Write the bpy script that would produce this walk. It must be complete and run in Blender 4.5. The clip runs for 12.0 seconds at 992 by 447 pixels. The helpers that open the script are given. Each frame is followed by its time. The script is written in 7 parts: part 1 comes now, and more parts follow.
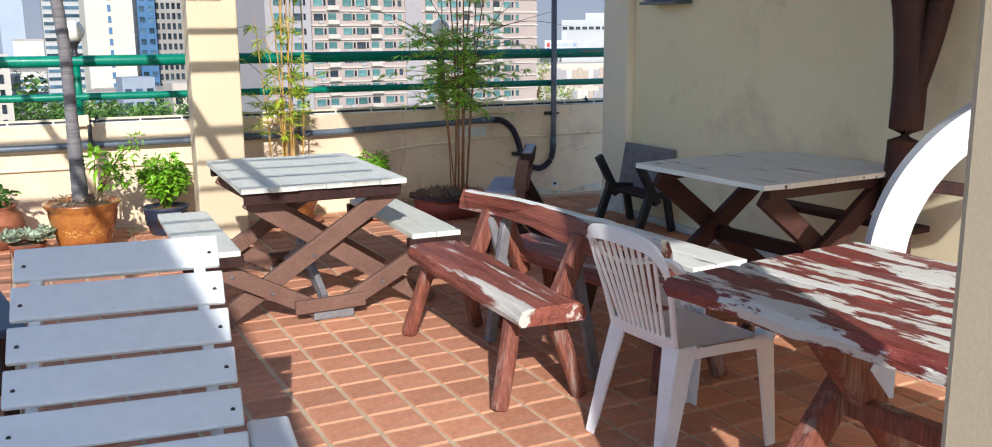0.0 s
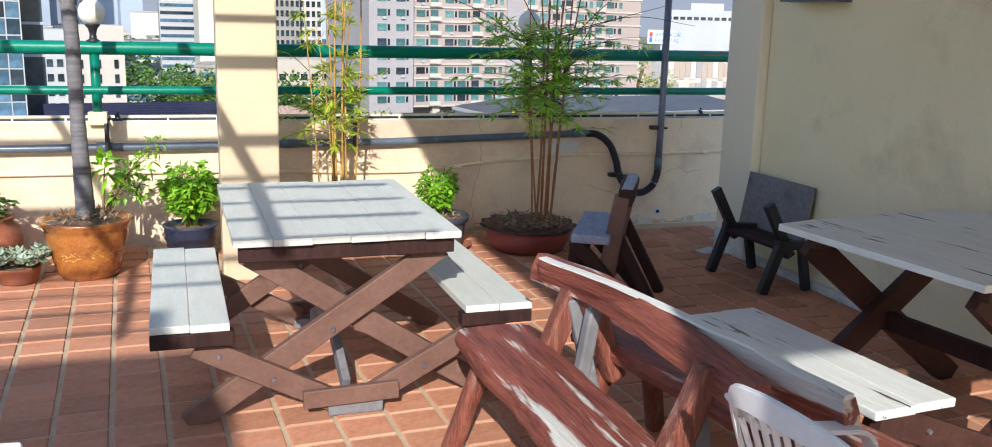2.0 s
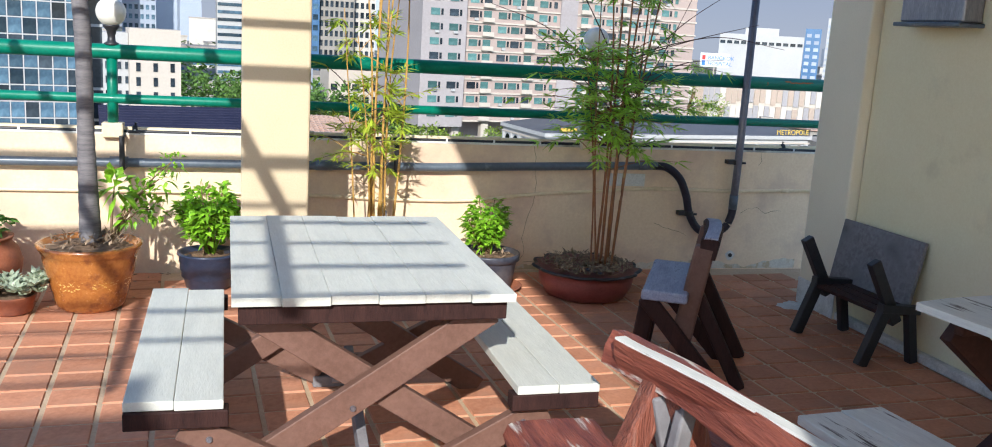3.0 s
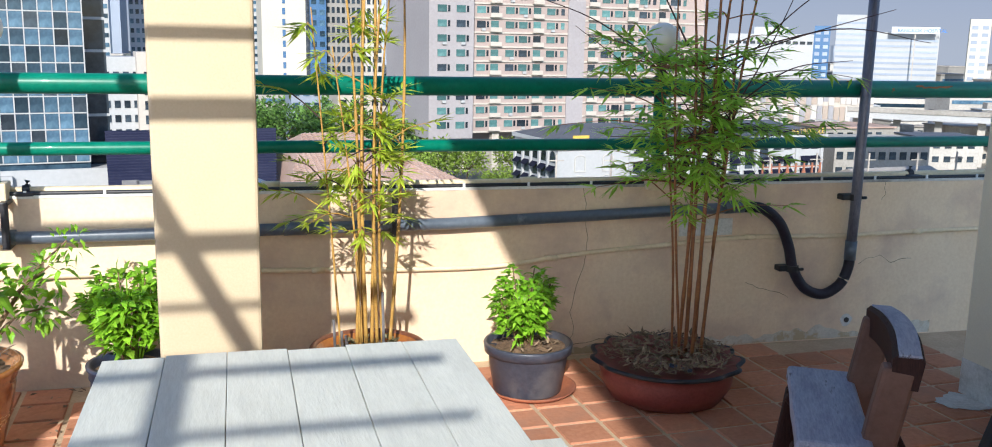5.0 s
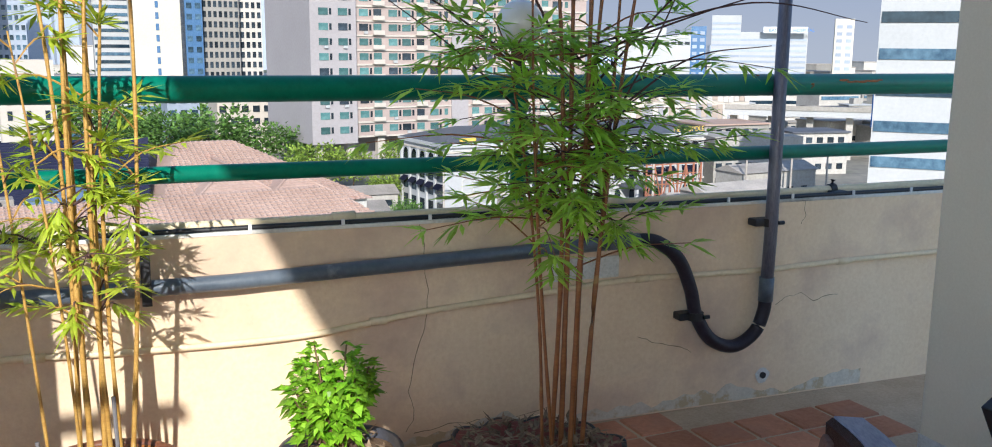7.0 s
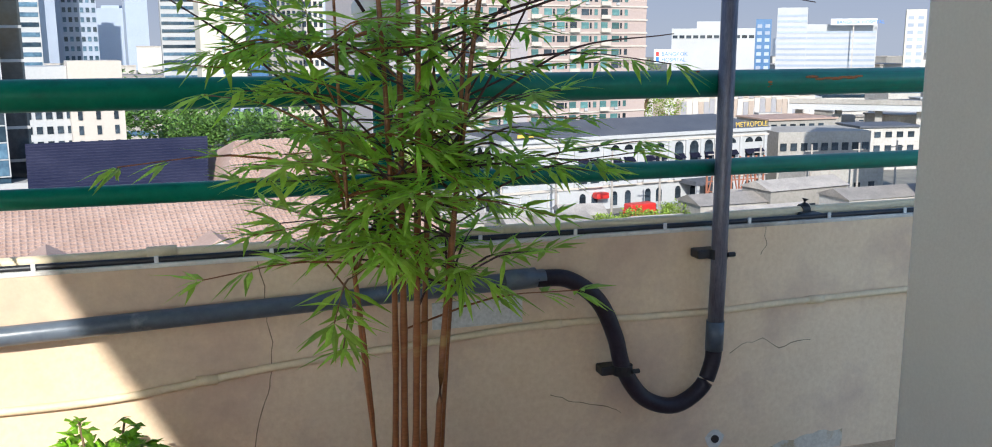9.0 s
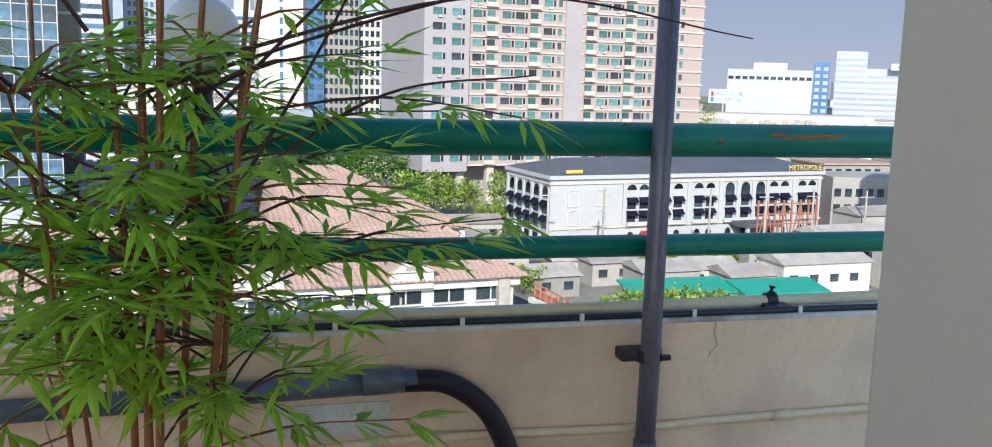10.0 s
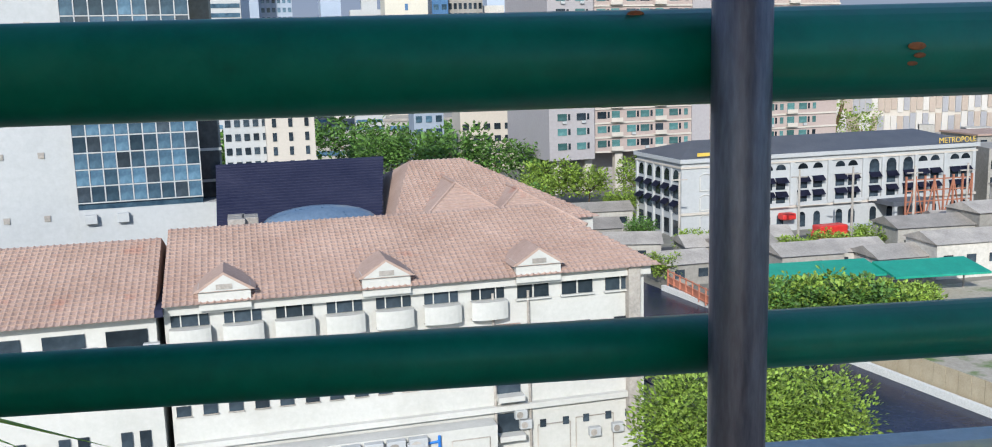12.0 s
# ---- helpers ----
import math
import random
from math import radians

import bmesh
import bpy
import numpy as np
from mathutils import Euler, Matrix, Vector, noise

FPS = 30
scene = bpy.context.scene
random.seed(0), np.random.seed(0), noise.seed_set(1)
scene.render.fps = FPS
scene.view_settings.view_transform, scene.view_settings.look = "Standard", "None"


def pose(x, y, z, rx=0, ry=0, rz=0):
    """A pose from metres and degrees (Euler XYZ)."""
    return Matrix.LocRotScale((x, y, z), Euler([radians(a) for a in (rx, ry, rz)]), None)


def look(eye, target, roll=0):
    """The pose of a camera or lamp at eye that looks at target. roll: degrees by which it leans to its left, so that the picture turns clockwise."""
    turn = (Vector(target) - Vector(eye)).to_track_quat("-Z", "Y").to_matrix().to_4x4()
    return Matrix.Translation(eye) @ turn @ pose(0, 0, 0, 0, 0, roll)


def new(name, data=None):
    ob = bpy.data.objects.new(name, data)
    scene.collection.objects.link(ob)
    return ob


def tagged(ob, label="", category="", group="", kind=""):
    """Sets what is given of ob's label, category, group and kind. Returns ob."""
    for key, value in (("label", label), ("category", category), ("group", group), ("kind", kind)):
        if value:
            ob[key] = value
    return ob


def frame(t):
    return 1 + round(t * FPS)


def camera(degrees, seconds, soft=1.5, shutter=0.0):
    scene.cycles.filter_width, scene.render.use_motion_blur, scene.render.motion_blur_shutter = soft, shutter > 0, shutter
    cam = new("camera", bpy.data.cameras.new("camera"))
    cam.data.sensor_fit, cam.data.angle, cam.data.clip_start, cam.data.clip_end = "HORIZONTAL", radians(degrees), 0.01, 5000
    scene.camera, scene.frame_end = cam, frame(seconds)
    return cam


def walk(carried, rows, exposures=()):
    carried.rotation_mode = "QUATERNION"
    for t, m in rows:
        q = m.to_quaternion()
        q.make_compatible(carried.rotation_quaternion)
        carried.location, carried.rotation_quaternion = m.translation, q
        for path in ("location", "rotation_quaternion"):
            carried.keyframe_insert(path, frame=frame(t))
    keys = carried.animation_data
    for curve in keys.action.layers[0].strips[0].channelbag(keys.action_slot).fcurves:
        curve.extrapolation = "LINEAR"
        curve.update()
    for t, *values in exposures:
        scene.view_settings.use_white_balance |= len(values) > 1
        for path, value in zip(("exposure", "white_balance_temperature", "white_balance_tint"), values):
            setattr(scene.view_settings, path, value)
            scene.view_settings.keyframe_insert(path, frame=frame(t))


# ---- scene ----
cam = camera(54.8, 12.0, 1.0)
PATH = [
    (0, (0.971, 1.415, 1.506), (1.752, 3.214, 1.113), -0.4),
    (0.5, (1.161, 1.717, 1.476), (1.884, 3.537, 1.069), 0.1),
    (1, (1.334, 2.031, 1.475), (1.992, 3.874, 1.065), 1.2),
    (1.5, (1.441, 2.399, 1.507), (2.051, 4.258, 1.092), 1.6),
    (2, (1.555, 2.724, 1.571), (2.155, 4.584, 1.148), 1.5),
    (2.5, (1.686, 3.067, 1.558), (2.23, 4.948, 1.146), 1.5),
    (3, (1.714, 3.463, 1.553), (2.227, 5.355, 1.159), 3.4),
    (3.2, (1.723, 3.641, 1.565), (2.235, 5.534, 1.17), 3.3),
    (4.8, (1.951, 4.995, 1.548), (2.447, 6.893, 1.161), 1.9),
    (5, (2.036, 5.129, 1.516), (2.521, 7.033, 1.14), 1.1),
    (5.5, (2.153, 5.534, 1.504), (2.657, 7.434, 1.132), 0.6),
    (6, (2.254, 5.901, 1.483), (2.893, 7.759, 1.11), 0.9),
    (6.5, (2.401, 6.16, 1.454), (3.123, 7.989, 1.087), 0.6),
    (7.5, (2.84, 6.245, 1.459), (3.515, 8.1, 1.091), 0.3),
    (8.5, (3.155, 6.509, 1.465), (3.786, 8.371, 1.097), -0.1),
    (9, (3.422, 6.675, 1.445), (4.002, 8.552, 1.07), -0.2),
    (9.5, (3.726, 6.93, 1.48), (4.296, 8.813, 1.118), 0.0),
    (10, (4.044, 7.175, 1.461), (4.528, 9.091, 1.152), 1.6),
    (10.5, (4.269, 7.509, 1.412), (4.704, 9.434, 1.088), 1.4),
    (11, (4.439, 7.903, 1.373), (4.819, 9.838, 1.04), 0.5),
    (11.5, (4.597, 8.274, 1.329), (4.818, 10.235, 1.004), -0.3),
    (12, (4.707, 8.556, 1.309), (4.92, 10.517, 0.977), -1.6),
]
walk(cam, [(t, look(eye, target, roll)) for t, eye, target, roll in PATH], exposures=[(0, 1.08, 6200, 8), (3, 1.13, 6200, 8), (7, 1.15, 6200, 8), (10.5, 1.2, 6200, 8), (11.5, 1.15, 6100, 7), (12, 0.85, 6100, 6)])

# ---- world, sun, exposure ----
SUN_WAY = Vector((0.31, 1.0, -0.58)).normalized()
world = bpy.data.worlds.new("world")
scene.world = world
world.use_nodes = True
wn, wl = world.node_tree.nodes, world.node_tree.links
sky = wn.new("ShaderNodeTexSky")
sky.sky_type, sky.sun_disc = "NISHITA", False
sky.sun_elevation = math.asin(-SUN_WAY.z)
sky.sun_rotation = math.atan2(-SUN_WAY.x, -SUN_WAY.y)
sky.air_density, sky.dust_density, sky.ozone_density = 1.0, 0.7, 3.5
wl.new(sky.outputs[0], wn["Background"].inputs[0])
wn["Background"].inputs[1].default_value = 0.115
sun_data = bpy.data.lights.new("sun", "SUN")
sun_data.energy, sun_data.angle, sun_data.color = 2.85, radians(0.55), (1.0, 0.95, 0.88)
sun = new("sun", sun_data)
sun.matrix_world = look((0, 0, 40), Vector((0, 0, 40)) + SUN_WAY)


# ---- materials ----
def node(nt, kind, **inputs):
    n = nt.nodes.new(kind)
    for key, value in inputs.items():
        n.inputs[key.replace("_", " ")].default_value = value
    return n


def ramp(nt, source, stops):
    r = nt.nodes.new("ShaderNodeValToRGB")
    r.color_ramp.elements[0].position, r.color_ramp.elements[0].color = stops[0][0], (*stops[0][1], 1)
    r.color_ramp.elements[1].position, r.color_ramp.elements[1].color = stops[-1][0], (*stops[-1][1], 1)
    for p, c in stops[1:-1]:
        r.color_ramp.elements.new(p).color = (*c, 1)
    nt.links.new(source, r.inputs[0])
    return r.outputs[0]


def material(name, a, b, rough=0.6, scale=4.0, fine=60.0, bump=0.1, metal=0.0, stretch=(1, 1, 1), vary=0.0, wear=None, wear_at=0.62, wear_scale=3.0, wear_soft=0.05, coat=0.0, island=False, shine=0.5):
    """Two tones mixed by a coarse and a fine noise, relief from the fine one, and a worn third tone with a shape of its own."""
    m = bpy.data.materials.new(name)
    m.use_nodes = True
    nt = m.node_tree
    bsdf = nt.nodes["Principled BSDF"]
    co = node(nt, "ShaderNodeTexCoord")
    mp = node(nt, "ShaderNodeMapping")
    mp.inputs["Scale"].default_value = stretch
    nt.links.new(co.outputs["Object"], mp.inputs[0])
    big = node(nt, "ShaderNodeTexNoise", Scale=scale, Detail=5.0, Roughness=0.6)
    small = node(nt, "ShaderNodeTexNoise", Scale=fine, Detail=3.0, Roughness=0.65)
    nt.links.new(mp.outputs[0], big.inputs["Vector"])
    nt.links.new(mp.outputs[0], small.inputs["Vector"])
    mixed = node(nt, "ShaderNodeMath")
    mixed.operation = "MULTIPLY_ADD"
    mixed.inputs[1].default_value = 0.45
    nt.links.new(small.outputs[0], mixed.inputs[0])
    half = node(nt, "ShaderNodeMath")
    half.operation = "MULTIPLY"
    half.inputs[1].default_value = 0.55
    nt.links.new(big.outputs[0], half.inputs[0])
    nt.links.new(half.outputs[0], mixed.inputs[2])
    color = ramp(nt, mixed.outputs[0], [(0.36, a), (0.64, b)])
    if wear:
        w = node(nt, "ShaderNodeTexNoise", Scale=wear_scale, Detail=8.0, Roughness=0.62)
        nt.links.new(mp.outputs[0], w.inputs["Vector"])
        f = ramp(nt, w.outputs[0], [(wear_at - wear_soft, (0, 0, 0)), (wear_at + wear_soft, (1, 1, 1))])
        mx = node(nt, "ShaderNodeMix")
        mx.data_type = "RGBA"
        nt.links.new(f, mx.inputs[0])
        nt.links.new(color, mx.inputs[6])
        mx.inputs[7].default_value = (*wear, 1)
        color = mx.outputs[2]
    if vary:
        info = node(nt, "ShaderNodeNewGeometry" if island else "ShaderNodeObjectInfo")
        hsv = node(nt, "ShaderNodeHueSaturation")
        mr = node(nt, "ShaderNodeMapRange")
        mr.inputs["To Min"].default_value, mr.inputs["To Max"].default_value = 1 - vary, 1 + vary
        nt.links.new(info.outputs["Random Per Island" if island else "Random"], mr.inputs[0])
        nt.links.new(mr.outputs[0], hsv.inputs["Value"])
        nt.links.new(color, hsv.inputs["Color"])
        color = hsv.outputs[0]
    nt.links.new(color, bsdf.inputs["Base Color"])
    rr = node(nt, "ShaderNodeMapRange")
    rr.inputs["To Min"].default_value, rr.inputs["To Max"].default_value = max(0.03, rough - 0.12), min(1, rough + 0.12)
    nt.links.new(mixed.outputs[0], rr.inputs[0])
    nt.links.new(rr.outputs[0], bsdf.inputs["Roughness"])
    bsdf.inputs["Metallic"].default_value = metal
    bsdf.inputs["Coat Weight"].default_value = coat
    bsdf.inputs["Specular IOR Level"].default_value = shine
    if bump:
        bp = node(nt, "ShaderNodeBump", Strength=bump, Distance=0.02)
        nt.links.new(mixed.outputs[0], bp.inputs["Height"])
        nt.links.new(bp.outputs[0], bsdf.inputs["Normal"])
    return m


M_WALL = material("cream_wall_paint", (0.76, 0.66, 0.42), (0.84, 0.75, 0.52), 0.75, 1.3, 90, 0.12, wear=(0.56, 0.47, 0.31), wear_at=0.66, wear_scale=1.7, wear_soft=0.12)
M_WALL_OLD = material("aged_cream_wall", (0.73, 0.545, 0.36), (0.85, 0.68, 0.485), 0.8, 1.1, 55, 0.12, wear=(0.56, 0.40, 0.30), wear_at=0.60, wear_scale=2.2, wear_soft=0.12)
M_CRACK = material("cracked_plaster_edge", (0.20, 0.14, 0.09), (0.32, 0.24, 0.16), 0.9, 9, 80, 0.1)
M_FLAKED = material("flaked_wall_foot", (0.52, 0.46, 0.38), (0.70, 0.64, 0.54), 0.85, 7, 80, 0.25, wear=(0.50, 0.38, 0.24), wear_at=0.5, wear_scale=6, wear_soft=0.03)
M_OLIVE = material("dull_olive_succulent", (0.13, 0.11, 0.05), (0.27, 0.24, 0.13), 0.6, 9, 60, 0.1)
M_BROWN_POT = material("dark_brown_glazed_bowl", (0.12, 0.04, 0.02), (0.22, 0.085, 0.045), 0.4, 6, 60, 0.1, coat=0.2)
M_PLASTER = material("bare_plaster", (0.48, 0.47, 0.44), (0.74, 0.73, 0.70), 0.85, 9, 80, 0.25)
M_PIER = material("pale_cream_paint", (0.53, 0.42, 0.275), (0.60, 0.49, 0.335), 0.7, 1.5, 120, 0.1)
# lighter copy of the cream paint, making up for shade on the pier
M_PIER_PALE = material("shade_lifted_pier_paint", (0.74, 0.655, 0.50), (0.82, 0.74, 0.58), 0.7, 1.5, 120, 0.1)
M_TILE = material("terracotta_tile", (0.45, 0.19, 0.108), (0.62, 0.295, 0.178), 0.62, 5, 45, 0.2, vary=0.15, wear=(0.38, 0.20, 0.135), wear_at=0.62, wear_scale=2.5, wear_soft=0.1, shine=0.12)
M_TILE_FAR = material("terracotta_tile_rest", (0.45, 0.19, 0.108), (0.62, 0.295, 0.178), 0.62, 5, 45, 0.2, vary=0.15, island=True, wear=(0.38, 0.20, 0.135), wear_at=0.62, wear_scale=2.5, wear_soft=0.1, shine=0.12)
M_GROUT = material("sandy_grout", (0.46, 0.33, 0.21), (0.62, 0.47, 0.32), 0.9, 6, 90, 0.25)
M_WHITE_WOOD = material("white_painted_wood", (0.56, 0.565, 0.51), (0.68, 0.685, 0.62), 0.5, 6, 40, 0.2, stretch=(4, 0.6, 4), wear=(0.42, 0.40, 0.37), wear_at=0.74, wear_scale=4, wear_soft=0.04, vary=0.03)
M_WHITE_SLAT = material("white_enamel_slat", (0.64, 0.655, 0.665), (0.72, 0.735, 0.745), 0.35, 3, 30, 0.04)
M_WORN_WHITE = material("weathered_white_wood", (0.62, 0.62, 0.58), (0.78, 0.78, 0.73), 0.6, 6, 40, 0.25, stretch=(5, 0.5, 5), wear=(0.10, 0.08, 0.07), wear_at=0.64, wear_scale=4, wear_soft=0.02)
M_BROWN = material("brown_painted_beam", (0.13, 0.068, 0.05), (0.19, 0.104, 0.079), 0.55, 5, 50, 0.12, wear=(0.26, 0.17, 0.13), wear_at=0.72, wear_scale=9, shine=0.25)
M_DARK_WOOD = material("dark_weathered_wood", (0.02, 0.009, 0.009), (0.055, 0.024, 0.02), 0.65, 5, 60, 0.35, stretch=(6, 6, 0.8), shine=0.2)
M_UMBER = material("dark_umber_beam", (0.04, 0.017, 0.014), (0.075, 0.035, 0.028), 0.6, 5, 50, 0.12, wear=(0.12, 0.07, 0.055), wear_at=0.7, wear_scale=9, shine=0.2)
M_RED_WOOD = material("red_stained_wood", (0.11, 0.024, 0.017), (0.33, 0.095, 0.058), 0.55, 3, 13, 0.8, stretch=(7, 0.7, 7), wear=(0.60, 0.56, 0.50), wear_at=0.555, wear_scale=1.0, wear_soft=0.02)
M_RED_BARE = material("red_stained_leg", (0.115, 0.03, 0.02), (0.29, 0.092, 0.055), 0.6, 4, 16, 0.8, stretch=(8, 8, 0.8), wear=(0.30, 0.22, 0.18), wear_at=0.60, wear_scale=2.2, wear_soft=0.08)
M_PEELING = material("peeling_white_paint_on_red_wood", (0.09, 0.015, 0.013), (0.25, 0.052, 0.038), 0.55, 4, 20, 0.8, stretch=(1.1, 4.5, 4), wear=(0.60, 0.58, 0.53), wear_at=0.512, wear_scale=2.4, wear_soft=0.012)
M_GREYED = material("greyed_board", (0.14, 0.13, 0.14), (0.27, 0.26, 0.27), 0.7, 5, 40, 0.2, wear=(0.08, 0.075, 0.08), wear_at=0.6, wear_scale=5, wear_soft=0.15)
M_BLUE_WORN = material("worn_blue_grey_paint", (0.20, 0.22, 0.32), (0.40, 0.43, 0.54), 0.6, 4, 30, 0.4, stretch=(5, 0.8, 5), wear=(0.06, 0.05, 0.06), wear_at=0.64, wear_scale=4, wear_soft=0.03)
M_PLASTIC = material("white_plastic", (0.72, 0.72, 0.72), (0.80, 0.80, 0.80), 0.32, 3, 30, 0.02, wear=(0.62, 0.62, 0.60), wear_at=0.66, wear_scale=5, wear_soft=0.1)
M_GREEN = material("green_enamel", (0.002, 0.135, 0.086), (0.005, 0.20, 0.128), 0.36, 3, 40, 0.06, wear=(0.015, 0.21, 0.14), wear_at=0.66, wear_scale=6, wear_soft=0.12, coat=0.05, shine=0.25)
M_RUST = material("rust_spot", (0.26, 0.085, 0.03), (0.40, 0.16, 0.06), 0.8, 30, 90, 0.3)
M_PVC = material("blue_grey_pvc", (0.07, 0.09, 0.12), (0.12, 0.145, 0.18), 0.32, 4, 40, 0.04, wear=(0.26, 0.27, 0.28), wear_at=0.66, wear_scale=5)
M_PVC_DARK = material("dark_flexible_pipe", (0.016, 0.013, 0.022), (0.034, 0.028, 0.042), 0.42, 5, 60, 0.08, shine=0.3)
M_GALV = material("galvanised_steel", (0.19, 0.19, 0.22), (0.36, 0.36, 0.40), 0.38, 9, 70, 0.06, metal=0.75, stretch=(3, 3, 0.5))
M_STEEL_PIPE = material("dull_steel_pipe", (0.08, 0.08, 0.11), (0.19, 0.19, 0.235), 0.38, 9, 70, 0.06, metal=0.35, stretch=(3, 3, 0.5))
M_BLACK = material("black_rubber", (0.012, 0.012, 0.016), (0.03, 0.03, 0.035), 0.45, 8, 80, 0.05)
M_BEIGE_PIPE = material("painted_beige_pipe", (0.68, 0.55, 0.36), (0.82, 0.68, 0.46), 0.6, 6, 60, 0.1)
M_WHITE_CLIP = material("white_clip", (0.7, 0.7, 0.68), (0.8, 0.8, 0.78), 0.5, 9, 50, 0.0)
M_GLOBE = material("milky_globe", (0.72, 0.70, 0.64), (0.80, 0.78, 0.72), 0.25, 3, 30, 0.0)
M_GLAZED = material("glazed_ochre_pot", (0.27, 0.085, 0.02), (0.44, 0.17, 0.04), 0.25, 6, 60, 0.06, wear=(0.16, 0.045, 0.02), wear_at=0.6, wear_scale=5, coat=0.4)
M_GOLD_GLAZE = material("yellow_glaze_relief", (0.50, 0.27, 0.06), (0.62, 0.36, 0.10), 0.3, 9, 60, 0.05, coat=0.3)
M_CLAY = material("terracotta_clay", (0.28, 0.085, 0.04), (0.42, 0.15, 0.075), 0.7, 6, 70, 0.15, wear=(0.20, 0.08, 0.06), wear_at=0.6, wear_scale=4, wear_soft=0.1)
M_RED_POT = material("dull_red_pot", (0.17, 0.035, 0.03), (0.28, 0.075, 0.06), 0.5, 6, 70, 0.12)
M_NAVY = material("dark_blue_plastic_pot", (0.018, 0.028, 0.06), (0.04, 0.055, 0.10), 0.38, 5, 50, 0.05)
M_GREY_POT = material("dark_grey_plastic_pot", (0.035, 0.038, 0.055), (0.07, 0.075, 0.10), 0.38, 4, 40, 0.06, wear=(0.16, 0.15, 0.15), wear_at=0.62, wear_scale=4, wear_soft=0.12)
M_SOIL = material("dry_soil", (0.10, 0.06, 0.035), (0.24, 0.15, 0.09), 0.95, 14, 70, 0.8)
M_LITTER = material("dead_leaves", (0.16, 0.10, 0.06), (0.36, 0.26, 0.17), 0.8, 9, 50, 0.1, vary=0.4, island=True)
M_TRUNK = material("grey_ringed_palm_trunk", (0.085, 0.08, 0.09), (0.22, 0.205, 0.21), 0.8, 3, 30, 0.4, stretch=(1, 1, 14))
M_STEM = material("brown_stem", (0.12, 0.07, 0.035), (0.22, 0.14, 0.07), 0.7, 9, 60, 0.2)
M_CULM_GOLD = material("golden_bamboo_culm", (0.36, 0.19, 0.045), (0.54, 0.33, 0.09), 0.4, 6, 50, 0.06, stretch=(1, 1, 5), wear=(0.30, 0.17, 0.07), wear_at=0.62)
M_CULM_RED = material("reddish_bamboo_culm", (0.20, 0.07, 0.025), (0.34, 0.14, 0.05), 0.4, 6, 50, 0.06, stretch=(1, 1, 5), wear=(0.36, 0.22, 0.08), wear_at=0.64)
M_TWIG = material("dark_dry_twig", (0.05, 0.025, 0.03), (0.10, 0.05, 0.05), 0.7, 9, 60, 0.1)


def leaf_material(name, a, b, vary=0.3, rough=0.45, glow=0.35):
    m = material(name, a, b, rough, 9, 60, 0.05, vary=vary, island=True)
    nt = m.node_tree
    bsdf, out = nt.nodes["Principled BSDF"], nt.nodes["Material Output"]
    tr = node(nt, "ShaderNodeBsdfTranslucent")
    nt.links.new(bsdf.inputs["Base Color"].links[0].from_socket, tr.inputs[0])
    mix = node(nt, "ShaderNodeMixShader")
    mix.inputs[0].default_value = glow
    nt.links.new(bsdf.outputs[0], mix.inputs[1])
    nt.links.new(tr.outputs[0], mix.inputs[2])
    nt.links.new(mix.outputs[0], out.inputs[0])
    return m


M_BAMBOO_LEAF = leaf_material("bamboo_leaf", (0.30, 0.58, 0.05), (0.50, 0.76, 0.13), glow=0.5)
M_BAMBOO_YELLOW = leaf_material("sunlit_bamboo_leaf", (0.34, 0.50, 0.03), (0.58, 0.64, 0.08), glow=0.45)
M_BUSH_LEAF = leaf_material("bright_bush_leaf", (0.13, 0.36, 0.012), (0.34, 0.58, 0.045), vary=0.45, rough=0.4)
M_DEEP_LEAF = leaf_material("deep_green_leaf", (0.06, 0.17, 0.03), (0.13, 0.28, 0.06), rough=0.4)
M_PALE_LEAF = leaf_material("pale_succulent_leaf", (0.26, 0.33, 0.22), (0.42, 0.47, 0.34), glow=0.1)
M_TREE_LEAF = leaf_material("tree_foliage", (0.05, 0.125, 0.02), (0.14, 0.25, 0.045), vary=0.55, rough=0.6, glow=0.2)
M_TREE_LIGHT = leaf_material("light_tree_foliage", (0.11, 0.20, 0.02), (0.30, 0.38, 0.06), vary=0.6, rough=0.6, glow=0.2)


# ---- mesh helpers ----
def finish(name, bm, mat, parent=None, label="", smooth=False):
    me = bpy.data.meshes.new(name)
    bm.normal_update()
    bm.to_mesh(me)
    bm.free()
    for m in (mat if isinstance(mat, (list, tuple)) else [mat]):
        me.materials.append(m)
    if smooth:
        for p in me.polygons:
            p.use_smooth = True
    ob = new(name, me)
    ob.parent = parent
    if label:
        ob["label"] = label
    return ob


def part(name, bm, mat, parent, label="", smooth=False):
    return finish(name, bm, mat, parent, label, smooth)


def thing(name, label, category, m=None, group="", kind=""):
    ob = new(name)
    ob.empty_display_size = 0.1
    if m is not None:
        ob.matrix_world = m
    return tagged(ob, label, category, group, kind)


def box(size, at=(0, 0, 0), turn=None, bevel=0.0, bm=None):
    bm2 = bmesh.new()
    bmesh.ops.create_cube(bm2, size=1.0)
    bmesh.ops.scale(bm2, vec=size, verts=bm2.verts)
    if bevel:
        bmesh.ops.bevel(bm2, geom=list(bm2.edges), offset=bevel, segments=2, affect="EDGES", profile=0.5)
    m = Matrix.Translation(at) @ (turn.to_matrix().to_4x4() if turn else Matrix())
    bmesh.ops.transform(bm2, matrix=m, verts=bm2.verts)
    if bm is None:
        return bm2
    me = bpy.data.meshes.new("tmp")
    bm2.to_mesh(me)
    bm2.free()
    bm.from_mesh(me)
    bpy.data.meshes.remove(me)
    return bm


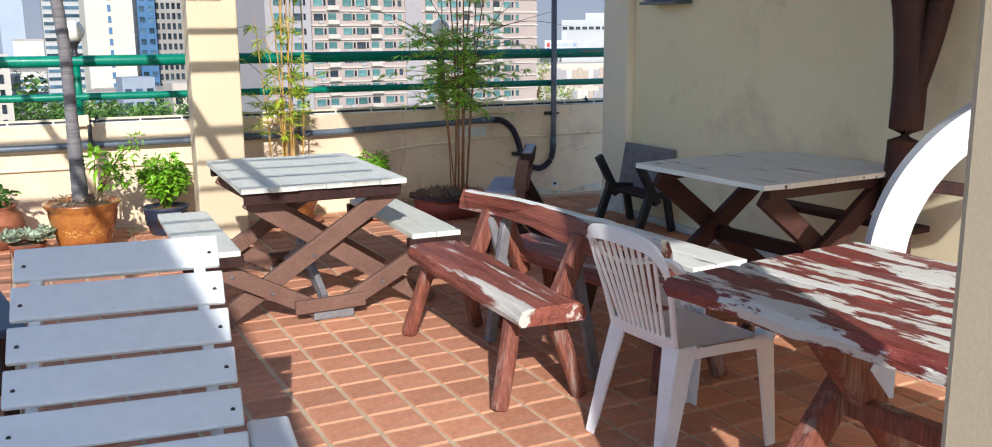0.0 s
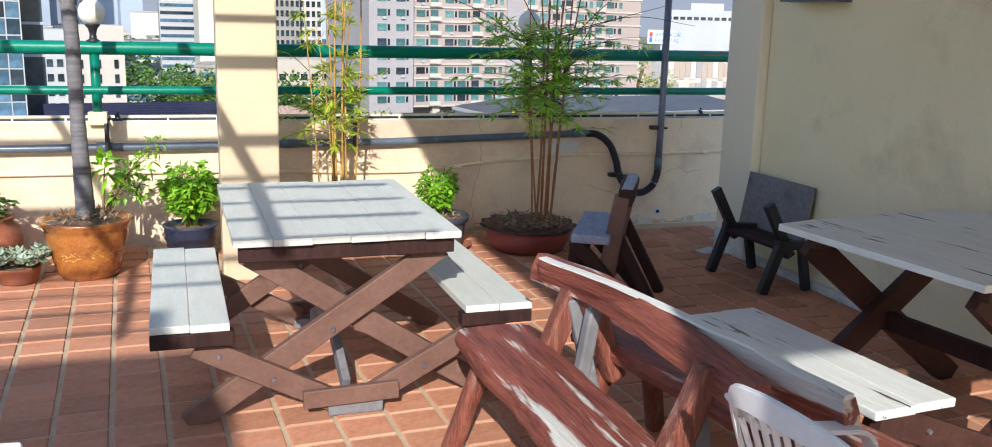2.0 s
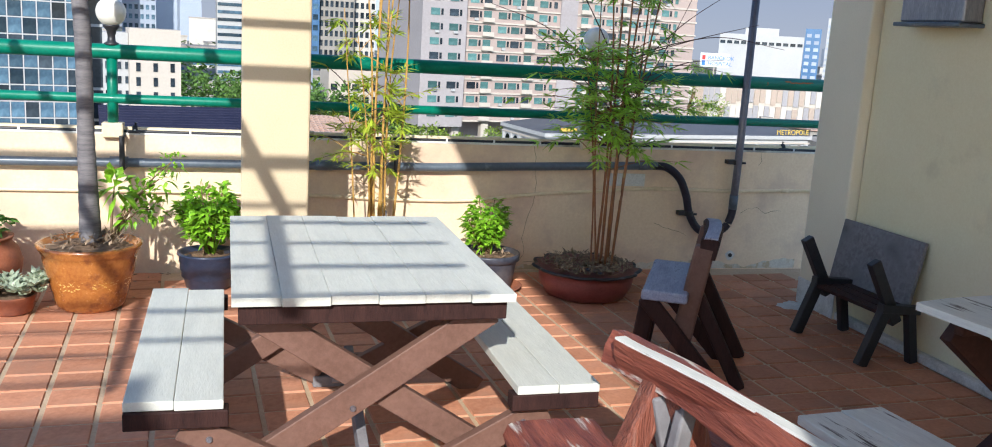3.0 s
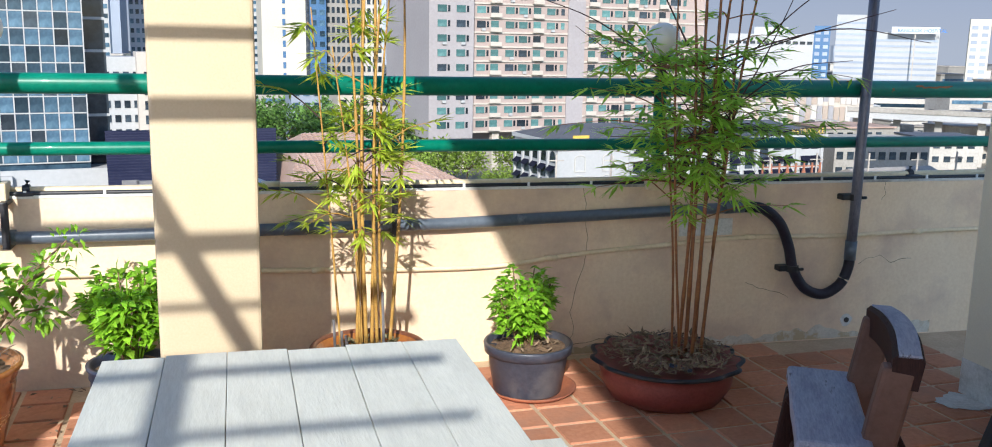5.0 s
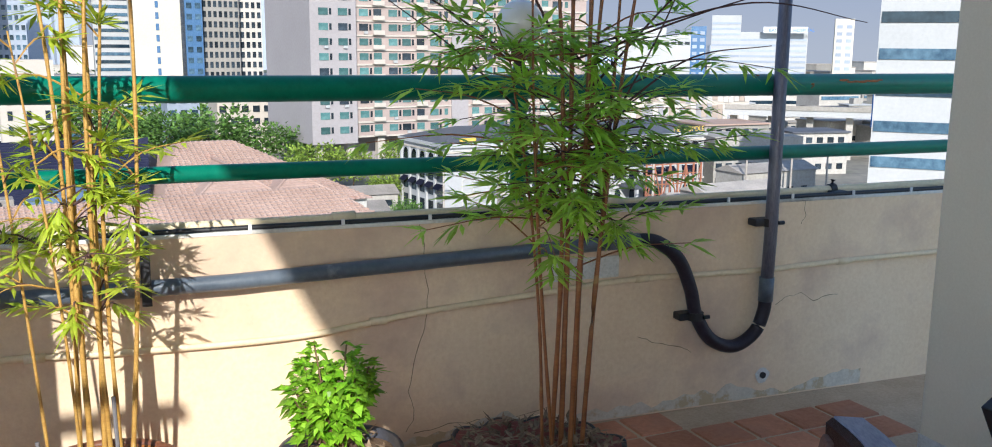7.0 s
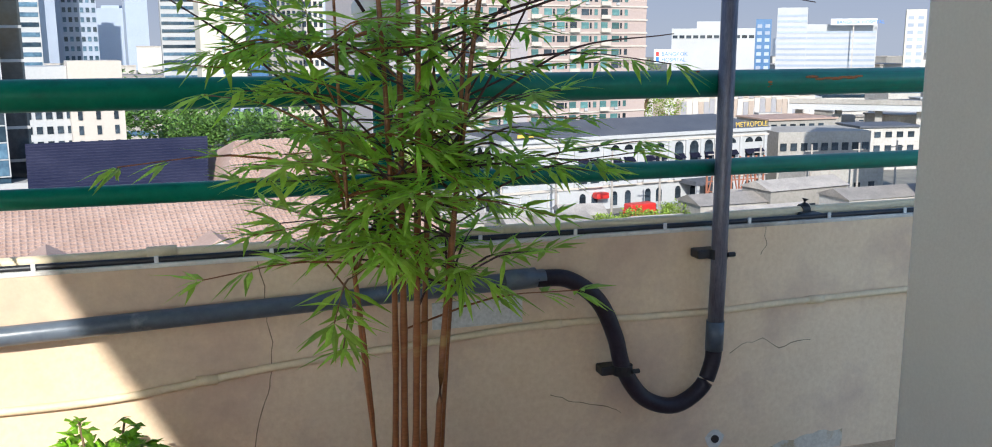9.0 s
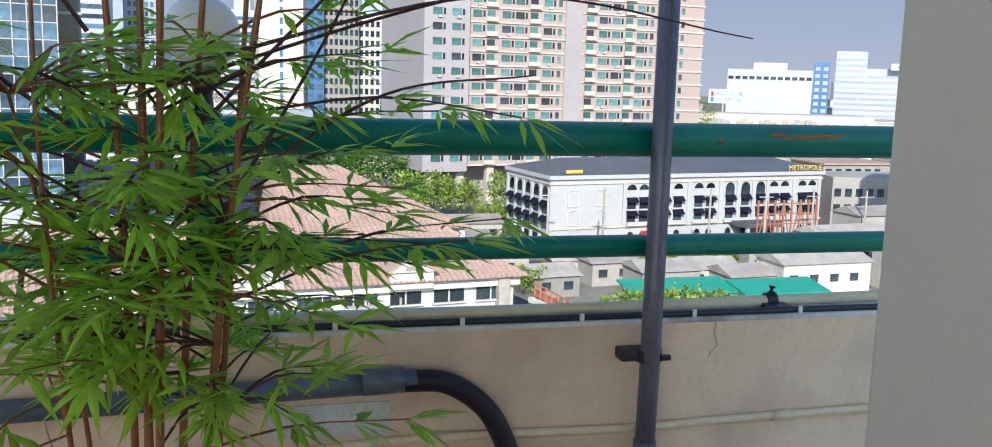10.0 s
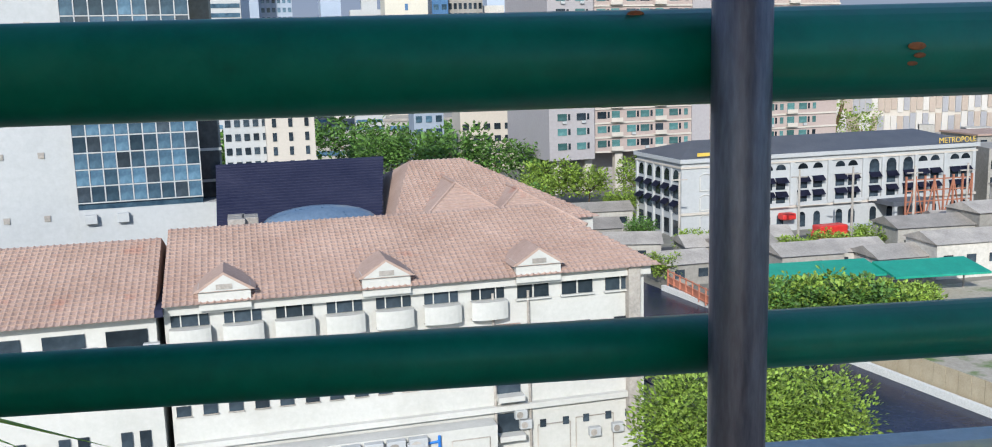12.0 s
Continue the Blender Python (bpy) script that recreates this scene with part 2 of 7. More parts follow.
def beam(p, q, wide, thick, side=(0, 1, 0), bevel=0.004, worn=0.0, bm=None, cuts=0):
    """A board from p to q; thick is measured along side."""
    p, q, side = Vector(p), Vector(q), Vector(side)
    axis = (q - p).normalized()
    across = side.cross(axis).normalized()
    side = axis.cross(across).normalized()
    bm2 = bmesh.new()
    bmesh.ops.create_cube(bm2, size=1.0)
    length = (q - p).length
    bmesh.ops.scale(bm2, vec=(wide, thick, length), verts=bm2.verts)
    if cuts:
        lengthways = [e for e in bm2.edges if abs(e.verts[0].co.z - e.verts[1].co.z) > length * 0.5]
        bmesh.ops.subdivide_edges(bm2, edges=lengthways, cuts=cuts)
    if bevel:
        sharp = [e for e in bm2.edges if e.calc_face_angle(0) > 0.5]
        bmesh.ops.bevel(bm2, geom=sharp, offset=bevel, segments=2, affect="EDGES", profile=0.5)
    if worn:
        for v in bm2.verts:
            v.co += worn * noise.noise_vector(Vector((v.co.x * 9, v.co.y * 9, v.co.z * 4)) + p * 3)
    m = Matrix((( across.x, side.x, axis.x, 0), (across.y, side.y, axis.y, 0), (across.z, side.z, axis.z, 0), (0, 0, 0, 1)))
    bmesh.ops.transform(bm2, matrix=Matrix.Translation((p + q) / 2) @ m, verts=bm2.verts)
    if bm is None:
        return bm2
    me = bpy.data.meshes.new("tmp")
    bm2.to_mesh(me)
    bm2.free()
    bm.from_mesh(me)
    bpy.data.meshes.remove(me)
    return bm


def tube(points, radii, sides=10, bm=None, caps=True):
    """A round pipe through points, with one radius or one for each point."""
    bm = bm or bmesh.new()
    pts = [Vector(p) for p in points]
    if not isinstance(radii, (list, tuple)):
        radii = [radii] * len(pts)
    rings = []
    up = Vector((0.31, 0.17, 0.93))
    for i, p in enumerate(pts):
        d = (pts[min(i + 1, len(pts) - 1)] - pts[max(i - 1, 0)]).normalized()
        a = d.cross(up)
        if a.length < 0.05:
            a = d.cross(Vector((1, 0, 0)))
        a.normalize()
        b = d.cross(a)
        up = b if abs(d.dot(up)) > 0.95 else up
        rings.append([bm.verts.new(p + radii[i] * (math.cos(t) * a + math.sin(t) * b)) for t in [2 * math.pi * k / sides for k in range(sides)]])
    for r, s in zip(rings, rings[1:]):
        for k in range(sides):
            bm.faces.new((r[k], r[(k + 1) % sides], s[(k + 1) % sides], s[k]))
    if caps:
        bm.faces.new(list(reversed(rings[0])))
        bm.faces.new(rings[-1])
    bmesh.ops.recalc_face_normals(bm, faces=bm.faces)
    return bm


def bent(points, steps=8):
    """A smooth line through points (Catmull-Rom)."""
    pts = [Vector(p) for p in points]
    pts = [2 * pts[0] - pts[1]] + pts + [2 * pts[-1] - pts[-2]]
    out = []
    for a, b, c, d in zip(pts, pts[1:], pts[2:], pts[3:]):
        for k in range(steps):
            t = k / steps
            out.append(0.5 * (2 * b + (c - a) * t + (2 * a - 5 * b + 4 * c - d) * t * t + (3 * b - a - 3 * c + d) * t ** 3))
    return out + [pts[-2]]


def lathe(profile, sides=40, wave=None):
    """A turned shape from (radius, height) rows; wave(i, angle) adds to the radius and height of row i."""
    bm = bmesh.new()
    rings = []
    for i, (r, z) in enumerate(profile):
        ring = []
        for k in range(sides):
            t = 2 * math.pi * k / sides
            dr, dz = wave(i, t) if wave else (0, 0)
            ring.append(bm.verts.new(((r + dr) * math.cos(t), (r + dr) * math.sin(t), z + dz)))
        rings.append(ring)
    for a, b in zip(rings, rings[1:]):
        for k in range(sides):
            bm.faces.new((a[k], a[(k + 1) % sides], b[(k + 1) % sides], b[k]))
    bm.faces.new(list(reversed(rings[0])))
    bm.faces.new(rings[-1])
    bmesh.ops.recalc_face_normals(bm, faces=bm.faces)
    return bm


def leaves(name, rows, mat, parent, label="", droop=0.25, kind=""):
    """Leaf blades: rows of (base, way, length, width); each one folded along its rib and drooping at the tip."""
    verts, faces = [], []
    for base, way, length, width in rows:
        base, way = Vector(base), Vector(way).normalized()
        side = way.cross(Vector((0, 0, 1)))
        if side.length < 0.1:
            side = Vector((1, 0, 0))
        side = (side.normalized() + 0.5 * Vector((random.uniform(-1, 1), random.uniform(-1, 1), random.uniform(-1, 1)))).normalized()
        up = side.cross(way).normalized()
        mid = base + way * length * 0.45 + up * width * 0.12
        tip = base + way * length - Vector((0, 0, droop * length))
        n = len(verts)
        verts += [base, mid + side * width * 0.5 - up * width * 0.1, mid, mid - side * width * 0.5 - up * width * 0.1, tip]
        faces += [(n, n + 1, n + 2), (n, n + 2, n + 3), (n + 1, n + 4, n + 2), (n + 2, n + 4, n + 3)]
    me = bpy.data.meshes.new(name)
    me.from_pydata([tuple(v) for v in verts], [], faces)
    me.materials.append(mat)
    ob = new(name, me)
    ob.parent = parent
    if label:
        ob["label"] = label
    return ob


def rnd(a, b):
    return random.uniform(a, b)


# ---- the terrace: floor, walls, rails ----
PARAPET, TOP = 9.42, 0.84

floor = tagged(finish("floor", box((14, 13.2, 0.3), (1.5, 3.2, -0.158)), M_GROUT), "sandy grout bed of the terracotta terrace floor", "floor", kind="structure")

parapet = thing("wall_parapet", "cream painted low parapet wall with cracks and damp patches", "wall", kind="structure")
bm = box((14, 0.2, TOP + 0.3), (1.5, PARAPET + 0.1, (TOP - 0.3) / 2), bevel=0.008)
part("wall_body", bm, M_WALL_OLD, parapet)
M_COPING = material("worn_cement_coping", (0.58, 0.56, 0.52), (0.76, 0.74, 0.70), 0.85, 5, 60, 0.25, wear=(0.30, 0.27, 0.24), wear_at=0.62, wear_scale=3, wear_soft=0.08)
part("coping", box((14, 0.206, 0.013), (1.5, PARAPET + 0.1, TOP - 0.0035), bevel=0.003), M_COPING, parapet, "worn pale cement top of the parapet")
# bare plaster band along the foot of the wall, with a ragged upper edge
bm = bmesh.new()
row = []
for i in range(90):
    x = 3.35 + i * 0.025
    h = 0.035 + 0.07 * noise.noise(Vector((x * 3, 0, 0))) + 0.04 * noise.noise(Vector((x * 14, 3, 0)))
    row.append((bm.verts.new((x, PARAPET - 0.004, 0.0)), bm.verts.new((x, PARAPET - 0.004, max(0.004, h + 0.01)))))
for a, b in zip(row, row[1:]):
    bm.faces.new((a[0], b[0], b[1], a[1]))
part("plaster_patch", bm, M_FLAKED, parapet, "bare grey plaster where the paint has flaked")
part("plaster_patch", box((0.29, 0.006, 0.085), (4.21, PARAPET - 0.002, 0.62), bevel=0.002), M_PLASTER, parapet, "pale repair patch under the pipe")
bm = bmesh.new()
bmesh.ops.create_circle(bm, cap_ends=True, segments=14, radius=0.035)
for v in bm.verts:
    v.co *= 1 + 0.35 * noise.noise(v.co * 60)
bmesh.ops.transform(bm, matrix=pose(5.055, PARAPET - 0.003, 0.095, 90), verts=bm.verts)
part("plaster_patch", bm, M_PLASTER, parapet, "white filler round a drilled hole")
part("drill_hole", tube([(5.055, PARAPET - 0.01, 0.095), (5.055, PARAPET + 0.02, 0.095)], 0.014, 10), M_BLACK, parapet)


def crack(points):
    b = bmesh.new()
    line = bent(points, 5)
    pairs = []
    for i, p in enumerate(line):
        w = 0.0013 + 0.001 * noise.noise(p * 25)
        j = 0.014 * noise.noise(p * 30 + Vector((7, 0, 0)))
        upright = abs(points[0][2] - points[-1][2]) > abs(points[0][0] - points[-1][0])
        off = Vector((w, 0, 0)) if upright else Vector((0, 0, w))
        q = p + (Vector((j, 0, 0)) if upright else Vector((0, 0, j)))
        pairs.append((b.verts.new(q - off), b.verts.new(q + off)))
    for a, c in zip(pairs, pairs[1:]):
        b.faces.new((a[0], a[1], c[1], c[0]))
    return part("crack", b, M_CRACK, parapet, "dark hairline crack in the plaster")


Y = PARAPET - 0.0025
crack([(3.56, Y, 0.83), (3.58, Y, 0.65), (3.578, Y, 0.50), (3.55, Y, 0.38), (3.514, Y, 0.216), (3.53, Y, 0.13), (3.50, Y, 0.06)])
crack([(5.10, Y, 0.40), (5.208, Y, 0.437), (5.293, Y, 0.404), (5.419, Y, 0.415)])
crack([(5.213, Y, 0.83), (5.218, Y, 0.78), (5.21, Y, 0.735)])
crack([(4.45, Y, 0.33), (4.55, Y, 0.28), (4.62, Y, 0.27), (4.70, Y, 0.24)])
crack([(3.53, Y, 0.05), (3.7, Y, 0.07), (3.9, Y, 0.06), (4.1, Y, 0.08)])

side_wall = tagged(finish("wall_side", box((0.25, 11.2, 3.9), (5.275, 2.59, 1.65), bevel=0.004), M_WALL), "plain cream painted wall in the shade of the roof", "wall", kind="structure")
pier = tagged(finish("wall_pier", box((0.42, 0.39, 3.9), (5.295, 8.395, 1.65), bevel=0.012), M_PIER_PALE), "pale cream pier at the end of the side wall", "pier", kind="structure")
kerb = tagged(finish("baseboard", box((0.06, 12.0, 0.05), (5.122, 2.2, 0.024), bevel=0.012), M_PLASTER), "low worn cement kerb at the foot of the side wall", "kerb", kind="structure")
bm = bmesh.new()
ring = [bm.verts.new((5.02 + 0.13 * math.cos(a) * (1 + 0.3 * noise.noise(Vector((math.cos(a) * 2, math.sin(a) * 2, 0)))), 8.47 + 0.10 * math.sin(a) * (1 + 0.4 * noise.noise(Vector((math.cos(a) * 3, math.sin(a) * 3, 5)))), 0.0035)) for a in [2 * math.pi * k / 30 for k in range(30)]]
bm.faces.new(ring)
part("plaster_patch", bm, M_PLASTER, pier, "pale cement smeared on the floor at the foot of the pier")
part("foot_band", box((0.006, 0.384, 0.16), (5.084, 8.395, 0.081), bevel=0.002), M_PLASTER, pier, "bare pale foot of the pier")
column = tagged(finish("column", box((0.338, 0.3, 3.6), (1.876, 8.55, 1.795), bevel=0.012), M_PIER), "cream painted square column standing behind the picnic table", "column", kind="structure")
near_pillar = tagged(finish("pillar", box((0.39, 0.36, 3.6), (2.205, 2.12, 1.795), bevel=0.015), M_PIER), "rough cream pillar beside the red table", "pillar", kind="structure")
back_wall = tagged(finish("wall_back", box((14, 0.2, 1.1), (1.5, -3.2, 0.4)), M_WALL), "plain cream wall behind the terrace", "wall", kind="structure")

# roof and pergola overhead, which throw the shade


def slab(name, corners, z, thick, mat):
    b = bmesh.new()
    lo = [b.verts.new((x, y, z)) for x, y in corners]
    hi = [b.verts.new((x, y, z + thick)) for x, y in corners]
    b.faces.new(list(reversed(lo)))
    b.faces.new(hi)
    n = len(corners)
    for i in range(n):
        b.faces.new((lo[i], lo[(i + 1) % n], hi[(i + 1) % n], hi[i]))
    bmesh.ops.recalc_face_normals(b, faces=b.faces)
    return finish(name, b, mat)


M_ROOF_UNDER = material("roof_underside", (0.30, 0.27, 0.22), (0.38, 0.34, 0.28), 0.8, 2, 40, 0.1)
roof_a = tagged(slab("ceiling", [(1.53, -0.05), (5.6, -0.05), (5.6, 8.75), (1.53, 8.75)], 3.6, 0.12, M_ROOF_UNDER), "flat roof over the shaded dining corner", "roof", kind="structure")
roof_b = tagged(slab("ceiling", [(-8.0, -6.0), (-0.31, -6.0), (-0.31, 0.80), (-8.0, 0.80)], 3.6, 0.12, M_ROOF_UNDER), "flat roof behind the terrace", "roof", kind="structure")
pergola = thing("pergola", "dark steel pergola of thin bars above the terrace", "pergola", kind="structure")
for x0, w in ((0.845, 0.055), (-0.2, 0.04), (-1.25, 0.04), (-2.3, 0.04), (-3.4, 0.04)):
    part("beam", beam((x0, 3.0, 2.6), (x0, 7.2, 2.6), 0.06, w, (1, 0, 0)), M_DARK_WOOD, pergola)
for y0, w in ((3.15, 0.03), (3.5, 0.035), (3.85, 0.03), (4.22, 0.04), (4.71, 0.035), (5.04, 0.03), (5.42, 0.07), (6.19, 0.075), (6.61, 0.045), (7.0, 0.04)):
    part("bar", beam((-4.2, y0, 2.56), (1.5, y0, 2.56), w * 0.55, w, (0, 1, 0)), M_DARK_WOOD, pergola)
for x, y in ((-4.0, 3.4), (-4.0, 7.2)):
    part("post", box((0.08, 0.08, 2.6), (x, y, 1.3), bevel=0.005), M_DARK_WOOD, pergola)

# ---- green pipe railing on the parapet ----
RAIL_Y = 9.41
railing = thing("railing", "glossy green painted steel pipe railing on the parapet", "railing", kind="structure")
part("top_rail", tube([(-5.5, RAIL_Y, 1.309), (8.5, RAIL_Y, 1.309)], 0.043, 28), M_GREEN, railing, smooth=True)
part("lower_rail", tube([(-5.5, RAIL_Y, 1.04), (8.5, RAIL_Y, 1.04)], 0.028, 24), M_GREEN, railing, smooth=True)
for x in (-1.99, 0.985, 3.93, 6.88):
    part("post", tube([(x, RAIL_Y + 0.01, TOP - 0.01), (x, RAIL_Y + 0.01, 1.31)], 0.03, 20), M_GREEN, railing, smooth=True)
    part("foot_block", box((0.115, 0.1, 0.085), (x, RAIL_Y + 0.01, TOP + 0.02), bevel=0.006), M_BEIGE_PIPE, railing, "yellow painted foot block")
for x, z, s in ((4.925, 1.347, 0.0055), (5.173, 1.313, 0.006), (5.176, 1.305, 0.004), (5.17, 1.298, 0.0035)):
    b = bmesh.new()
    bmesh.ops.create_uvsphere(b, u_segments=10, v_segments=6, radius=s)
    bmesh.ops.scale(b, vec=(1.5, 0.3, 0.6), verts=b.verts)
    bmesh.ops.translate(b, vec=(x, RAIL_Y - math.sqrt(max(0, 0.043 ** 2 - (z - 1.309) ** 2)), z), verts=b.verts)
    part("rust_spot", b, M_RUST, railing)
for k in range(7):
    b = bmesh.new()
    bmesh.ops.create_uvsphere(b, u_segments=10, v_segments=6, radius=rnd(0.006, 0.012))
    bmesh.ops.scale(b, vec=(2.4, 0.25, 0.5), verts=b.verts)
    z = 1.322 + rnd(-0.006, 0.008)
    bmesh.ops.translate(b, vec=(5.33 + 0.03 * k, RAIL_Y - math.sqrt(0.043 ** 2 - (z - 1.309) ** 2), z), verts=b.verts)
    part("rust_spot", b, M_RUST, railing)


def globe_lamp(x):
    lamp = thing("lamp", "milky glass globe lamp with a black neck on a railing post", "lamp", Matrix.Translation((x, RAIL_Y + 0.01, 1.345)) @ Matrix.Scale(0.84, 4), group="railing lamps")
    part("base", lathe([(0.05, 0.0), (0.05, 0.012), (0.028, 0.025), (0.024, 0.06), (0.034, 0.10), (0.055, 0.125), (0.055, 0.135)], 28), M_BLACK, lamp, "black metal neck", True)
    b = bmesh.new()
    bmesh.ops.create_uvsphere(b, u_segments=36, v_segments=20, radius=0.098)
    bmesh.ops.translate(b, vec=(0, 0, 0.222), verts=b.verts)
    part("globe", b, M_GLOBE, lamp, "milky white glass globe", True)
    return lamp


globe_lamp(0.985)
globe_lamp(3.93)

# ---- pipes and cables of the parapet ----
PIPE_Y = 9.37
drain = thing("drain_pipe", "blue-grey drain pipe along the wall ending in a dark flexible trap", "pipe")
part("pipe_run", tube([(-5.4, PIPE_Y, 0.665), (0.7, PIPE_Y, 0.672), (2.9, PIPE_Y, 0.685), (4.41, PIPE_Y, 0.728)], 0.027, 20), M_PVC, drain, smooth=True)
for x in (1.02, 2.2, 4.33):
    part("coupling", tube([(x - 0.05, PIPE_Y, 0.674 + 0.004 * x + max(0, x - 2.9) * 0.0253), (x + 0.05, PIPE_Y, 0.674 + 0.004 * x + max(0, x - 2.8) * 0.0253)], 0.032, 20), M_PVC, drain, smooth=True)
TRAP = bent([(4.38, PIPE_Y, 0.727), (4.49, PIPE_Y, 0.715), (4.59, PIPE_Y, 0.64), (4.65, PIPE_Y, 0.52), (4.685, PIPE_Y, 0.40), (4.76, PIPE_Y, 0.295), (4.87, PIPE_Y, 0.257), (4.965, PIPE_Y, 0.305), (5.005, PIPE_Y, 0.39), (5.011, PIPE_Y, 0.47)], 10)
part("trap", tube(TRAP, 0.027, 20), M_PVC_DARK, drain, "dark flexible pipe bend", True)
part("downpipe", tube([(5.011, PIPE_Y, 0.46), (5.010, PIPE_Y - 0.01, 0.7), (5.008, PIPE_Y - 0.02, 3.0)], 0.026, 24), M_STEEL_PIPE, drain, "dull galvanised vertical pipe", True)
part("coupling", tube([(5.011, PIPE_Y, 0.435), (5.011, PIPE_Y - 0.002, 0.535)], 0.03, 20), M_PVC, drain, smooth=True)
for (x, z) in ((5.010, 0.763), (4.68, 0.402)):
    b = box((0.09, 0.055, 0.03), (x - 0.03, PARAPET - 0.03, z), bevel=0.006)
    tube([(x, PIPE_Y, z - 0.016), (x, PIPE_Y, z + 0.016)], 0.033, 18, b)
    tube([(x + 0.02, PIPE_Y - 0.03, z), (x + 0.045, PIPE_Y - 0.03, z)], 0.008, 8, b)
    part("clamp", b, M_BLACK, drain, "black pipe clamp")
for x in (1.04, 2.64):
    b = box((0.03, 0.016, 0.19), (x, PARAPET - 0.088, 0.735), bevel=0.003)
    box((0.03, 0.095, 0.014), (x, PARAPET - 0.046, 0.825), bm=b)
    box((0.03, 0.095, 0.014), (x, PARAPET - 0.046, 0.643), bm=b)
    part("strap", b, M_BLACK, drain, "dark strap holding the pipe")

conduit = thing("conduit", "thin beige conduit sagging along the parapet wall", "pipe")
part("conduit_pipe", tube(bent([(-5.4, 9.405, 0.5), (0.7, 9.405, 0.5), (2.05, 9.405, 0.487), (2.65, 9.405, 0.468), (3.14, 9.405, 0.468), (3.57, 9.405, 0.513), (4.0, 9.405, 0.54), (4.42, 9.405, 0.564), (5.0, 9.405, 0.556), (5.6, 9.405, 0.567), (8.4, 9.405, 0.59)], 8), 0.0115, 12), M_BEIGE_PIPE, conduit, smooth=True)
for x, z in ((2.3, 0.479), (3.4, 0.495), (4.45, 0.564), (5.42, 0.564)):
    part("coupling", tube([(x - 0.03, 9.405, z), (x + 0.03, 9.405, z)], 0.0145, 12), M_BEIGE_PIPE, conduit, smooth=True)

top_pipe = thing("coping_pipe", "beige painted pipe lying along the top of the parapet", "pipe")
def lie(x):
    """The pipe strays from the edge towards the corner."""
    return 9.478 + 0.05 * min(1.0, max(0.0, (x - 4.3) / 1.5))


PIPE_Z = TOP + 0.017
part("long_pipe", tube([(x, lie(x), PIPE_Z) for x in (-5.4, 0.0, 3.0, 4.3, 5.8, 8.4)], 0.0165, 18), M_BEIGE_PIPE, top_pipe, smooth=True)
for x in (2.1, 3.3, 4.35):
    part("coupling", tube([(x - 0.04, lie(x - 0.04), PIPE_Z + 0.002), (x + 0.04, lie(x + 0.04), PIPE_Z + 0.003)], 0.0205, 16), M_BEIGE_PIPE, top_pipe, smooth=True)
for x in (1.1, 5.43):
    b = box((0.07, 0.085, 0.016), (x, lie(x) - 0.02, TOP + 0.008), bevel=0.003)
    tube([(x - 0.014, lie(x), PIPE_Z), (x + 0.014, lie(x), PIPE_Z + 0.004)], 0.023, 16, b)
    tube([(x, lie(x), PIPE_Z + 0.02), (x + 0.004, lie(x), PIPE_Z + 0.042)], 0.012, 10, b)
    part("clamp", b, M_BLACK, top_pipe, "black saddle clamp")

cable = thing("cable", "black cable clipped along the inner edge of the parapet", "cable")
part("wire", tube([(-5.4 + 0.35 * i, 9.438 + 0.004 * noise.noise(Vector((i * 1.7, 0, 0))), TOP + 0.009 + 0.004 * abs(noise.noise(Vector((i * 0.9, 4, 0))))) for i in range(40)], 0.0095, 10), M_BLACK, cable, smooth=True)
part("wire", tube([(-5.4 + 0.35 * i, 9.452 + 0.004 * noise.noise(Vector((i * 1.3, 9, 0))), TOP + 0.008) for i in range(40)], 0.007, 8), M_BLACK, cable, smooth=True)
for i in range(34):
    x = -3.9 + 0.312 * i + 0.01
    part("clip", box((0.012, 0.007, 0.034), (x, 9.4255, TOP + 0.006), bevel=0.002), M_WHITE_CLIP, cable, "small white cable clip")

wall_lamp = thing("wall_box", "grey metal fixture on the side wall", "fixture", pose(5.15, 7.65, 1.705))
part("housing", box((0.12, 0.46, 0.14), (-0.065, 0, 0.085), bevel=0.012), M_GALV, wall_lamp)
part("lip", box((0.15, 0.49, 0.02), (-0.078, 0, 0.005), bevel=0.005), M_PVC, wall_lamp)


# ---- furniture ----
def bolt(at, parent, way=(0, -1, 0)):
    w = Vector(way)
    part("bolt", tube([Vector(at), Vector(at) + w * 0.008], [0.011, 0.008], 10), M_GALV, parent)


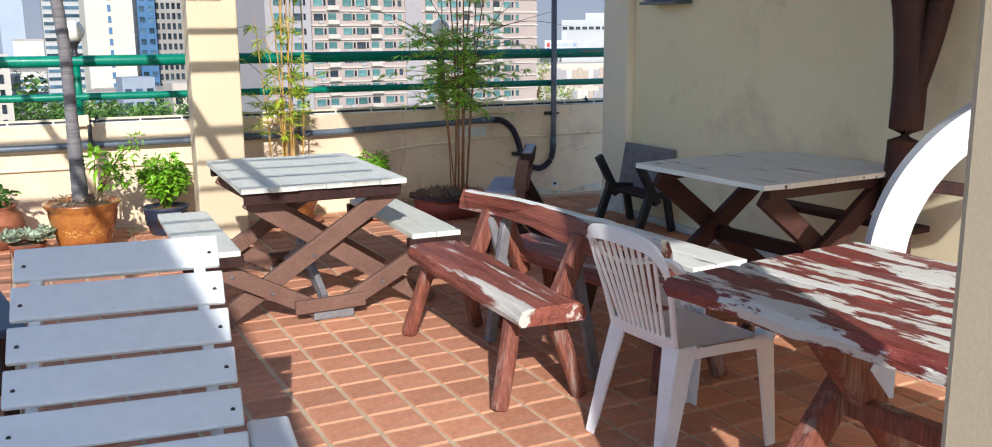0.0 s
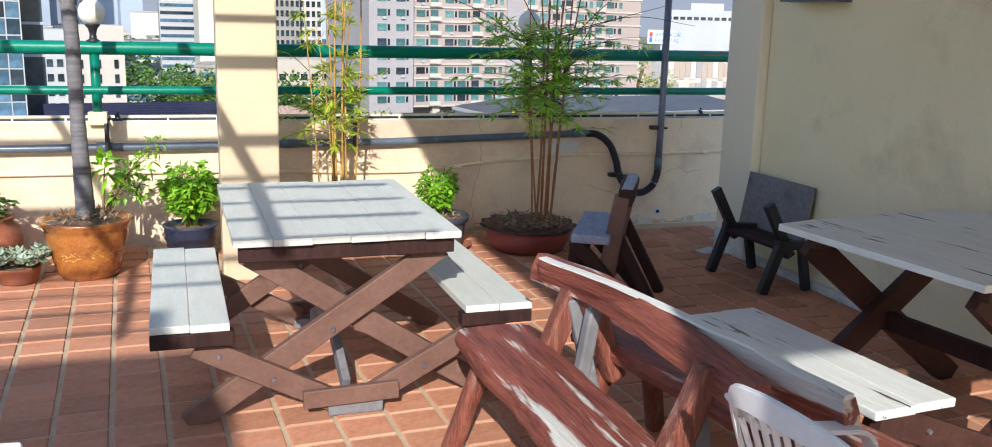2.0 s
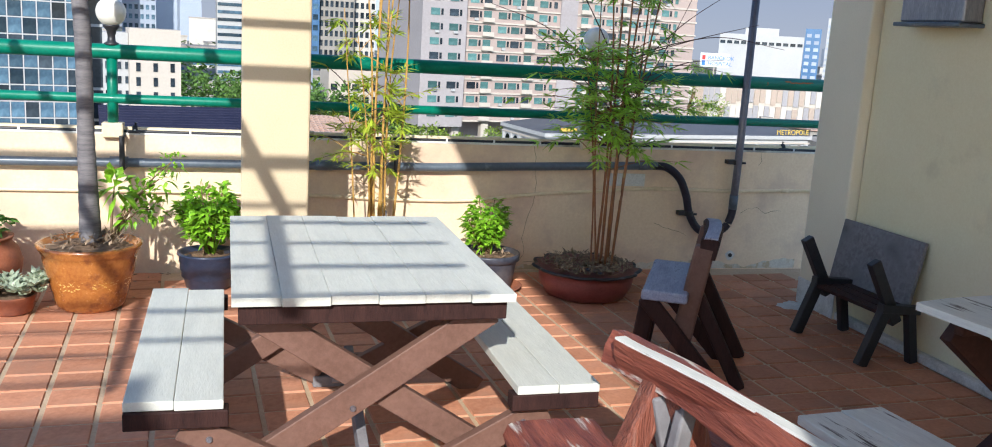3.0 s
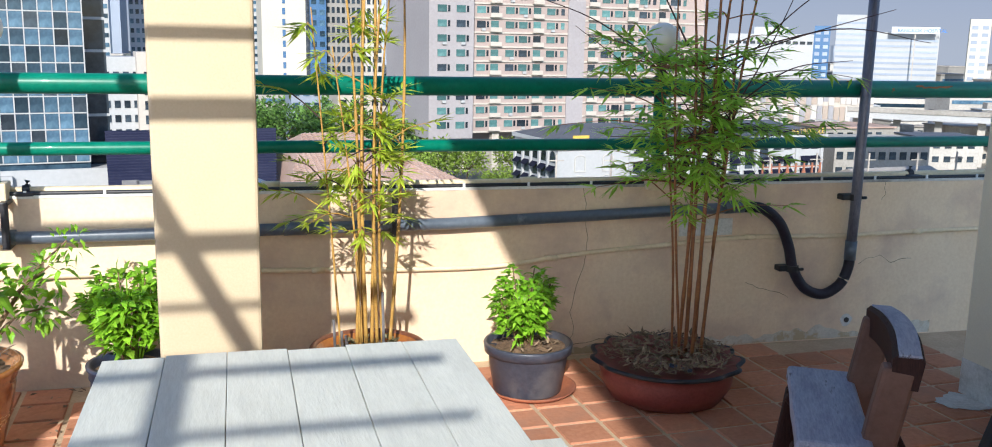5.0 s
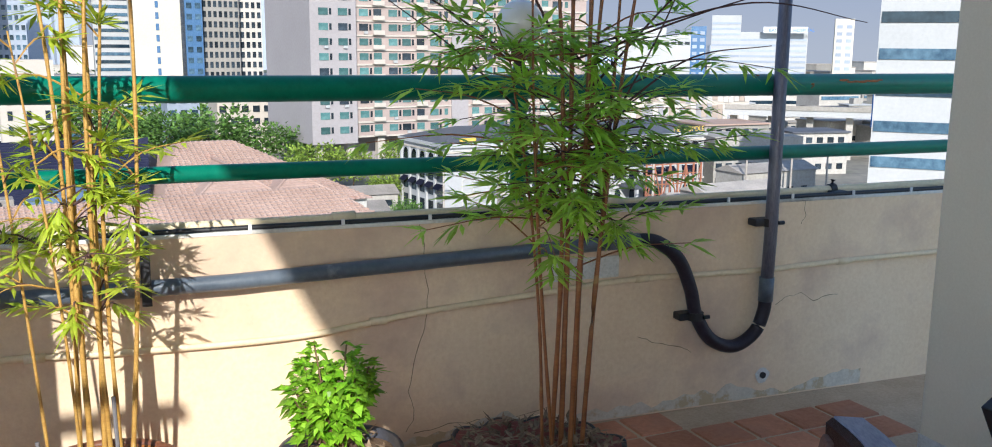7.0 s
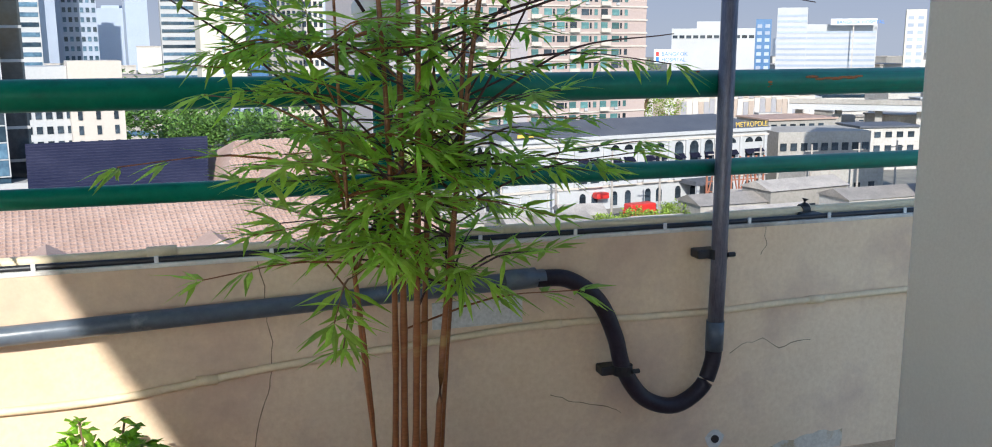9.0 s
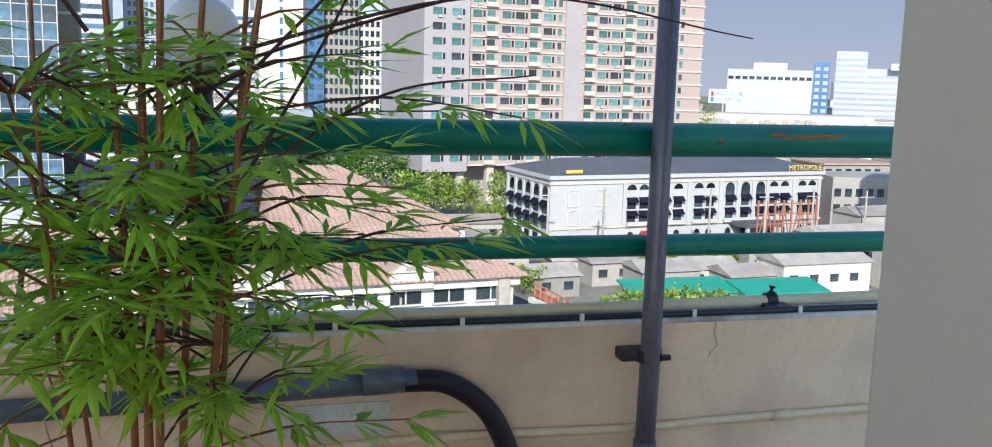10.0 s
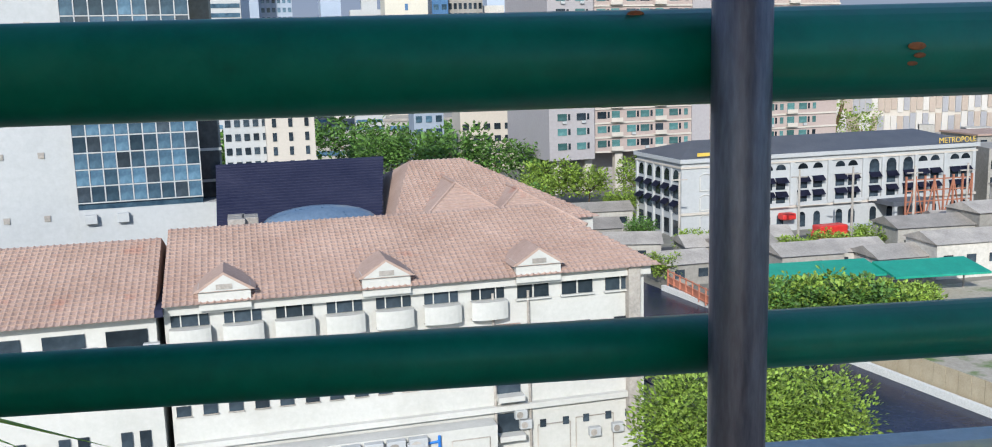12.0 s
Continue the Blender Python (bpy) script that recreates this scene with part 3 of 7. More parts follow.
def picnic_table(name, label, width, length, height, planks, beams, top_mat, frame_mat, m, bench_gap, bench_h, bench_w, benches=(-1, 1), bench_len=None, chamfer=0.0):
    """A cross-legged table with a bench on each side; its length runs along y."""
    t = thing(name, label, "table", m)
    pw = width / planks
    for i in range(planks):
        x = -width / 2 + pw * (i + 0.5)
        cut = chamfer if i in (0, planks - 1) else 0
        j = rnd(-0.008, 0.012)
        part("tabletop_plank", beam((x, -length / 2 - j + cut, height - 0.014), (x, length / 2 + rnd(-0.01, 0.01) - cut, height - 0.014 + rnd(-0.002, 0.002)), pw - 0.0014, 0.028, (0, 0, 1), 0.0018, 0.001, cuts=4), top_mat, t)
    for s in (-1, 1):
        y = s * (length / 2 - 0.10)
        f = -1 if s < 0 else 1
        part("apron", beam((-width / 2 + 0.02, y - 0.06 * f * -1, height - 0.062), (width / 2 - 0.02, y + 0.06 * f, height - 0.062), 0.062, 0.035, (0, 1, 0), 0.004), M_DARK_WOOD if beams else frame_mat, t)
        a = width * 0.44
        legs = width * 0.71
        part("leg", beam((-legs, y, 0.0), (a, y, height - 0.08), 0.095, 0.042, (0, 1, 0), 0.004), frame_mat, t)
        part("leg", beam((legs, y + 0.045 * f * -1, 0.0), (-a, y + 0.045 * f * -1, height - 0.08), 0.095, 0.042, (0, 1, 0), 0.004), frame_mat, t)
        bolt((-0.06, y - 0.024, (height - 0.08) * 0.52), t)
        for b in (-1, 1):
            if b not in benches:
                continue
            part("bench_arm", beam((b * (bench_gap - 0.02), y + 0.048 * f, bench_h - 0.10), (b * 0.06, y + 0.048 * f, 0.055), 0.09, 0.04, (0, 1, 0), 0.004), frame_mat, t)
            part("bench_bearer", beam((b * (bench_gap - bench_w * 0.55), y + 0.09 * f, bench_h - 0.058), (b * (bench_gap + bench_w * 0.5), y + 0.09 * f, bench_h - 0.058), 0.055, 0.06, (0, 1, 0), 0.004), M_DARK_WOOD, t)
            bolt((b * (bench_gap - 0.10), y + (0.048 * f) - 0.022, bench_h - 0.145), t)
            bolt((b * 0.30, y + (0.048 * f) - 0.022, 0.175), t)
        part("foot_board", beam((-0.19, y + 0.085 * f, 0.085), (0.19, y + 0.085 * f, 0.095), 0.072, 0.03, (0, 1, 0), 0.004), frame_mat, t)
        part("foot_block", box((0.22, 0.06, 0.05), (0.02, y + 0.05 * f, 0.026), bevel=0.006), M_GREYED, t, "chipped grey foot block")
    part("brace", beam((0, -length / 2 + 0.14, 0.08), (0, 0.1, height * 0.42), 0.07, 0.035, (1, 0, 0), 0.004), M_GREYED, t, "greyed lengthwise brace")
    part("brace", beam((0, length / 2 - 0.14, 0.08), (0, -0.1, height * 0.42), 0.07, 0.035, (1, 0, 0), 0.004), M_GREYED, t, "greyed lengthwise brace")
    bl = bench_len or length
    for b in benches:
        for k in (-0.25, 0.25):
            x = b * bench_gap + k * bench_w
            part("bench_plank", beam((x, -bl / 2 - rnd(0.0, 0.03), bench_h - 0.014), (x, bl / 2 + rnd(-0.02, 0.02), bench_h - 0.014), bench_w / 2 - 0.0016, 0.03, (0, 0, 1), 0.003, 0.001, cuts=4), top_mat, t)
    return t


picnic_table("picnic_table", "white-topped picnic table with brown crossed legs and attached benches", 0.875, 1.22, 0.74, 6, True, M_WHITE_WOOD, M_BROWN, pose(2.112, 6.888, 0, 0, 0, 0.94), 0.60, 0.43, 0.285, bench_len=1.22)


def large_table():
    """The white octagonal table in the shade with its one bench."""
    t = thing("picnic_table", "worn white octagonal table on dark crossed legs against the wall", "table", pose(4.42, 5.57, 0, 0, 0, 7.0))
    w, l, c, h = 1.12, 1.0, 0.17, 0.78
    n = 7
    for i in range(n):
        x0, x1 = -w / 2 + w * i / n + 0.0015, -w / 2 + w * (i + 1) / n - 0.0015
        b = bmesh.new()
        e = lambda x: max(0.0, x - (w / 2 - c)) + 0.2 * max(0.0, -x - (w / 2 - 0.1))
        cs = [(x0, -l / 2 + e(x0)), (x1, -l / 2 + e(x1)), (x1, l / 2 - e(x1)), (x0, l / 2 - e(x0))]
        lo = [b.verts.new((x, y, h - 0.026)) for x, y in cs]
        hi = [b.verts.new((x, y, h)) for x, y in cs]
        b.faces.new(list(reversed(lo)))
        b.faces.new(hi)
        for k in range(4):
            b.faces.new((lo[k], lo[(k + 1) % 4], hi[(k + 1) % 4], hi[k]))
        bmesh.ops.recalc_face_normals(b, faces=b.faces)
        part("tabletop_plank", b, M_WORN_WHITE, t)
    for y in (-0.40, 0.40):
        part("apron", beam((-0.45, y, h - 0.06), (0.48, y, h - 0.06), 0.065, 0.04, (0, 1, 0)), M_UMBER, t)
        part("leg", beam((-0.55, y, 0.0), (0.42, y, h - 0.08), 0.11, 0.045, (0, 1, 0)), M_UMBER, t)
        part("leg", beam((0.50, y + 0.046, 0.0), (-0.42, y + 0.046, h - 0.08), 0.11, 0.045, (0, 1, 0)), M_UMBER, t)
        part("bench_arm", beam((-0.92, y - 0.05, 0.385), (-0.20, y - 0.05, 0.10), 0.10, 0.045, (0, 1, 0)), M_UMBER, t)
        part("bench_post", beam((-0.98, y - 0.005, 0.0), (-0.84, y - 0.005, 0.43), 0.09, 0.045, (0, 1, 0)), M_UMBER, t)
        bolt((-0.72, y - 0.075, 0.31), t)
    part("stretcher", beam((0, -0.42, 0.34), (0, 0.42, 0.34), 0.08, 0.04, (1, 0, 0)), M_DARK_WOOD, t)
    for x in (-0.97, -0.806):
        part("bench_plank", beam((x, -0.56, 0.445), (x + 0.03, 0.43, 0.445), 0.161, 0.03, (0, 0, 1), 0.005, 0.0015, cuts=4), M_WORN_WHITE, t)
    part("bench_plank", beam((0.60, -0.52, 0.44), (0.60, 0.55, 0.44), 0.16, 0.035, (0, 0, 1), 0.005), M_DARK_WOOD, t)
    return t


large_table()


def rustic_bench(m, label, back_side=1, white_edge=False, seat_mat=None, half=0.73, ends=(0.0, 0.0), seat_w=0.29):
    """A thick live-edge plank on four splayed legs with a leaning backrest board."""
    t = thing("bench", label, "bench", m, group="rustic benches")
    b = bmesh.new()
    n, hw = 26, seat_w / 2
    rows = []
    for i in range(n + 1):
        y = -half + 2 * half * i / n
        l = -hw + 0.016 * noise.noise(Vector((y * 3, 1, m.translation.x))) + 0.006 * noise.noise(Vector((y * 14, 1, 3)))
        r = hw + 0.016 * noise.noise(Vector((y * 3, 7, 2))) + 0.006 * noise.noise(Vector((y * 14, 4, 3)))
        sag = 0.006 * noise.noise(Vector((y * 4, 0, 5)))
        ring = [(l, 0.375), (l - 0.008, 0.40), (l + 0.006, 0.435 + sag), (l + 0.03, 0.444 + sag), (0, 0.446 + sag), (r - 0.03, 0.444 + sag), (r - 0.005, 0.434 + sag), (r + 0.008, 0.40), (r, 0.372)]
        rows.append([b.verts.new((x, y + 0.012 * noise.noise(Vector((x * 30, z * 30, i if i in (0, n) else 0))) * (i in (0, n)), z)) for x, z in ring])
    for a, c in zip(rows, rows[1:]):
        for k in range(len(a)):
            b.faces.new((a[k], a[(k + 1) % len(a)], c[(k + 1) % len(a)], c[k]))
    b.faces.new(rows[0])
    b.faces.new(rows[-1])
    bmesh.ops.recalc_face_normals(b, faces=b.faces)
    part("seat", b, seat_mat or M_RED_WOOD, t)
    for sx in (-1, 1):
        for sy in (-1, 1):
            part("leg", beam((sx * 0.19, sy * (half - 0.16 + 0.05), 0.0), (sx * 0.085, sy * (half - 0.18), 0.385), 0.068, 0.064, (0, 1, 0.1), 0.02, 0.006, cuts=5), M_RED_BARE, t)
    bx = back_side
    for sy in (-1, 1):
        y = sy * (half - 0.22)
        part("back_post", beam((bx * 0.10, y, 0.30), (bx * (0.24 + ends[0] * 0.5), y * 1.02, 0.665), 0.075, 0.07, (0, 1, 0), 0.012, 0.005, cuts=3), M_RED_BARE, t)
        part("back_brace", beam((bx * 0.36, y * 0.86, 0.0), (bx * 0.22, y * 0.96, 0.60), 0.05, 0.04, (0, 1, 0), 0.008, 0.004, cuts=3), M_GREYED, t, "greyed thin brace")
    line = bent([(bx * (0.255 + ends[1]), half + 0.03, 0.655), (bx * 0.262, half * 0.35, 0.67), (bx * 0.262, -half * 0.35, 0.665), (bx * (0.255 + ends[0]), -half + 0.02, 0.64)], 7)
    b = bmesh.new()
    rings = []
    for i, p in enumerate(line):
        j = 0.008 * noise.noise(p * 6)
        ring = [(-0.022, -0.05 + j), (0.022, -0.052 + j), (0.030, 0.0), (0.022, 0.046 + j), (-0.022, 0.05 + j), (-0.03, 0.0)]
        rings.append([b.verts.new(p + Vector((x + z * 0.3 * bx, 0, z))) for x, z in ring])
    for a, c in zip(rings, rings[1:]):
        for k in range(6):
            b.faces.new((a[k], a[(k + 1) % 6], c[(k + 1) % 6], c[k]))
    b.faces.new(rings[0])
    b.faces.new(rings[-1])
    bmesh.ops.recalc_face_normals(b, faces=b.faces)
    part("backrest", b, M_RED_WOOD, t)
    if white_edge:
        b = bmesh.new()
        rings = [[b.verts.new(p + Vector((x + 0.015 * bx, 0, z + 0.008 * noise.noise(p * 6)))) for x, z in ((-0.019, 0.044), (0.019, 0.044), (0.017, 0.056), (-0.017, 0.056))] for p in line]
        for a, c in zip(rings, rings[1:]):
            for k in range(4):
                b.faces.new((a[k], a[(k + 1) % 4], c[(k + 1) % 4], c[k]))
        b.faces.new(rings[0])
        b.faces.new(rings[-1])
        bmesh.ops.recalc_face_normals(b, faces=b.faces)
        part("edge_strip", b, M_WORN_WHITE, t, "worn white top edge")
    return t


rustic_bench(pose(2.608, 5.313, 0, 0, 0, 1.04), "red-stained rustic plank bench with peeling white paint and a backrest", 1, half=0.66, ends=(0.02, -0.06))
rustic_bench(pose(3.181, 5.258, 0, 0, 0, 11.54), "red rustic plank bench with a white-edged backrest", -1, True, half=0.70)


def rustic_chair(m):
    t = thing("short_bench", "dark wooden rustic bench with a worn blue-grey seat board", "bench", m)
    part("seat", beam((0, -0.33, 0.425), (0, 0.33, 0.425), 0.205, 0.05, (0, 0, 1), 0.012, 0.006, cuts=6), M_BLUE_WORN, t, "worn blue-grey seat board")
    for y in (-0.24, 0.24):
        part("leg", beam((-0.12, y, 0.0), (-0.07, y, 0.40), 0.075, 0.06, (0, 1, 0), 0.012, 0.004, cuts=3), M_DARK_WOOD, t)
        part("back_post", beam((0.07, y, 0.10), (0.158, y, 0.66), 0.09, 0.06, (0, 1, 0), 0.012, 0.004, cuts=3), M_BROWN, t)
        part("rear_leg", beam((0.37, y + 0.03, 0.0), (0.12, y + 0.03, 0.46), 0.062, 0.05, (0, 1, 0), 0.01, 0.003, cuts=3), M_DARK_WOOD, t)
        part("side_rail", beam((-0.09, y - 0.06, 0.41), (0.28, y - 0.04, 0.0), 0.075, 0.045, (0, 1, 0), 0.01, 0.003, cuts=3), M_DARK_WOOD, t)
    b = bmesh.new()
    line = bent([(0.175, -0.27, 0.655), (0.185, -0.09, 0.675), (0.18, 0.1, 0.67), (0.165, 0.27, 0.65)], 5)
    rings = [[b.verts.new(p + Vector(v)) for v in ((-0.04, 0, -0.05), (0.03, 0, -0.052), (0.042, 0, 0.03), (0.034, 0, 0.042), (-0.03, 0, 0.045), (-0.042, 0, 0.034))] for p in line]
    for r, q in zip(rings, rings[1:]):
        for k in range(6):
            b.faces.new((r[k], r[(k + 1) % 6], q[(k + 1) % 6], q[k]))
    b.faces.new(rings[0])
    b.faces.new(rings[-1])
    bmesh.ops.recalc_face_normals(b, faces=b.faces)
    part("backrest", b, M_DARK_WOOD, t)
    b = bmesh.new()
    rings = [[b.verts.new(p + Vector(v)) for v in ((-0.028, 0, 0.040), (0.034, 0, 0.040), (0.031, 0, 0.049), (-0.026, 0, 0.049))] for p in line]
    for r, q in zip(rings, rings[1:]):
        for k in range(4):
            b.faces.new((r[k], r[(k + 1) % 4], q[(k + 1) % 4], q[k]))
    b.faces.new(rings[0])
    b.faces.new(rings[-1])
    bmesh.ops.recalc_face_normals(b, faces=b.faces)
    part("edge_strip", b, M_BLUE_WORN, t, "pale worn top edge")
    return t


rustic_chair(pose(3.71, 7.565, 0, 0, 0, -29.0))


def folding_chair(m):
    t = thing("wooden_chair", "black wooden chair with a greyed board leaning in it", "chair", m)
    for y in (-0.27, 0.27):
        part("rear_leg", beam((-0.10, y, 0.0), (0.03, y, 0.34), 0.06, 0.045, (0, 1, 0), 0.005), M_BLACK, t)
        part("back_post", beam((0.08, y, 0.22), (-0.10, y, 0.54), 0.06, 0.045, (0, 1, 0), 0.005), M_BLACK, t)
        part("arm", beam((-0.02, y, 0.30), (0.22, y, 0.28), 0.045, 0.05, (0, 1, 0), 0.005), M_BLACK, t)
        part("leg", beam((0.22, y, 0.0), (0.16, y, 0.30), 0.05, 0.045, (0, 1, 0), 0.005), M_BLACK, t)
    for x in (0.02, 0.1, 0.18):
        part("seat_slat", beam((x, -0.29, 0.27), (x, 0.29, 0.27), 0.07, 0.02, (0, 0, 1), 0.004), M_DARK_WOOD, t)
    part("backrest", beam((0.23, 0.13, 0.26), (0.29, 0.13, 0.61), 0.64, 0.022, (1, 0, 0), 0.004), M_GREYED, t, "greyed mottled board")
    return t


folding_chair(pose(4.825, 7.72, 0, 0, 0, 3.54))


def plastic_chair(m):
    """A moulded garden chair; it faces +y of its own frame."""
    t = thing("plastic_chair", "white moulded plastic garden chair with a fanned slatted back", "chair", m)
    b = bmesh.new()
    n = 12
    grid = [[b.verts.new(((-0.215 + 0.43 * i / n) * (1 - 0.10 * (1 - j / n)), -0.20 + 0.43 * j / n, 0.425 - 0.016 * math.sin(math.pi * i / n) * math.sin(math.pi * j / n) - (0.03 * max(0, j / n - 0.85) / 0.15))) for j in range(n + 1)] for i in range(n + 1)]
    for i in range(n):
        for j in range(n):
            b.faces.new((grid[i][j], grid[i + 1][j], grid[i + 1][j + 1], grid[i][j + 1]))
    bmesh.ops.solidify(b, geom=list(b.faces), thickness=0.012)
    part("seat", b, M_PLASTIC, t, "white seat with grey scuffs", True)

    def loft(rings):
        bb = bmesh.new()
        vs = [[bb.verts.new(v) for v in r] for r in rings]
        k = len(vs[0])
        for a, c in zip(vs, vs[1:]):
            for i in range(k):
                bb.faces.new((a[i], a[(i + 1) % k], c[(i + 1) % k], c[i]))
        bb.faces.new(vs[0])
        bb.faces.new(vs[-1])
        bmesh.ops.recalc_face_normals(bb, faces=bb.faces)
        bmesh.ops.bevel(bb, geom=[e for e in bb.edges if e.calc_face_angle(0) > 0.8], offset=0.003, segments=2, affect="EDGES")
        return bb

    part("seat_rim", loft([[p + Vector((0, 0, 0.008)), p + Vector((0, 0, -0.034)), p * 0.97 + Vector((0, 0, -0.034 + 0.012)), p * 0.97 + Vector((0, 0, 0.008))] for p in bent([(-0.192, -0.19, 0.415), (-0.212, 0.0, 0.418), (-0.215, 0.2, 0.412), (-0.12, 0.228, 0.396), (0, 0.234, 0.393), (0.12, 0.228, 0.396), (0.215, 0.2, 0.412), (0.212, 0.0, 0.418), (0.192, -0.19, 0.415)], 5)]), M_PLASTIC, t)
    # corner legs of angle section, tapering and splaying to the floor
    for name, fy, top_y, foot_y, top_x, foot_x, top in (("front_leg", 1, 0.225, 0.245, 0.222, 0.240, 0.43), ("rear_leg", -1, -0.20, -0.29, 0.195, 0.225, 0.43)):
        for sx in (-1, 1):
            rings = []
            for z, x, y, w in ((top, top_x, top_y, 0.088), (0.30, (2 * top_x + foot_x) / 3, (2 * top_y + foot_y) / 3, 0.076), (0.0, foot_x, foot_y, 0.05)):
                x, d = x * sx, 0.010
                rings.append([(x, y, z), (x - sx * w, y, z), (x - sx * w, y - fy * d, z), (x - sx * d, y - fy * d, z), (x - sx * d, y - fy * w, z), (x, y - fy * w, z)])
            part(name, loft(rings), M_PLASTIC, t)
    for sx in (-1, 1):
        arm = bent([(sx * 0.222, 0.195, 0.41), (sx * 0.245, 0.195, 0.52), (sx * 0.262, 0.165, 0.595), (sx * 0.272, 0.06, 0.615), (sx * 0.27, -0.08, 0.632), (sx * 0.25, -0.20, 0.685), (sx * 0.218, -0.285, 0.765)], 6)
        rings = []
        for i, p in enumerate(arm):
            d = (arm[min(i + 1, len(arm) - 1)] - arm[max(i - 1, 0)]).normalized()
            side = Vector((1, 0.15 * sx, 0)).normalized()
            up = side.cross(d).normalized()
            w = 0.026 + 0.006 * math.sin(math.pi * i / (len(arm) - 1))
            rings.append([p - side * w - up * 0.006, p + side * w - up * 0.006, p + side * w + up * 0.006, p - side * w + up * 0.006])
        part("armrest", loft(rings), M_PLASTIC, t, "flat curved armrest")
    hoop = bent([(-0.185, -0.19, 0.42), (-0.205, -0.225, 0.58), (-0.218, -0.27, 0.73), (-0.185, -0.305, 0.812), (-0.09, -0.322, 0.838), (0, -0.326, 0.843), (0.09, -0.322, 0.838), (0.185, -0.305, 0.812), (0.218, -0.27, 0.73), (0.205, -0.225, 0.58), (0.185, -0.19, 0.42)], 6)
    rings = []
    for p in hoop:
        inward = Vector((-p.x, 0, 0.50 - p.z)).normalized()
        w = 0.026 + 0.030 * max(0, (p.z - 0.7) / 0.143)
        back = Vector((0, -0.012, -0.003))
        rings.append([p, p + inward * w, p + inward * w + back, p + back])
    part("back_frame", loft(rings), M_PLASTIC, t)
    for i in range(10):
        f = (i - 4.5) / 4.5
        part("back_slat", beam((f * 0.118, -0.198, 0.435), (f * 0.168, -0.312 + 0.02 * f * f, 0.80 - 0.06 * f * f), 0.016, 0.009, (0, 1, 0.3), 0.003, cuts=3), M_PLASTIC, t)
    part("back_base", beam((-0.17, -0.196, 0.435), (0.17, -0.196, 0.435), 0.05, 0.014, (0, 1, 0.2), 0.005), M_PLASTIC, t)
    return t


plastic_chair(pose(2.97, 4.261, 0, 0, 0, -83.6))


def red_table():
    """The rough red table: thick planks with peeling white paint on crossed legs."""
    t = thing("rustic_table", "rough red plank table with peeling white paint", "table", pose(3.207, 3.296, 0, 0, 0, -81.46))
    n, hl = 24, 0.68
    for s in (-1, 0, 1):
        b = bmesh.new()
        rows = []
        for i in range(n + 1):
            x = -hl + 2 * hl * i / n
            edge = 0.03 * noise.noise(Vector((x * 3.5, s * 5, 1))) + 0.012 * noise.noise(Vector((x * 15, s * 3, 2)))
            y0, y1 = s * 0.316 - 0.155 + (edge if s < 0 else 0), s * 0.316 + 0.155 + (edge if s > 0 else 0)
            z = 0.74 + 0.003 * noise.noise(Vector((x * 5, s * 9, 0)))
            ring = [(y0, z - 0.06), (y0 - 0.006, z - 0.03), (y0 + 0.008, z - 0.004), (y0 + 0.03, z), (y1 - 0.03, z), (y1 - 0.008, z - 0.004), (y1 + 0.006, z - 0.03), (y1, z - 0.06)]
            rows.append([b.verts.new((x + (0.02 * noise.noise(Vector((y * 12, zz * 20, s * 4))) if i in (0, n) else 0), y, zz)) for y, zz in ring])
        for a, c in zip(rows, rows[1:]):
            for k in range(8):
                b.faces.new((a[k], a[(k + 1) % 8], c[(k + 1) % 8], c[k]))
        b.faces.new(rows[0])
        b.faces.new(rows[-1])
        bmesh.ops.recalc_face_normals(b, faces=b.faces)
        part("tabletop_plank", b, M_PEELING, t)
    for x in (-0.36, 0.36):
        part("leg", beam((x, -0.34, 0.0), (x, 0.26, 0.68), 0.10, 0.07, (1, 0, 0), 0.012, 0.005, cuts=3), M_RED_BARE, t)
        part("leg", beam((x + 0.075, 0.34, 0.0), (x + 0.075, -0.26, 0.68), 0.10, 0.07, (1, 0, 0), 0.012, 0.005, cuts=3), M_RED_BARE, t)
        part("bearer", beam((x, -0.36, 0.655), (x, 0.36, 0.655), 0.06, 0.06, (1, 0, 0), 0.008), M_RED_BARE, t)
    part("stretcher", beam((-0.36, 0, 0.33), (0.36, 0, 0.33), 0.07, 0.06, (0, 1, 0), 0.008), M_RED_BARE, t)
    return t


red_table()


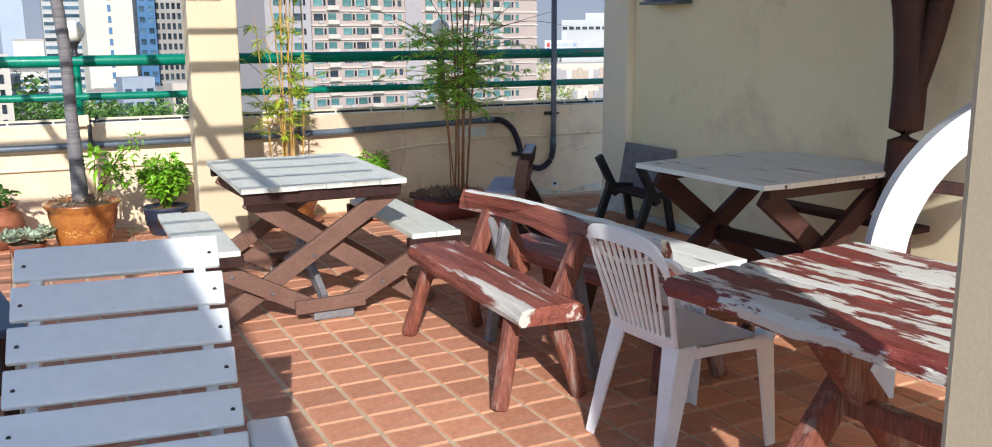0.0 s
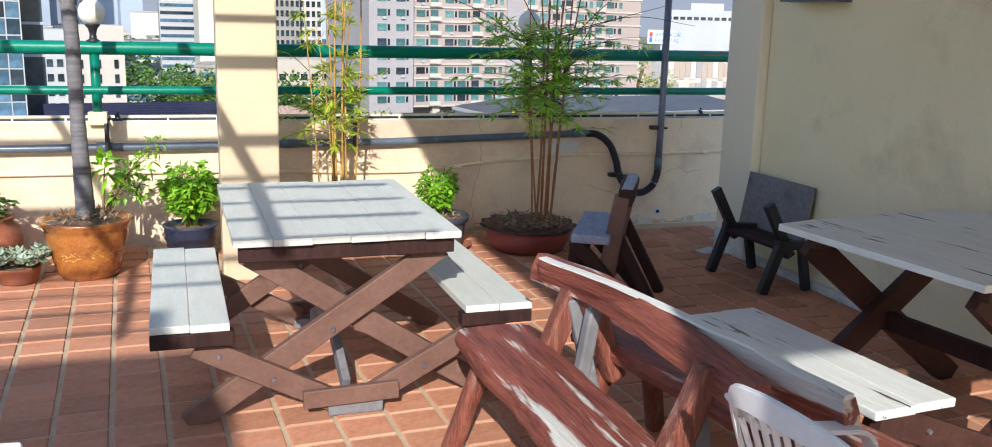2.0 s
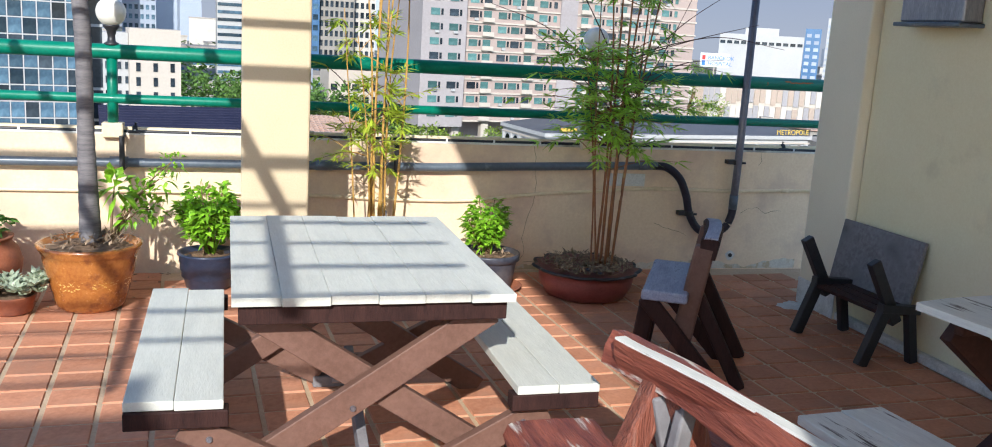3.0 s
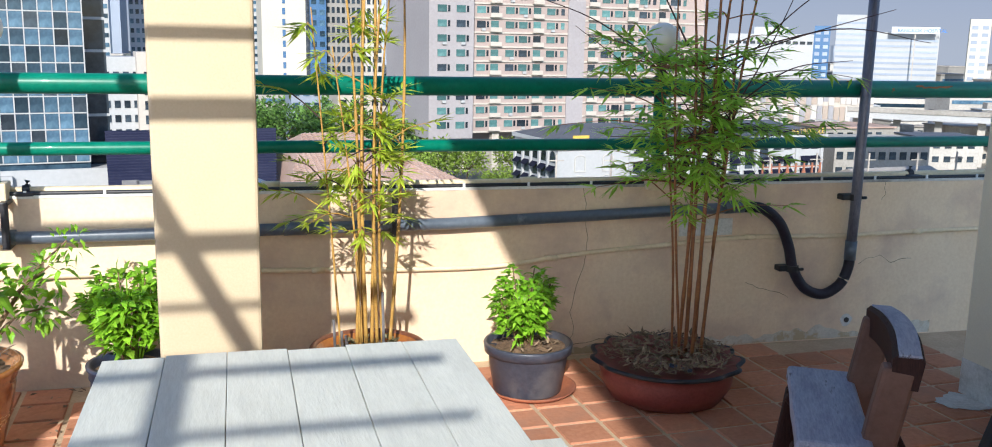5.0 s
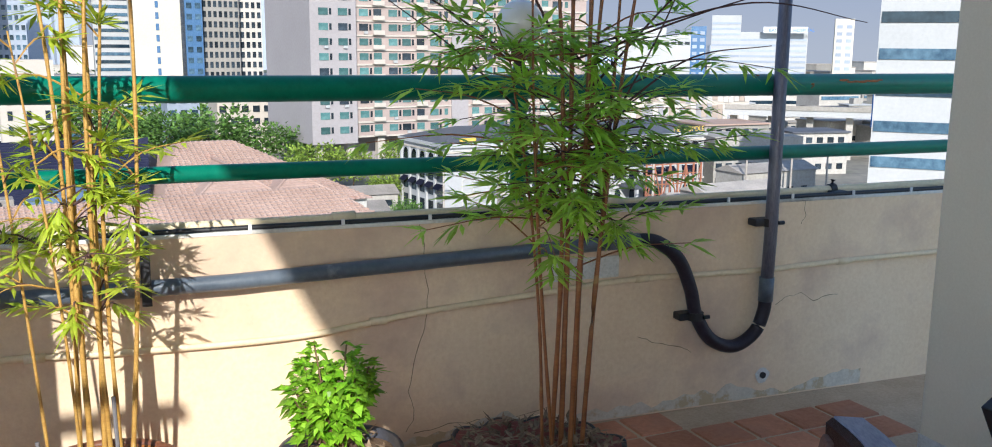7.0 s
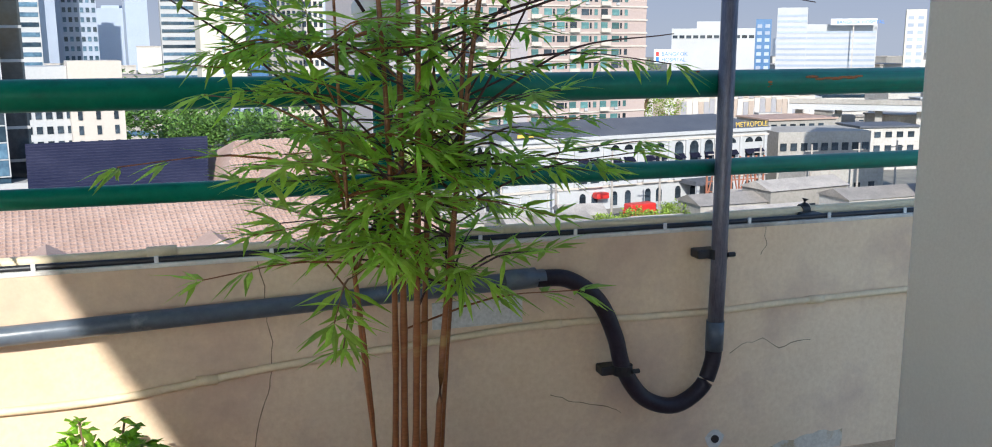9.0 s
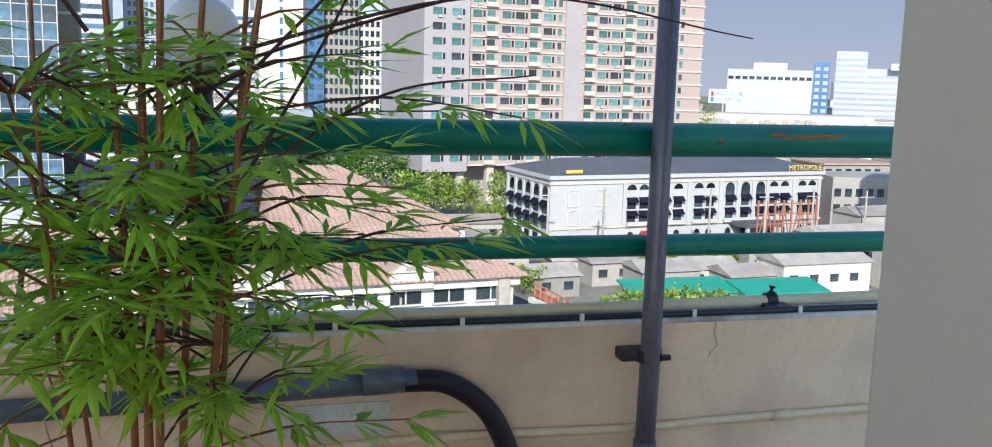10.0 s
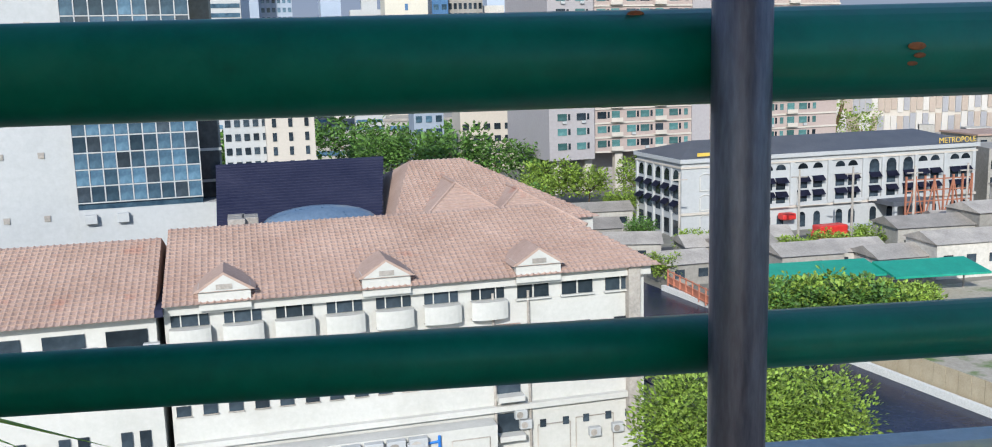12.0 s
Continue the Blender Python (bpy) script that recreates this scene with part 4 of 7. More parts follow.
def deck_chair():
    """The slatted reclining chair seen over its back."""
    t = thing("deck_chair", "white painted slatted wooden deck chair half in the sun", "chair", pose(1.044, 4.209, 0, 0, 0, -4.46))
    lean = Vector((0, 0.74, 0.67)).normalized()
    base = Vector((0, -0.48, 0.51))
    n = 6
    for i in range(n):
        z = base + lean * (-0.02 + i * 0.122)
        w = 0.57 - 0.010 * i
        part("back_slat", beam(z + Vector((-w / 2, -0.012, 0)), z + Vector((w / 2, -0.012, 0)), 0.104, 0.018, Vector((0, -lean.z, lean.y)), 0.005), M_WHITE_SLAT, t)
        for sx in (-1, 1):
            part("screw", tube([z + Vector((sx * (w / 2 - 0.025), -0.022, 0)), z + Vector((sx * (w / 2 - 0.025), -0.027, 0.0))], 0.006, 8), M_BLACK, t)
    for sx in (-1, 1):
        part("back_stile", beam(base + Vector((sx * 0.215, 0.016, -0.05)) - lean * 0.02, base + Vector((sx * 0.205, 0.016, 0)) + lean * 0.60, 0.05, 0.03, (1, 0, 0), 0.004), M_WHITE_SLAT, t)
        part("side_rail", beam((sx * 0.27, -1.3, 0.34), (sx * 0.27, 0.15, 0.10), 0.09, 0.03, (1, 0, 0), 0.005), M_WHITE_SLAT, t)
        part("leg", beam((sx * 0.30, -1.25, 0.0), (sx * 0.30, -1.25, 0.49), 0.07, 0.03, (1, 0, 0), 0.005), M_WHITE_SLAT, t)
        part("leg", beam((sx * 0.30, -0.30, 0.0), (sx * 0.30, -0.42, 0.49), 0.07, 0.03, (1, 0, 0), 0.005), M_WHITE_SLAT, t)
        part("armrest", beam((sx * 0.345, -1.35, 0.50), (sx * 0.345, -0.34, 0.50), 0.11, 0.022, (0, 0, 1), 0.01), M_WHITE_SLAT, t)
    part("arm_bridge", beam((-0.40, -0.44, 0.478), (0.40, -0.44, 0.478), 0.09, 0.02, (0, 0, 1), 0.008), M_WHITE_SLAT, t)
    for i in range(7):
        y = -0.62 - i * 0.1
        part("seat_slat", beam((-0.285, y, 0.345 - 0.006 * (7 - i)), (0.285, y, 0.345 - 0.006 * (7 - i)), 0.085, 0.018, (0, 0, 1), 0.005), M_WHITE_SLAT, t)
    return t


deck_chair()


def dark_chair(m):
    t = thing("lounge_chair", "dark blue wooden lounge chair in the shade", "chair", m)
    for sx in (-1, 1):
        part("armrest", beam((sx * 0.3, -0.4, 0.55), (sx * 0.3, 0.4, 0.58), 0.10, 0.03, (0, 0, 1), 0.008), M_NAVY, t)
        part("leg", beam((sx * 0.28, -0.35, 0.0), (sx * 0.28, -0.35, 0.54), 0.08, 0.04, (1, 0, 0), 0.006), M_DARK_WOOD, t)
        part("leg", beam((sx * 0.28, 0.32, 0.0), (sx * 0.28, 0.32, 0.56), 0.08, 0.04, (1, 0, 0), 0.006), M_DARK_WOOD, t)
    for i in range(5):
        part("seat_slat", beam((-0.28, -0.3 + 0.14 * i, 0.34), (0.28, -0.3 + 0.14 * i, 0.34), 0.12, 0.02, (0, 0, 1), 0.005), M_DARK_WOOD, t)
    return t


dark_chair(pose(0.332, 5.121, 0, 0, 0, 12.54))


def white_arch():
    t = thing("garden_arch", "white painted curved wooden arch with a dark timber behind", "arch", pose(3.979, 4.263, 0, 0, 0, -32.46))
    b = bmesh.new()
    rings = []
    for i in range(29):
        a = math.pi * (1.0 - i / 28 * 0.62)
        rr = 0.72
        cx, cz = 0.68, 0.55
        o = Vector((cx + (rr + 0.07) * math.cos(a), 0, cz + (rr + 0.07) * math.sin(a)))
        q = Vector((cx + (rr - 0.07) * math.cos(a), 0, cz + (rr - 0.07) * math.sin(a)))
        rings.append([b.verts.new(p + Vector((0, y, 0))) for p, y in ((o, -0.05), (o, 0.05), (q, 0.05), (q, -0.05))])
    foot = [b.verts.new((-0.11 + dx, y, 0.0)) for dx, y in ((0, -0.05), (0, 0.05), (0.14, 0.05), (0.14, -0.05))]
    for a, c in zip([foot] + rings, rings):
        for k in range(4):
            b.faces.new((a[k], a[(k + 1) % 4], c[(k + 1) % 4], c[k]))
    b.faces.new(foot)
    b.faces.new(rings[-1])
    bmesh.ops.recalc_face_normals(b, faces=b.faces)
    part("arch_board", b, M_WHITE_SLAT, t)
    part("cross_bar", beam((0.0, 0.05, 0.9), (0.75, 0.05, 0.8), 0.05, 0.05, (0, 1, 0)), M_DARK_WOOD, t, "dark cross bar")
    return t


white_arch()
timber = thing("timber_post", "dark brown curved tree-trunk post", "post", pose(4.885, 5.095, 0, 0, 0, -2.46))
line = bent([(-0.02, 0.0, 0.0), (-0.03, 0.0, 0.6), (-0.01, 0.0, 1.0), (0.02, 0.03, 1.35), (0.0, 0.08, 1.8), (-0.1, 0.2, 2.3), (-0.15, 0.28, 2.7)], 6)
part("trunk", tube(line, [0.082 + 0.03 * abs(noise.noise(p * 2.2)) + 0.035 * max(0, p.z - 1.5) for p in line], 14), M_UMBER, timber, smooth=True)
part("branch", tube(bent([(0.02, 0.0, 1.15), (0.06, -0.07, 1.5), (0.08, -0.12, 1.95), (0.07, -0.14, 2.7)], 6), [0.05 + 0.001 * k for k in range(19)], 12), M_UMBER, timber, smooth=True)


# ---- plants in pots ----
def soil(radius, z, parent, bumpy=0.012):
    b = bmesh.new()
    rings = []
    for i in range(7):
        r = radius * i / 6
        rings.append([b.verts.new((r * math.cos(t), r * math.sin(t), z + 0.02 * (1 - i / 6) + bumpy * noise.noise(Vector((r * 30 * math.cos(t), r * 30 * math.sin(t), z * 9))))) for t in [2 * math.pi * k / 24 for k in range(24)]])
    for a, c in zip(rings[1:], rings[2:]):
        for k in range(24):
            b.faces.new((a[k], a[(k + 1) % 24], c[(k + 1) % 24], c[k]))
    b.faces.new(rings[1])
    for v in rings[0]:
        b.verts.remove(v)
    return part("soil", b, M_SOIL, parent, "dry crumbly soil")


def litter(radius, z, parent, count, size=0.05, mat=None, name="leaf_litter"):
    rows = []
    for i in range(count):
        a, r = rnd(0, 6.283), radius * math.sqrt(rnd(0, 1))
        rows.append(((r * math.cos(a), r * math.sin(a), z + rnd(0.015, 0.045)), (rnd(-1, 1), rnd(-1, 1), rnd(-0.2, 0.8)), rnd(0.4, 1.4) * size, size * rnd(0.12, 0.4)))
    ob = leaves(name, rows, mat or M_LITTER, parent, "dry fallen leaves and chips", 0.1)
    ob["kind"] = "stuff"
    return ob


def flower_pot(m, label, profile, mat, inner, soil_z, sides=44, wave=None):
    t = thing("flower_pot", label, "pot", m)
    part("pot_body", lathe(profile, sides, wave), mat, t, smooth=True)
    soil(inner, soil_z, t)
    return t


def wavy(rows, n=22, dr=0.008, dz=0.004):
    return lambda i, a: (dr * math.sin(n * a), dz * math.cos(n * a)) if i in rows else (0, 0)


# glazed pot with the palm and a croton
big_pot = flower_pot(Matrix.Translation((0.944, 8.72, 0)) @ Matrix.Diagonal((0.98, 0.98, 1.0, 1)), "large glazed ochre pot with a yellow leaf relief", [(0.155, 0.0), (0.175, 0.02), (0.18, 0.035), (0.195, 0.09), (0.225, 0.2), (0.238, 0.27), (0.236, 0.295), (0.246, 0.3), (0.248, 0.312), (0.262, 0.33), (0.268, 0.345), (0.25, 0.35), (0.232, 0.33), (0.22, 0.32)], M_GLAZED, 0.232, 0.318, wave=wavy((8, 9)))
for a0 in (-110, -62, -14):
    b = bmesh.new()
    for k in range(60):
        u, v = rnd(-1, 1), rnd(-1, 1)
        if u * u + v * v > 1:
            continue
        a, z = radians(a0 + 20 * u + 4 * v), 0.18 + 0.055 * v
        r = 0.2165 + (z - 0.18) * 0.22
        p = Vector((r * math.cos(a), r * math.sin(a), z))
        w = Vector((-math.sin(a), math.cos(a), 0)) * rnd(0.004, 0.010)
        h = Vector((0, 0, rnd(0.003, 0.006)))
        tilt = rnd(-0.6, 0.6)
        h = h + w * tilt
        o = Vector((math.cos(a), math.sin(a), 0)) * 0.002
        b.faces.new([b.verts.new(p + o + s) for s in (-w, -h, w, h)])
    bmesh.ops.recalc_face_normals(b, faces=b.faces)
    part("relief", b, M_GOLD_GLAZE, big_pot, "yellow leaf relief on the glaze")
litter(0.2, 0.33, big_pot, 130, 0.06)


def palm(m):
    t = thing("palm_tree", "slender potted palm with a grey ringed trunk", "palm", m)
    pts = bent([(0, 0, 0.3), (-0.01, 0, 0.8), (-0.015, 0.0, 1.4), (-0.05, 0.01, 1.9), (-0.06, 0.02, 2.5)], 14)
    part("trunk", tube(pts, [0.056 - 0.016 * min(1, i / 18) + 0.0025 * (i % 2) for i in range(len(pts))], 16), M_TRUNK, t, smooth=True)
    for i in range(9):
        a, reach, rise = i * 2.4, rnd(0.7, 1.0), rnd(0.2, 0.7)
        way = Vector((math.cos(a), math.sin(a), 0))
        line = bent([(-0.06, 0.02, 2.48), Vector((-0.06, 0.02, 2.5 + rise)) + way * reach * 0.45, Vector((-0.06, 0.02, 2.45 + rise * 0.4)) + way * reach], 8)
        frond = part("frond", tube(line, [0.012 - 0.0006 * k for k in range(len(line))], 6), M_DEEP_LEAF, t, "arching green frond")
        rows = []
        for k, p in enumerate(line[3:]):
            for s in (-1, 1):
                side = way.cross(Vector((0, 0, 1))) * s
                rows.append((p, side + way * 0.5 - Vector((0, 0, 0.2)), 0.32, 0.022))
        leaves("leaflet", rows, M_DEEP_LEAF, frond)["kind"] = "stuff"
    return t


palm(pose(0.936, 8.81, 0.02, 0, 0, -2.46))


def leafy(name, label, m, stems, height, radius, count, size, wide, mat, flat=0.7, base_z=0.0):
    """A bush: thin stems and many leaves in clusters on the outside of the crown."""
    t = thing(name, label, "plant", m)
    tips = []
    for i in range(stems):
        a = i * 2.399 + rnd(-0.3, 0.3)
        r = radius * (0.35 + 0.65 * math.sqrt((i + 0.5) / stems))
        h = height * (1.0 - 0.45 * (r / radius) ** 2) * rnd(0.85, 1.05)
        tip = Vector((r * math.cos(a), r * math.sin(a), base_z + h))
        tips.append(tip)
        part("stem", tube(bent([(rnd(-0.03, 0.03), rnd(-0.03, 0.03), base_z - 0.02), tip * 0.5 + Vector((0, 0, base_z * 0.5)), tip], 3), [0.005] * 3 + [0.003] * 4, 5), M_STEM if i % 2 else mat, t)
    rows = []
    for k in range(count):
        tip = tips[k % len(tips)]
        f = 1 - rnd(0, 0.75) ** 1.5
        p = Vector((tip.x * (0.35 + 0.65 * f), tip.y * (0.35 + 0.65 * f), base_z + (tip.z - base_z) * f)) + Vector((rnd(-1, 1), rnd(-1, 1), rnd(-1, 1))) * 0.018
        out = Vector((p.x, p.y, 0)).normalized() * rnd(0.2, 1.0) + Vector((rnd(-0.8, 0.8), rnd(-0.8, 0.8), rnd(-0.3, 0.7)))
        rows.append((p, out, size * rnd(0.6, 1.25), size * wide * rnd(0.8, 1.2)))
    leaves("foliage", rows, mat, t, "", 0.25)["kind"] = "stuff"
    return t


def croton(m):
    t = thing("leafy_shrub", "spindly shrub with broad green leaves sharing the palm pot", "plant", m)
    rows = []
    for k, (tip, n, s) in enumerate((((0.02, 0.03, 0.30), 26, 0.13), ((0.15, 0.05, 0.26), 46, 0.07), ((0.24, 0.1, 0.33), 40, 0.055), ((0.20, 0.12, 0.16), 46, 0.065), ((0.3, 0.13, 0.42), 34, 0.05), ((0.1, 0.0, 0.16), 30, 0.06))):
        tip = Vector(tip)
        part("stem", tube(bent([(0, 0, 0), tip * 0.55 + Vector((0, 0, 0.05)), tip], 4), [0.008] * 4 + [0.004] * 5, 6), M_STEM, t)
        for i in range(n):
            p = tip + Vector((rnd(-1, 1), rnd(-1, 1), rnd(-1, 0.8))) * 0.055
            rows.append((p, p - tip + Vector((rnd(-0.04, 0.04), rnd(-0.04, 0.04), rnd(-0.02, 0.06))), s * rnd(0.6, 1.2), s * 0.42))
    leaves("foliage", rows, M_BUSH_LEAF, t, "", 0.3)["kind"] = "stuff"
    return t


croton(pose(1.03, 8.85, 0.32, 0, 0, -2.46))

# basil bush in a ribbed navy pot
navy_pot = flower_pot(Matrix.Translation((1.528, 9.073, 0)) @ Matrix.Diagonal((0.9, 0.9, 0.8, 1)), "dark navy ribbed plastic pot", [(0.13, 0.0), (0.14, 0.01), (0.155, 0.08), (0.168, 0.09), (0.166, 0.13), (0.176, 0.14), (0.174, 0.19), (0.182, 0.2), (0.18, 0.24), (0.192, 0.25), (0.192, 0.265), (0.172, 0.265), (0.168, 0.24)], M_NAVY, 0.17, 0.235)
leafy("basil_bush", "dense bright green leafy bush in the navy pot", pose(1.528, 9.073, 0.19, 0, 0, -2.46), 30, 0.46, 0.165, 900, 0.066, 0.52, M_BUSH_LEAF)

# small grey pot with a bright shrub, on a saucer
grey_pot = flower_pot(Matrix.Translation((3.17, 8.972, 0.012)) @ Matrix.Diagonal((1.15, 1.15, 1, 1)), "dark grey plastic pot holding a small bright shrub", [(0.125, 0.0), (0.13, 0.008), (0.152, 0.17), (0.154, 0.175), (0.166, 0.18), (0.17, 0.215), (0.166, 0.222), (0.156, 0.22), (0.15, 0.19)], M_GREY_POT, 0.152, 0.19)
litter(0.13, 0.19, grey_pot, 60, 0.04)
saucer = tagged(finish("saucer", lathe([(0.14, 0.0), (0.175, 0.004), (0.2, 0.025), (0.195, 0.027), (0.17, 0.012), (0.14, 0.010)], 36), M_CLAY, smooth=True), "shallow terracotta saucer under the grey pot", "saucer")
saucer.location = (3.191, 8.981, 0.002)
leafy("small_shrub", "small bright green shrub in the grey pot", pose(3.15, 8.973, 0.20, 0, 0, -2.46), 26, 0.40, 0.135, 900, 0.052, 0.5, M_BUSH_LEAF)

# brown bowl of the golden bamboo and wide red bowl of the second bamboo
bowl = flower_pot(Matrix.Translation((2.482, 9.032, 0.014)) @ Matrix.Diagonal((1, 1, 1.1, 1)), "shallow brown glazed bowl with succulents and golden bamboo", [(0.15, 0.0), (0.16, 0.015), (0.205, 0.13), (0.225, 0.165), (0.24, 0.185), (0.238, 0.196), (0.222, 0.192), (0.21, 0.17)], M_GLAZED, 0.215, 0.165)
part("rim", tube([(0.235 * math.cos(a), 0.235 * math.sin(a), 0.19) for a in [2 * math.pi * k / 48 for k in range(49)]], 0.014, 8), M_BROWN_POT, bowl, "dark brown rim", True)
bowl_saucer = tagged(finish("saucer", lathe([(0.17, 0.0), (0.22, 0.004), (0.255, 0.03), (0.25, 0.032), (0.21, 0.014), (0.17, 0.012)], 36), M_CLAY, smooth=True), "shallow terracotta saucer under the bamboo bowl", "saucer")
bowl_saucer.location = (2.482, 9.032, 0.002)
red_pot = flower_pot(Matrix.Translation((3.754, 8.817, 0)) @ Matrix.Diagonal((1.08, 1.08, 0.84, 1)), "wide dull red pot with a dark scalloped rim", [(0.20, 0.0), (0.225, 0.012), (0.262, 0.09), (0.268, 0.15), (0.262, 0.18), (0.274, 0.188), (0.292, 0.198), (0.30, 0.208), (0.285, 0.214), (0.262, 0.20)], M_RED_POT, 0.268, 0.185, wave=lambda i, a: (0.014 * math.sin(13 * a), 0.006 * math.sin(13 * a)) if i in (6, 7, 8) else (0, 0))
part("rim", tube([(0.292 * math.cos(t) + 0.012 * math.sin(13 * t) * math.cos(t), 0.292 * math.sin(t) + 0.012 * math.sin(13 * t) * math.sin(t), 0.206 + 0.006 * math.sin(13 * t)) for t in [2 * math.pi * k / 104 for k in range(105)]], 0.011, 8), M_BLACK, red_pot, "dark scalloped rim", True)
litter(0.26, 0.20, red_pot, 900, 0.05)
part("blue_scrap", box((0.09, 0.02, 0.012), (-0.03, -0.2, 0.235), Euler((0.2, 0.3, -0.4)), 0.003), M_NAVY, red_pot, "scrap of dark blue plastic")


def succulents(m, count, spread, size, mat=M_PALE_LEAF):
    t = thing("succulents", "small fleshy succulents crowding the pot", "plant", m)
    rows = []
    for i in range(count):
        a, r = rnd(0, 6.283), spread * math.sqrt(rnd(0, 1))
        c = Vector((r * math.cos(a), r * math.sin(a), rnd(0.0, 0.05)))
        for k in range(9):
            b = k * 0.7 + rnd(-0.2, 0.2)
            rows.append((c, (math.cos(b), math.sin(b), rnd(0.2, 1.0)), size * rnd(0.7, 1.2), size * 0.55))
    leaves("rosette_leaf", rows, mat, t, "", 0.0)["kind"] = "stuff"
    return t


succulents(pose(2.479, 8.952, 0.20, 0, 0, -2.46), 46, 0.17, 0.034, M_OLIVE)


def bamboo(m, label, culms, mat, leaf_mat, leaf_count, band, leaf_size, twig_count, spread, squeeze, shift, bare=()):
    """A potted bamboo: jointed culms that lean out, twigs and tufts of narrow leaves."""
    t = thing("bamboo", label, "bamboo", m)
    lines = []
    for (x0, y0, x1, y1, h, r) in culms:
        x0, x1 = x0 * squeeze + shift, x1 * squeeze + shift
        sway = Vector((rnd(-0.03, 0.03), rnd(-0.02, 0.02), 0))
        line = bent([(x0, y0, 0.0), Vector((x0 * 0.7 + x1 * 0.3, y0 * 0.7 + y1 * 0.3, h * 0.36)) + sway, Vector((x0 * 0.35 + x1 * 0.65, y0 * 0.35 + y1 * 0.65, h * 0.7)) + sway, (x1, y1, h)], 9)
        radii = [r * 0.86 * (1 - 0.55 * i / len(line)) * (1.22 if i % 4 == 0 else 1.0) for i in range(len(line))]
        part("culm", tube(line, radii, 8), mat, t, smooth=True)
        lines.append(line)
    rows = []
    twigs = leaf_count // 20
    for k in range(twigs):
        line = lines[k % len(lines)]
        z = band[0] + (band[1] - band[0]) * (0.5 + 0.5 * (rnd(-1, 1) + rnd(-1, 1)) / 2) if k % 4 else rnd(band[1], line[-1].z)
        p = min(line, key=lambda q: abs(q.z - z))
        a = rnd(0, 6.283)
        reach = spread * rnd(0.2, 1.0) * (1.0 if z < band[1] else 0.6)
        tip = p + Vector((math.cos(a) * reach, math.sin(a) * reach * 0.62, rnd(-0.02, 0.14) * reach / spread + rnd(-0.05, 0.07)))
        mid = (p + tip) / 2 + Vector((0, 0, 0.03))
        if k < twig_count:
            part("twig", tube(bent([p, mid, tip], 3), [0.0026] * 4 + [0.0014] * 3, 4), M_TWIG if k % 2 else mat, t)
        way = (tip - p).normalized()
        nodes = [(mid.lerp(tip, f), n) for f, n in ((1.0, 8), (0.55, 6), (0.1, 6))]
        for q, n in nodes:
            side = way.cross(Vector((0, 0, 1))).normalized()
            lean = rnd(-0.5, 0.25)
            for i in range(n):
                u = -1.3 + 2.6 * i / (n - 1) + rnd(-0.2, 0.2)
                d = way * math.cos(u) + side * math.sin(u) + Vector((0, 0, lean + rnd(-0.35, 0.3)))
                rows.append((q + way * rnd(-0.012, 0.012), d, leaf_size * rnd(0.6, 1.3), leaf_size * rnd(0.13, 0.19)))
    for i, (x0, z0, x1, z1, rise) in enumerate(bare):
        part("bare_twig", tube(bent([(x0, 0.0, z0), (x0 * 0.5 + x1 * 0.5, rnd(-0.05, 0.05), (z0 + z1) / 2 + rise), (x1, rnd(-0.08, 0.08), z1)], 8), [0.0042 - 0.00018 * j for j in range(17)], 5), M_TWIG, t, "long dark leafless twig")
    leaves("foliage", rows, leaf_mat, t, "", 0.10)["kind"] = "stuff"
    return t


random.seed(11)
gold = [(-0.13, -0.04, -0.26, -0.04, 1.45, 0.006), (-0.05, 0.0, -0.10, 0.0, 1.62, 0.009), (-0.02, 0.03, 0.0, 0.02, 1.8, 0.009), (0.0, -0.03, 0.02, 0.0, 1.75, 0.010), (0.03, 0.02, 0.06, 0.03, 1.85, 0.010), (0.06, 0.0, 0.10, -0.02, 1.7, 0.009), (0.09, 0.03, 0.14, 0.02, 1.6, 0.008), (-0.03, -0.05, -0.16, -0.05, 1.3, 0.006), (0.12, 0.0, 0.20, 0.03, 1.75, 0.009)]
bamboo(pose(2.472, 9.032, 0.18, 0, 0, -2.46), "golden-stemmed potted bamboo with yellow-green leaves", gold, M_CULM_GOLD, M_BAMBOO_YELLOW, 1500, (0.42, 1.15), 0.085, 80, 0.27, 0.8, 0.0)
random.seed(23)
red = [(-0.10, 0.0, -0.30, 0.0, 1.25, 0.007), (-0.04, 0.02, -0.10, 0.0, 1.75, 0.010), (0.0, 0.0, 0.02, 0.02, 1.9, 0.011), (0.03, -0.03, 0.10, -0.02, 1.85, 0.011), (0.08, 0.02, 0.26, 0.03, 1.9, 0.010), (0.10, -0.02, 0.42, 0.0, 1.75, 0.010), (-0.06, -0.03, -0.22, -0.04, 1.6, 0.007), (0.12, 0.01, 0.34, 0.06, 1.95, 0.008)]
bamboo(pose(3.805, 8.835, 0.16, 0, 0, -2.46), "tall reddish-stemmed potted bamboo with dense green leaves", red, M_CULM_RED, M_BAMBOO_LEAF, 3500, (0.60, 1.27), 0.094, 190, 0.54, 0.62, 0.045, bare=((0.05, 1.25, 0.95, 1.52, 0.02), (0.1, 1.15, 0.75, 1.72, 0.05), (0.15, 1.0, 0.55, 1.75, -0.03), (-0.05, 1.2, -0.75, 1.55, 0.06), (-0.05, 1.05, -0.5, 1.42, 0.03), (0.12, 1.3, 1.15, 1.38, 0.09), (-0.02, 1.35, -0.35, 1.85, 0.0), (0.2, 1.1, 0.7, 1.3, 0.06)))
dead = thing("dead_canes", "pale dead canes standing in the bamboo bowl", "plant", pose(2.34, 8.978, 0.18, 0, 0, -2.46))
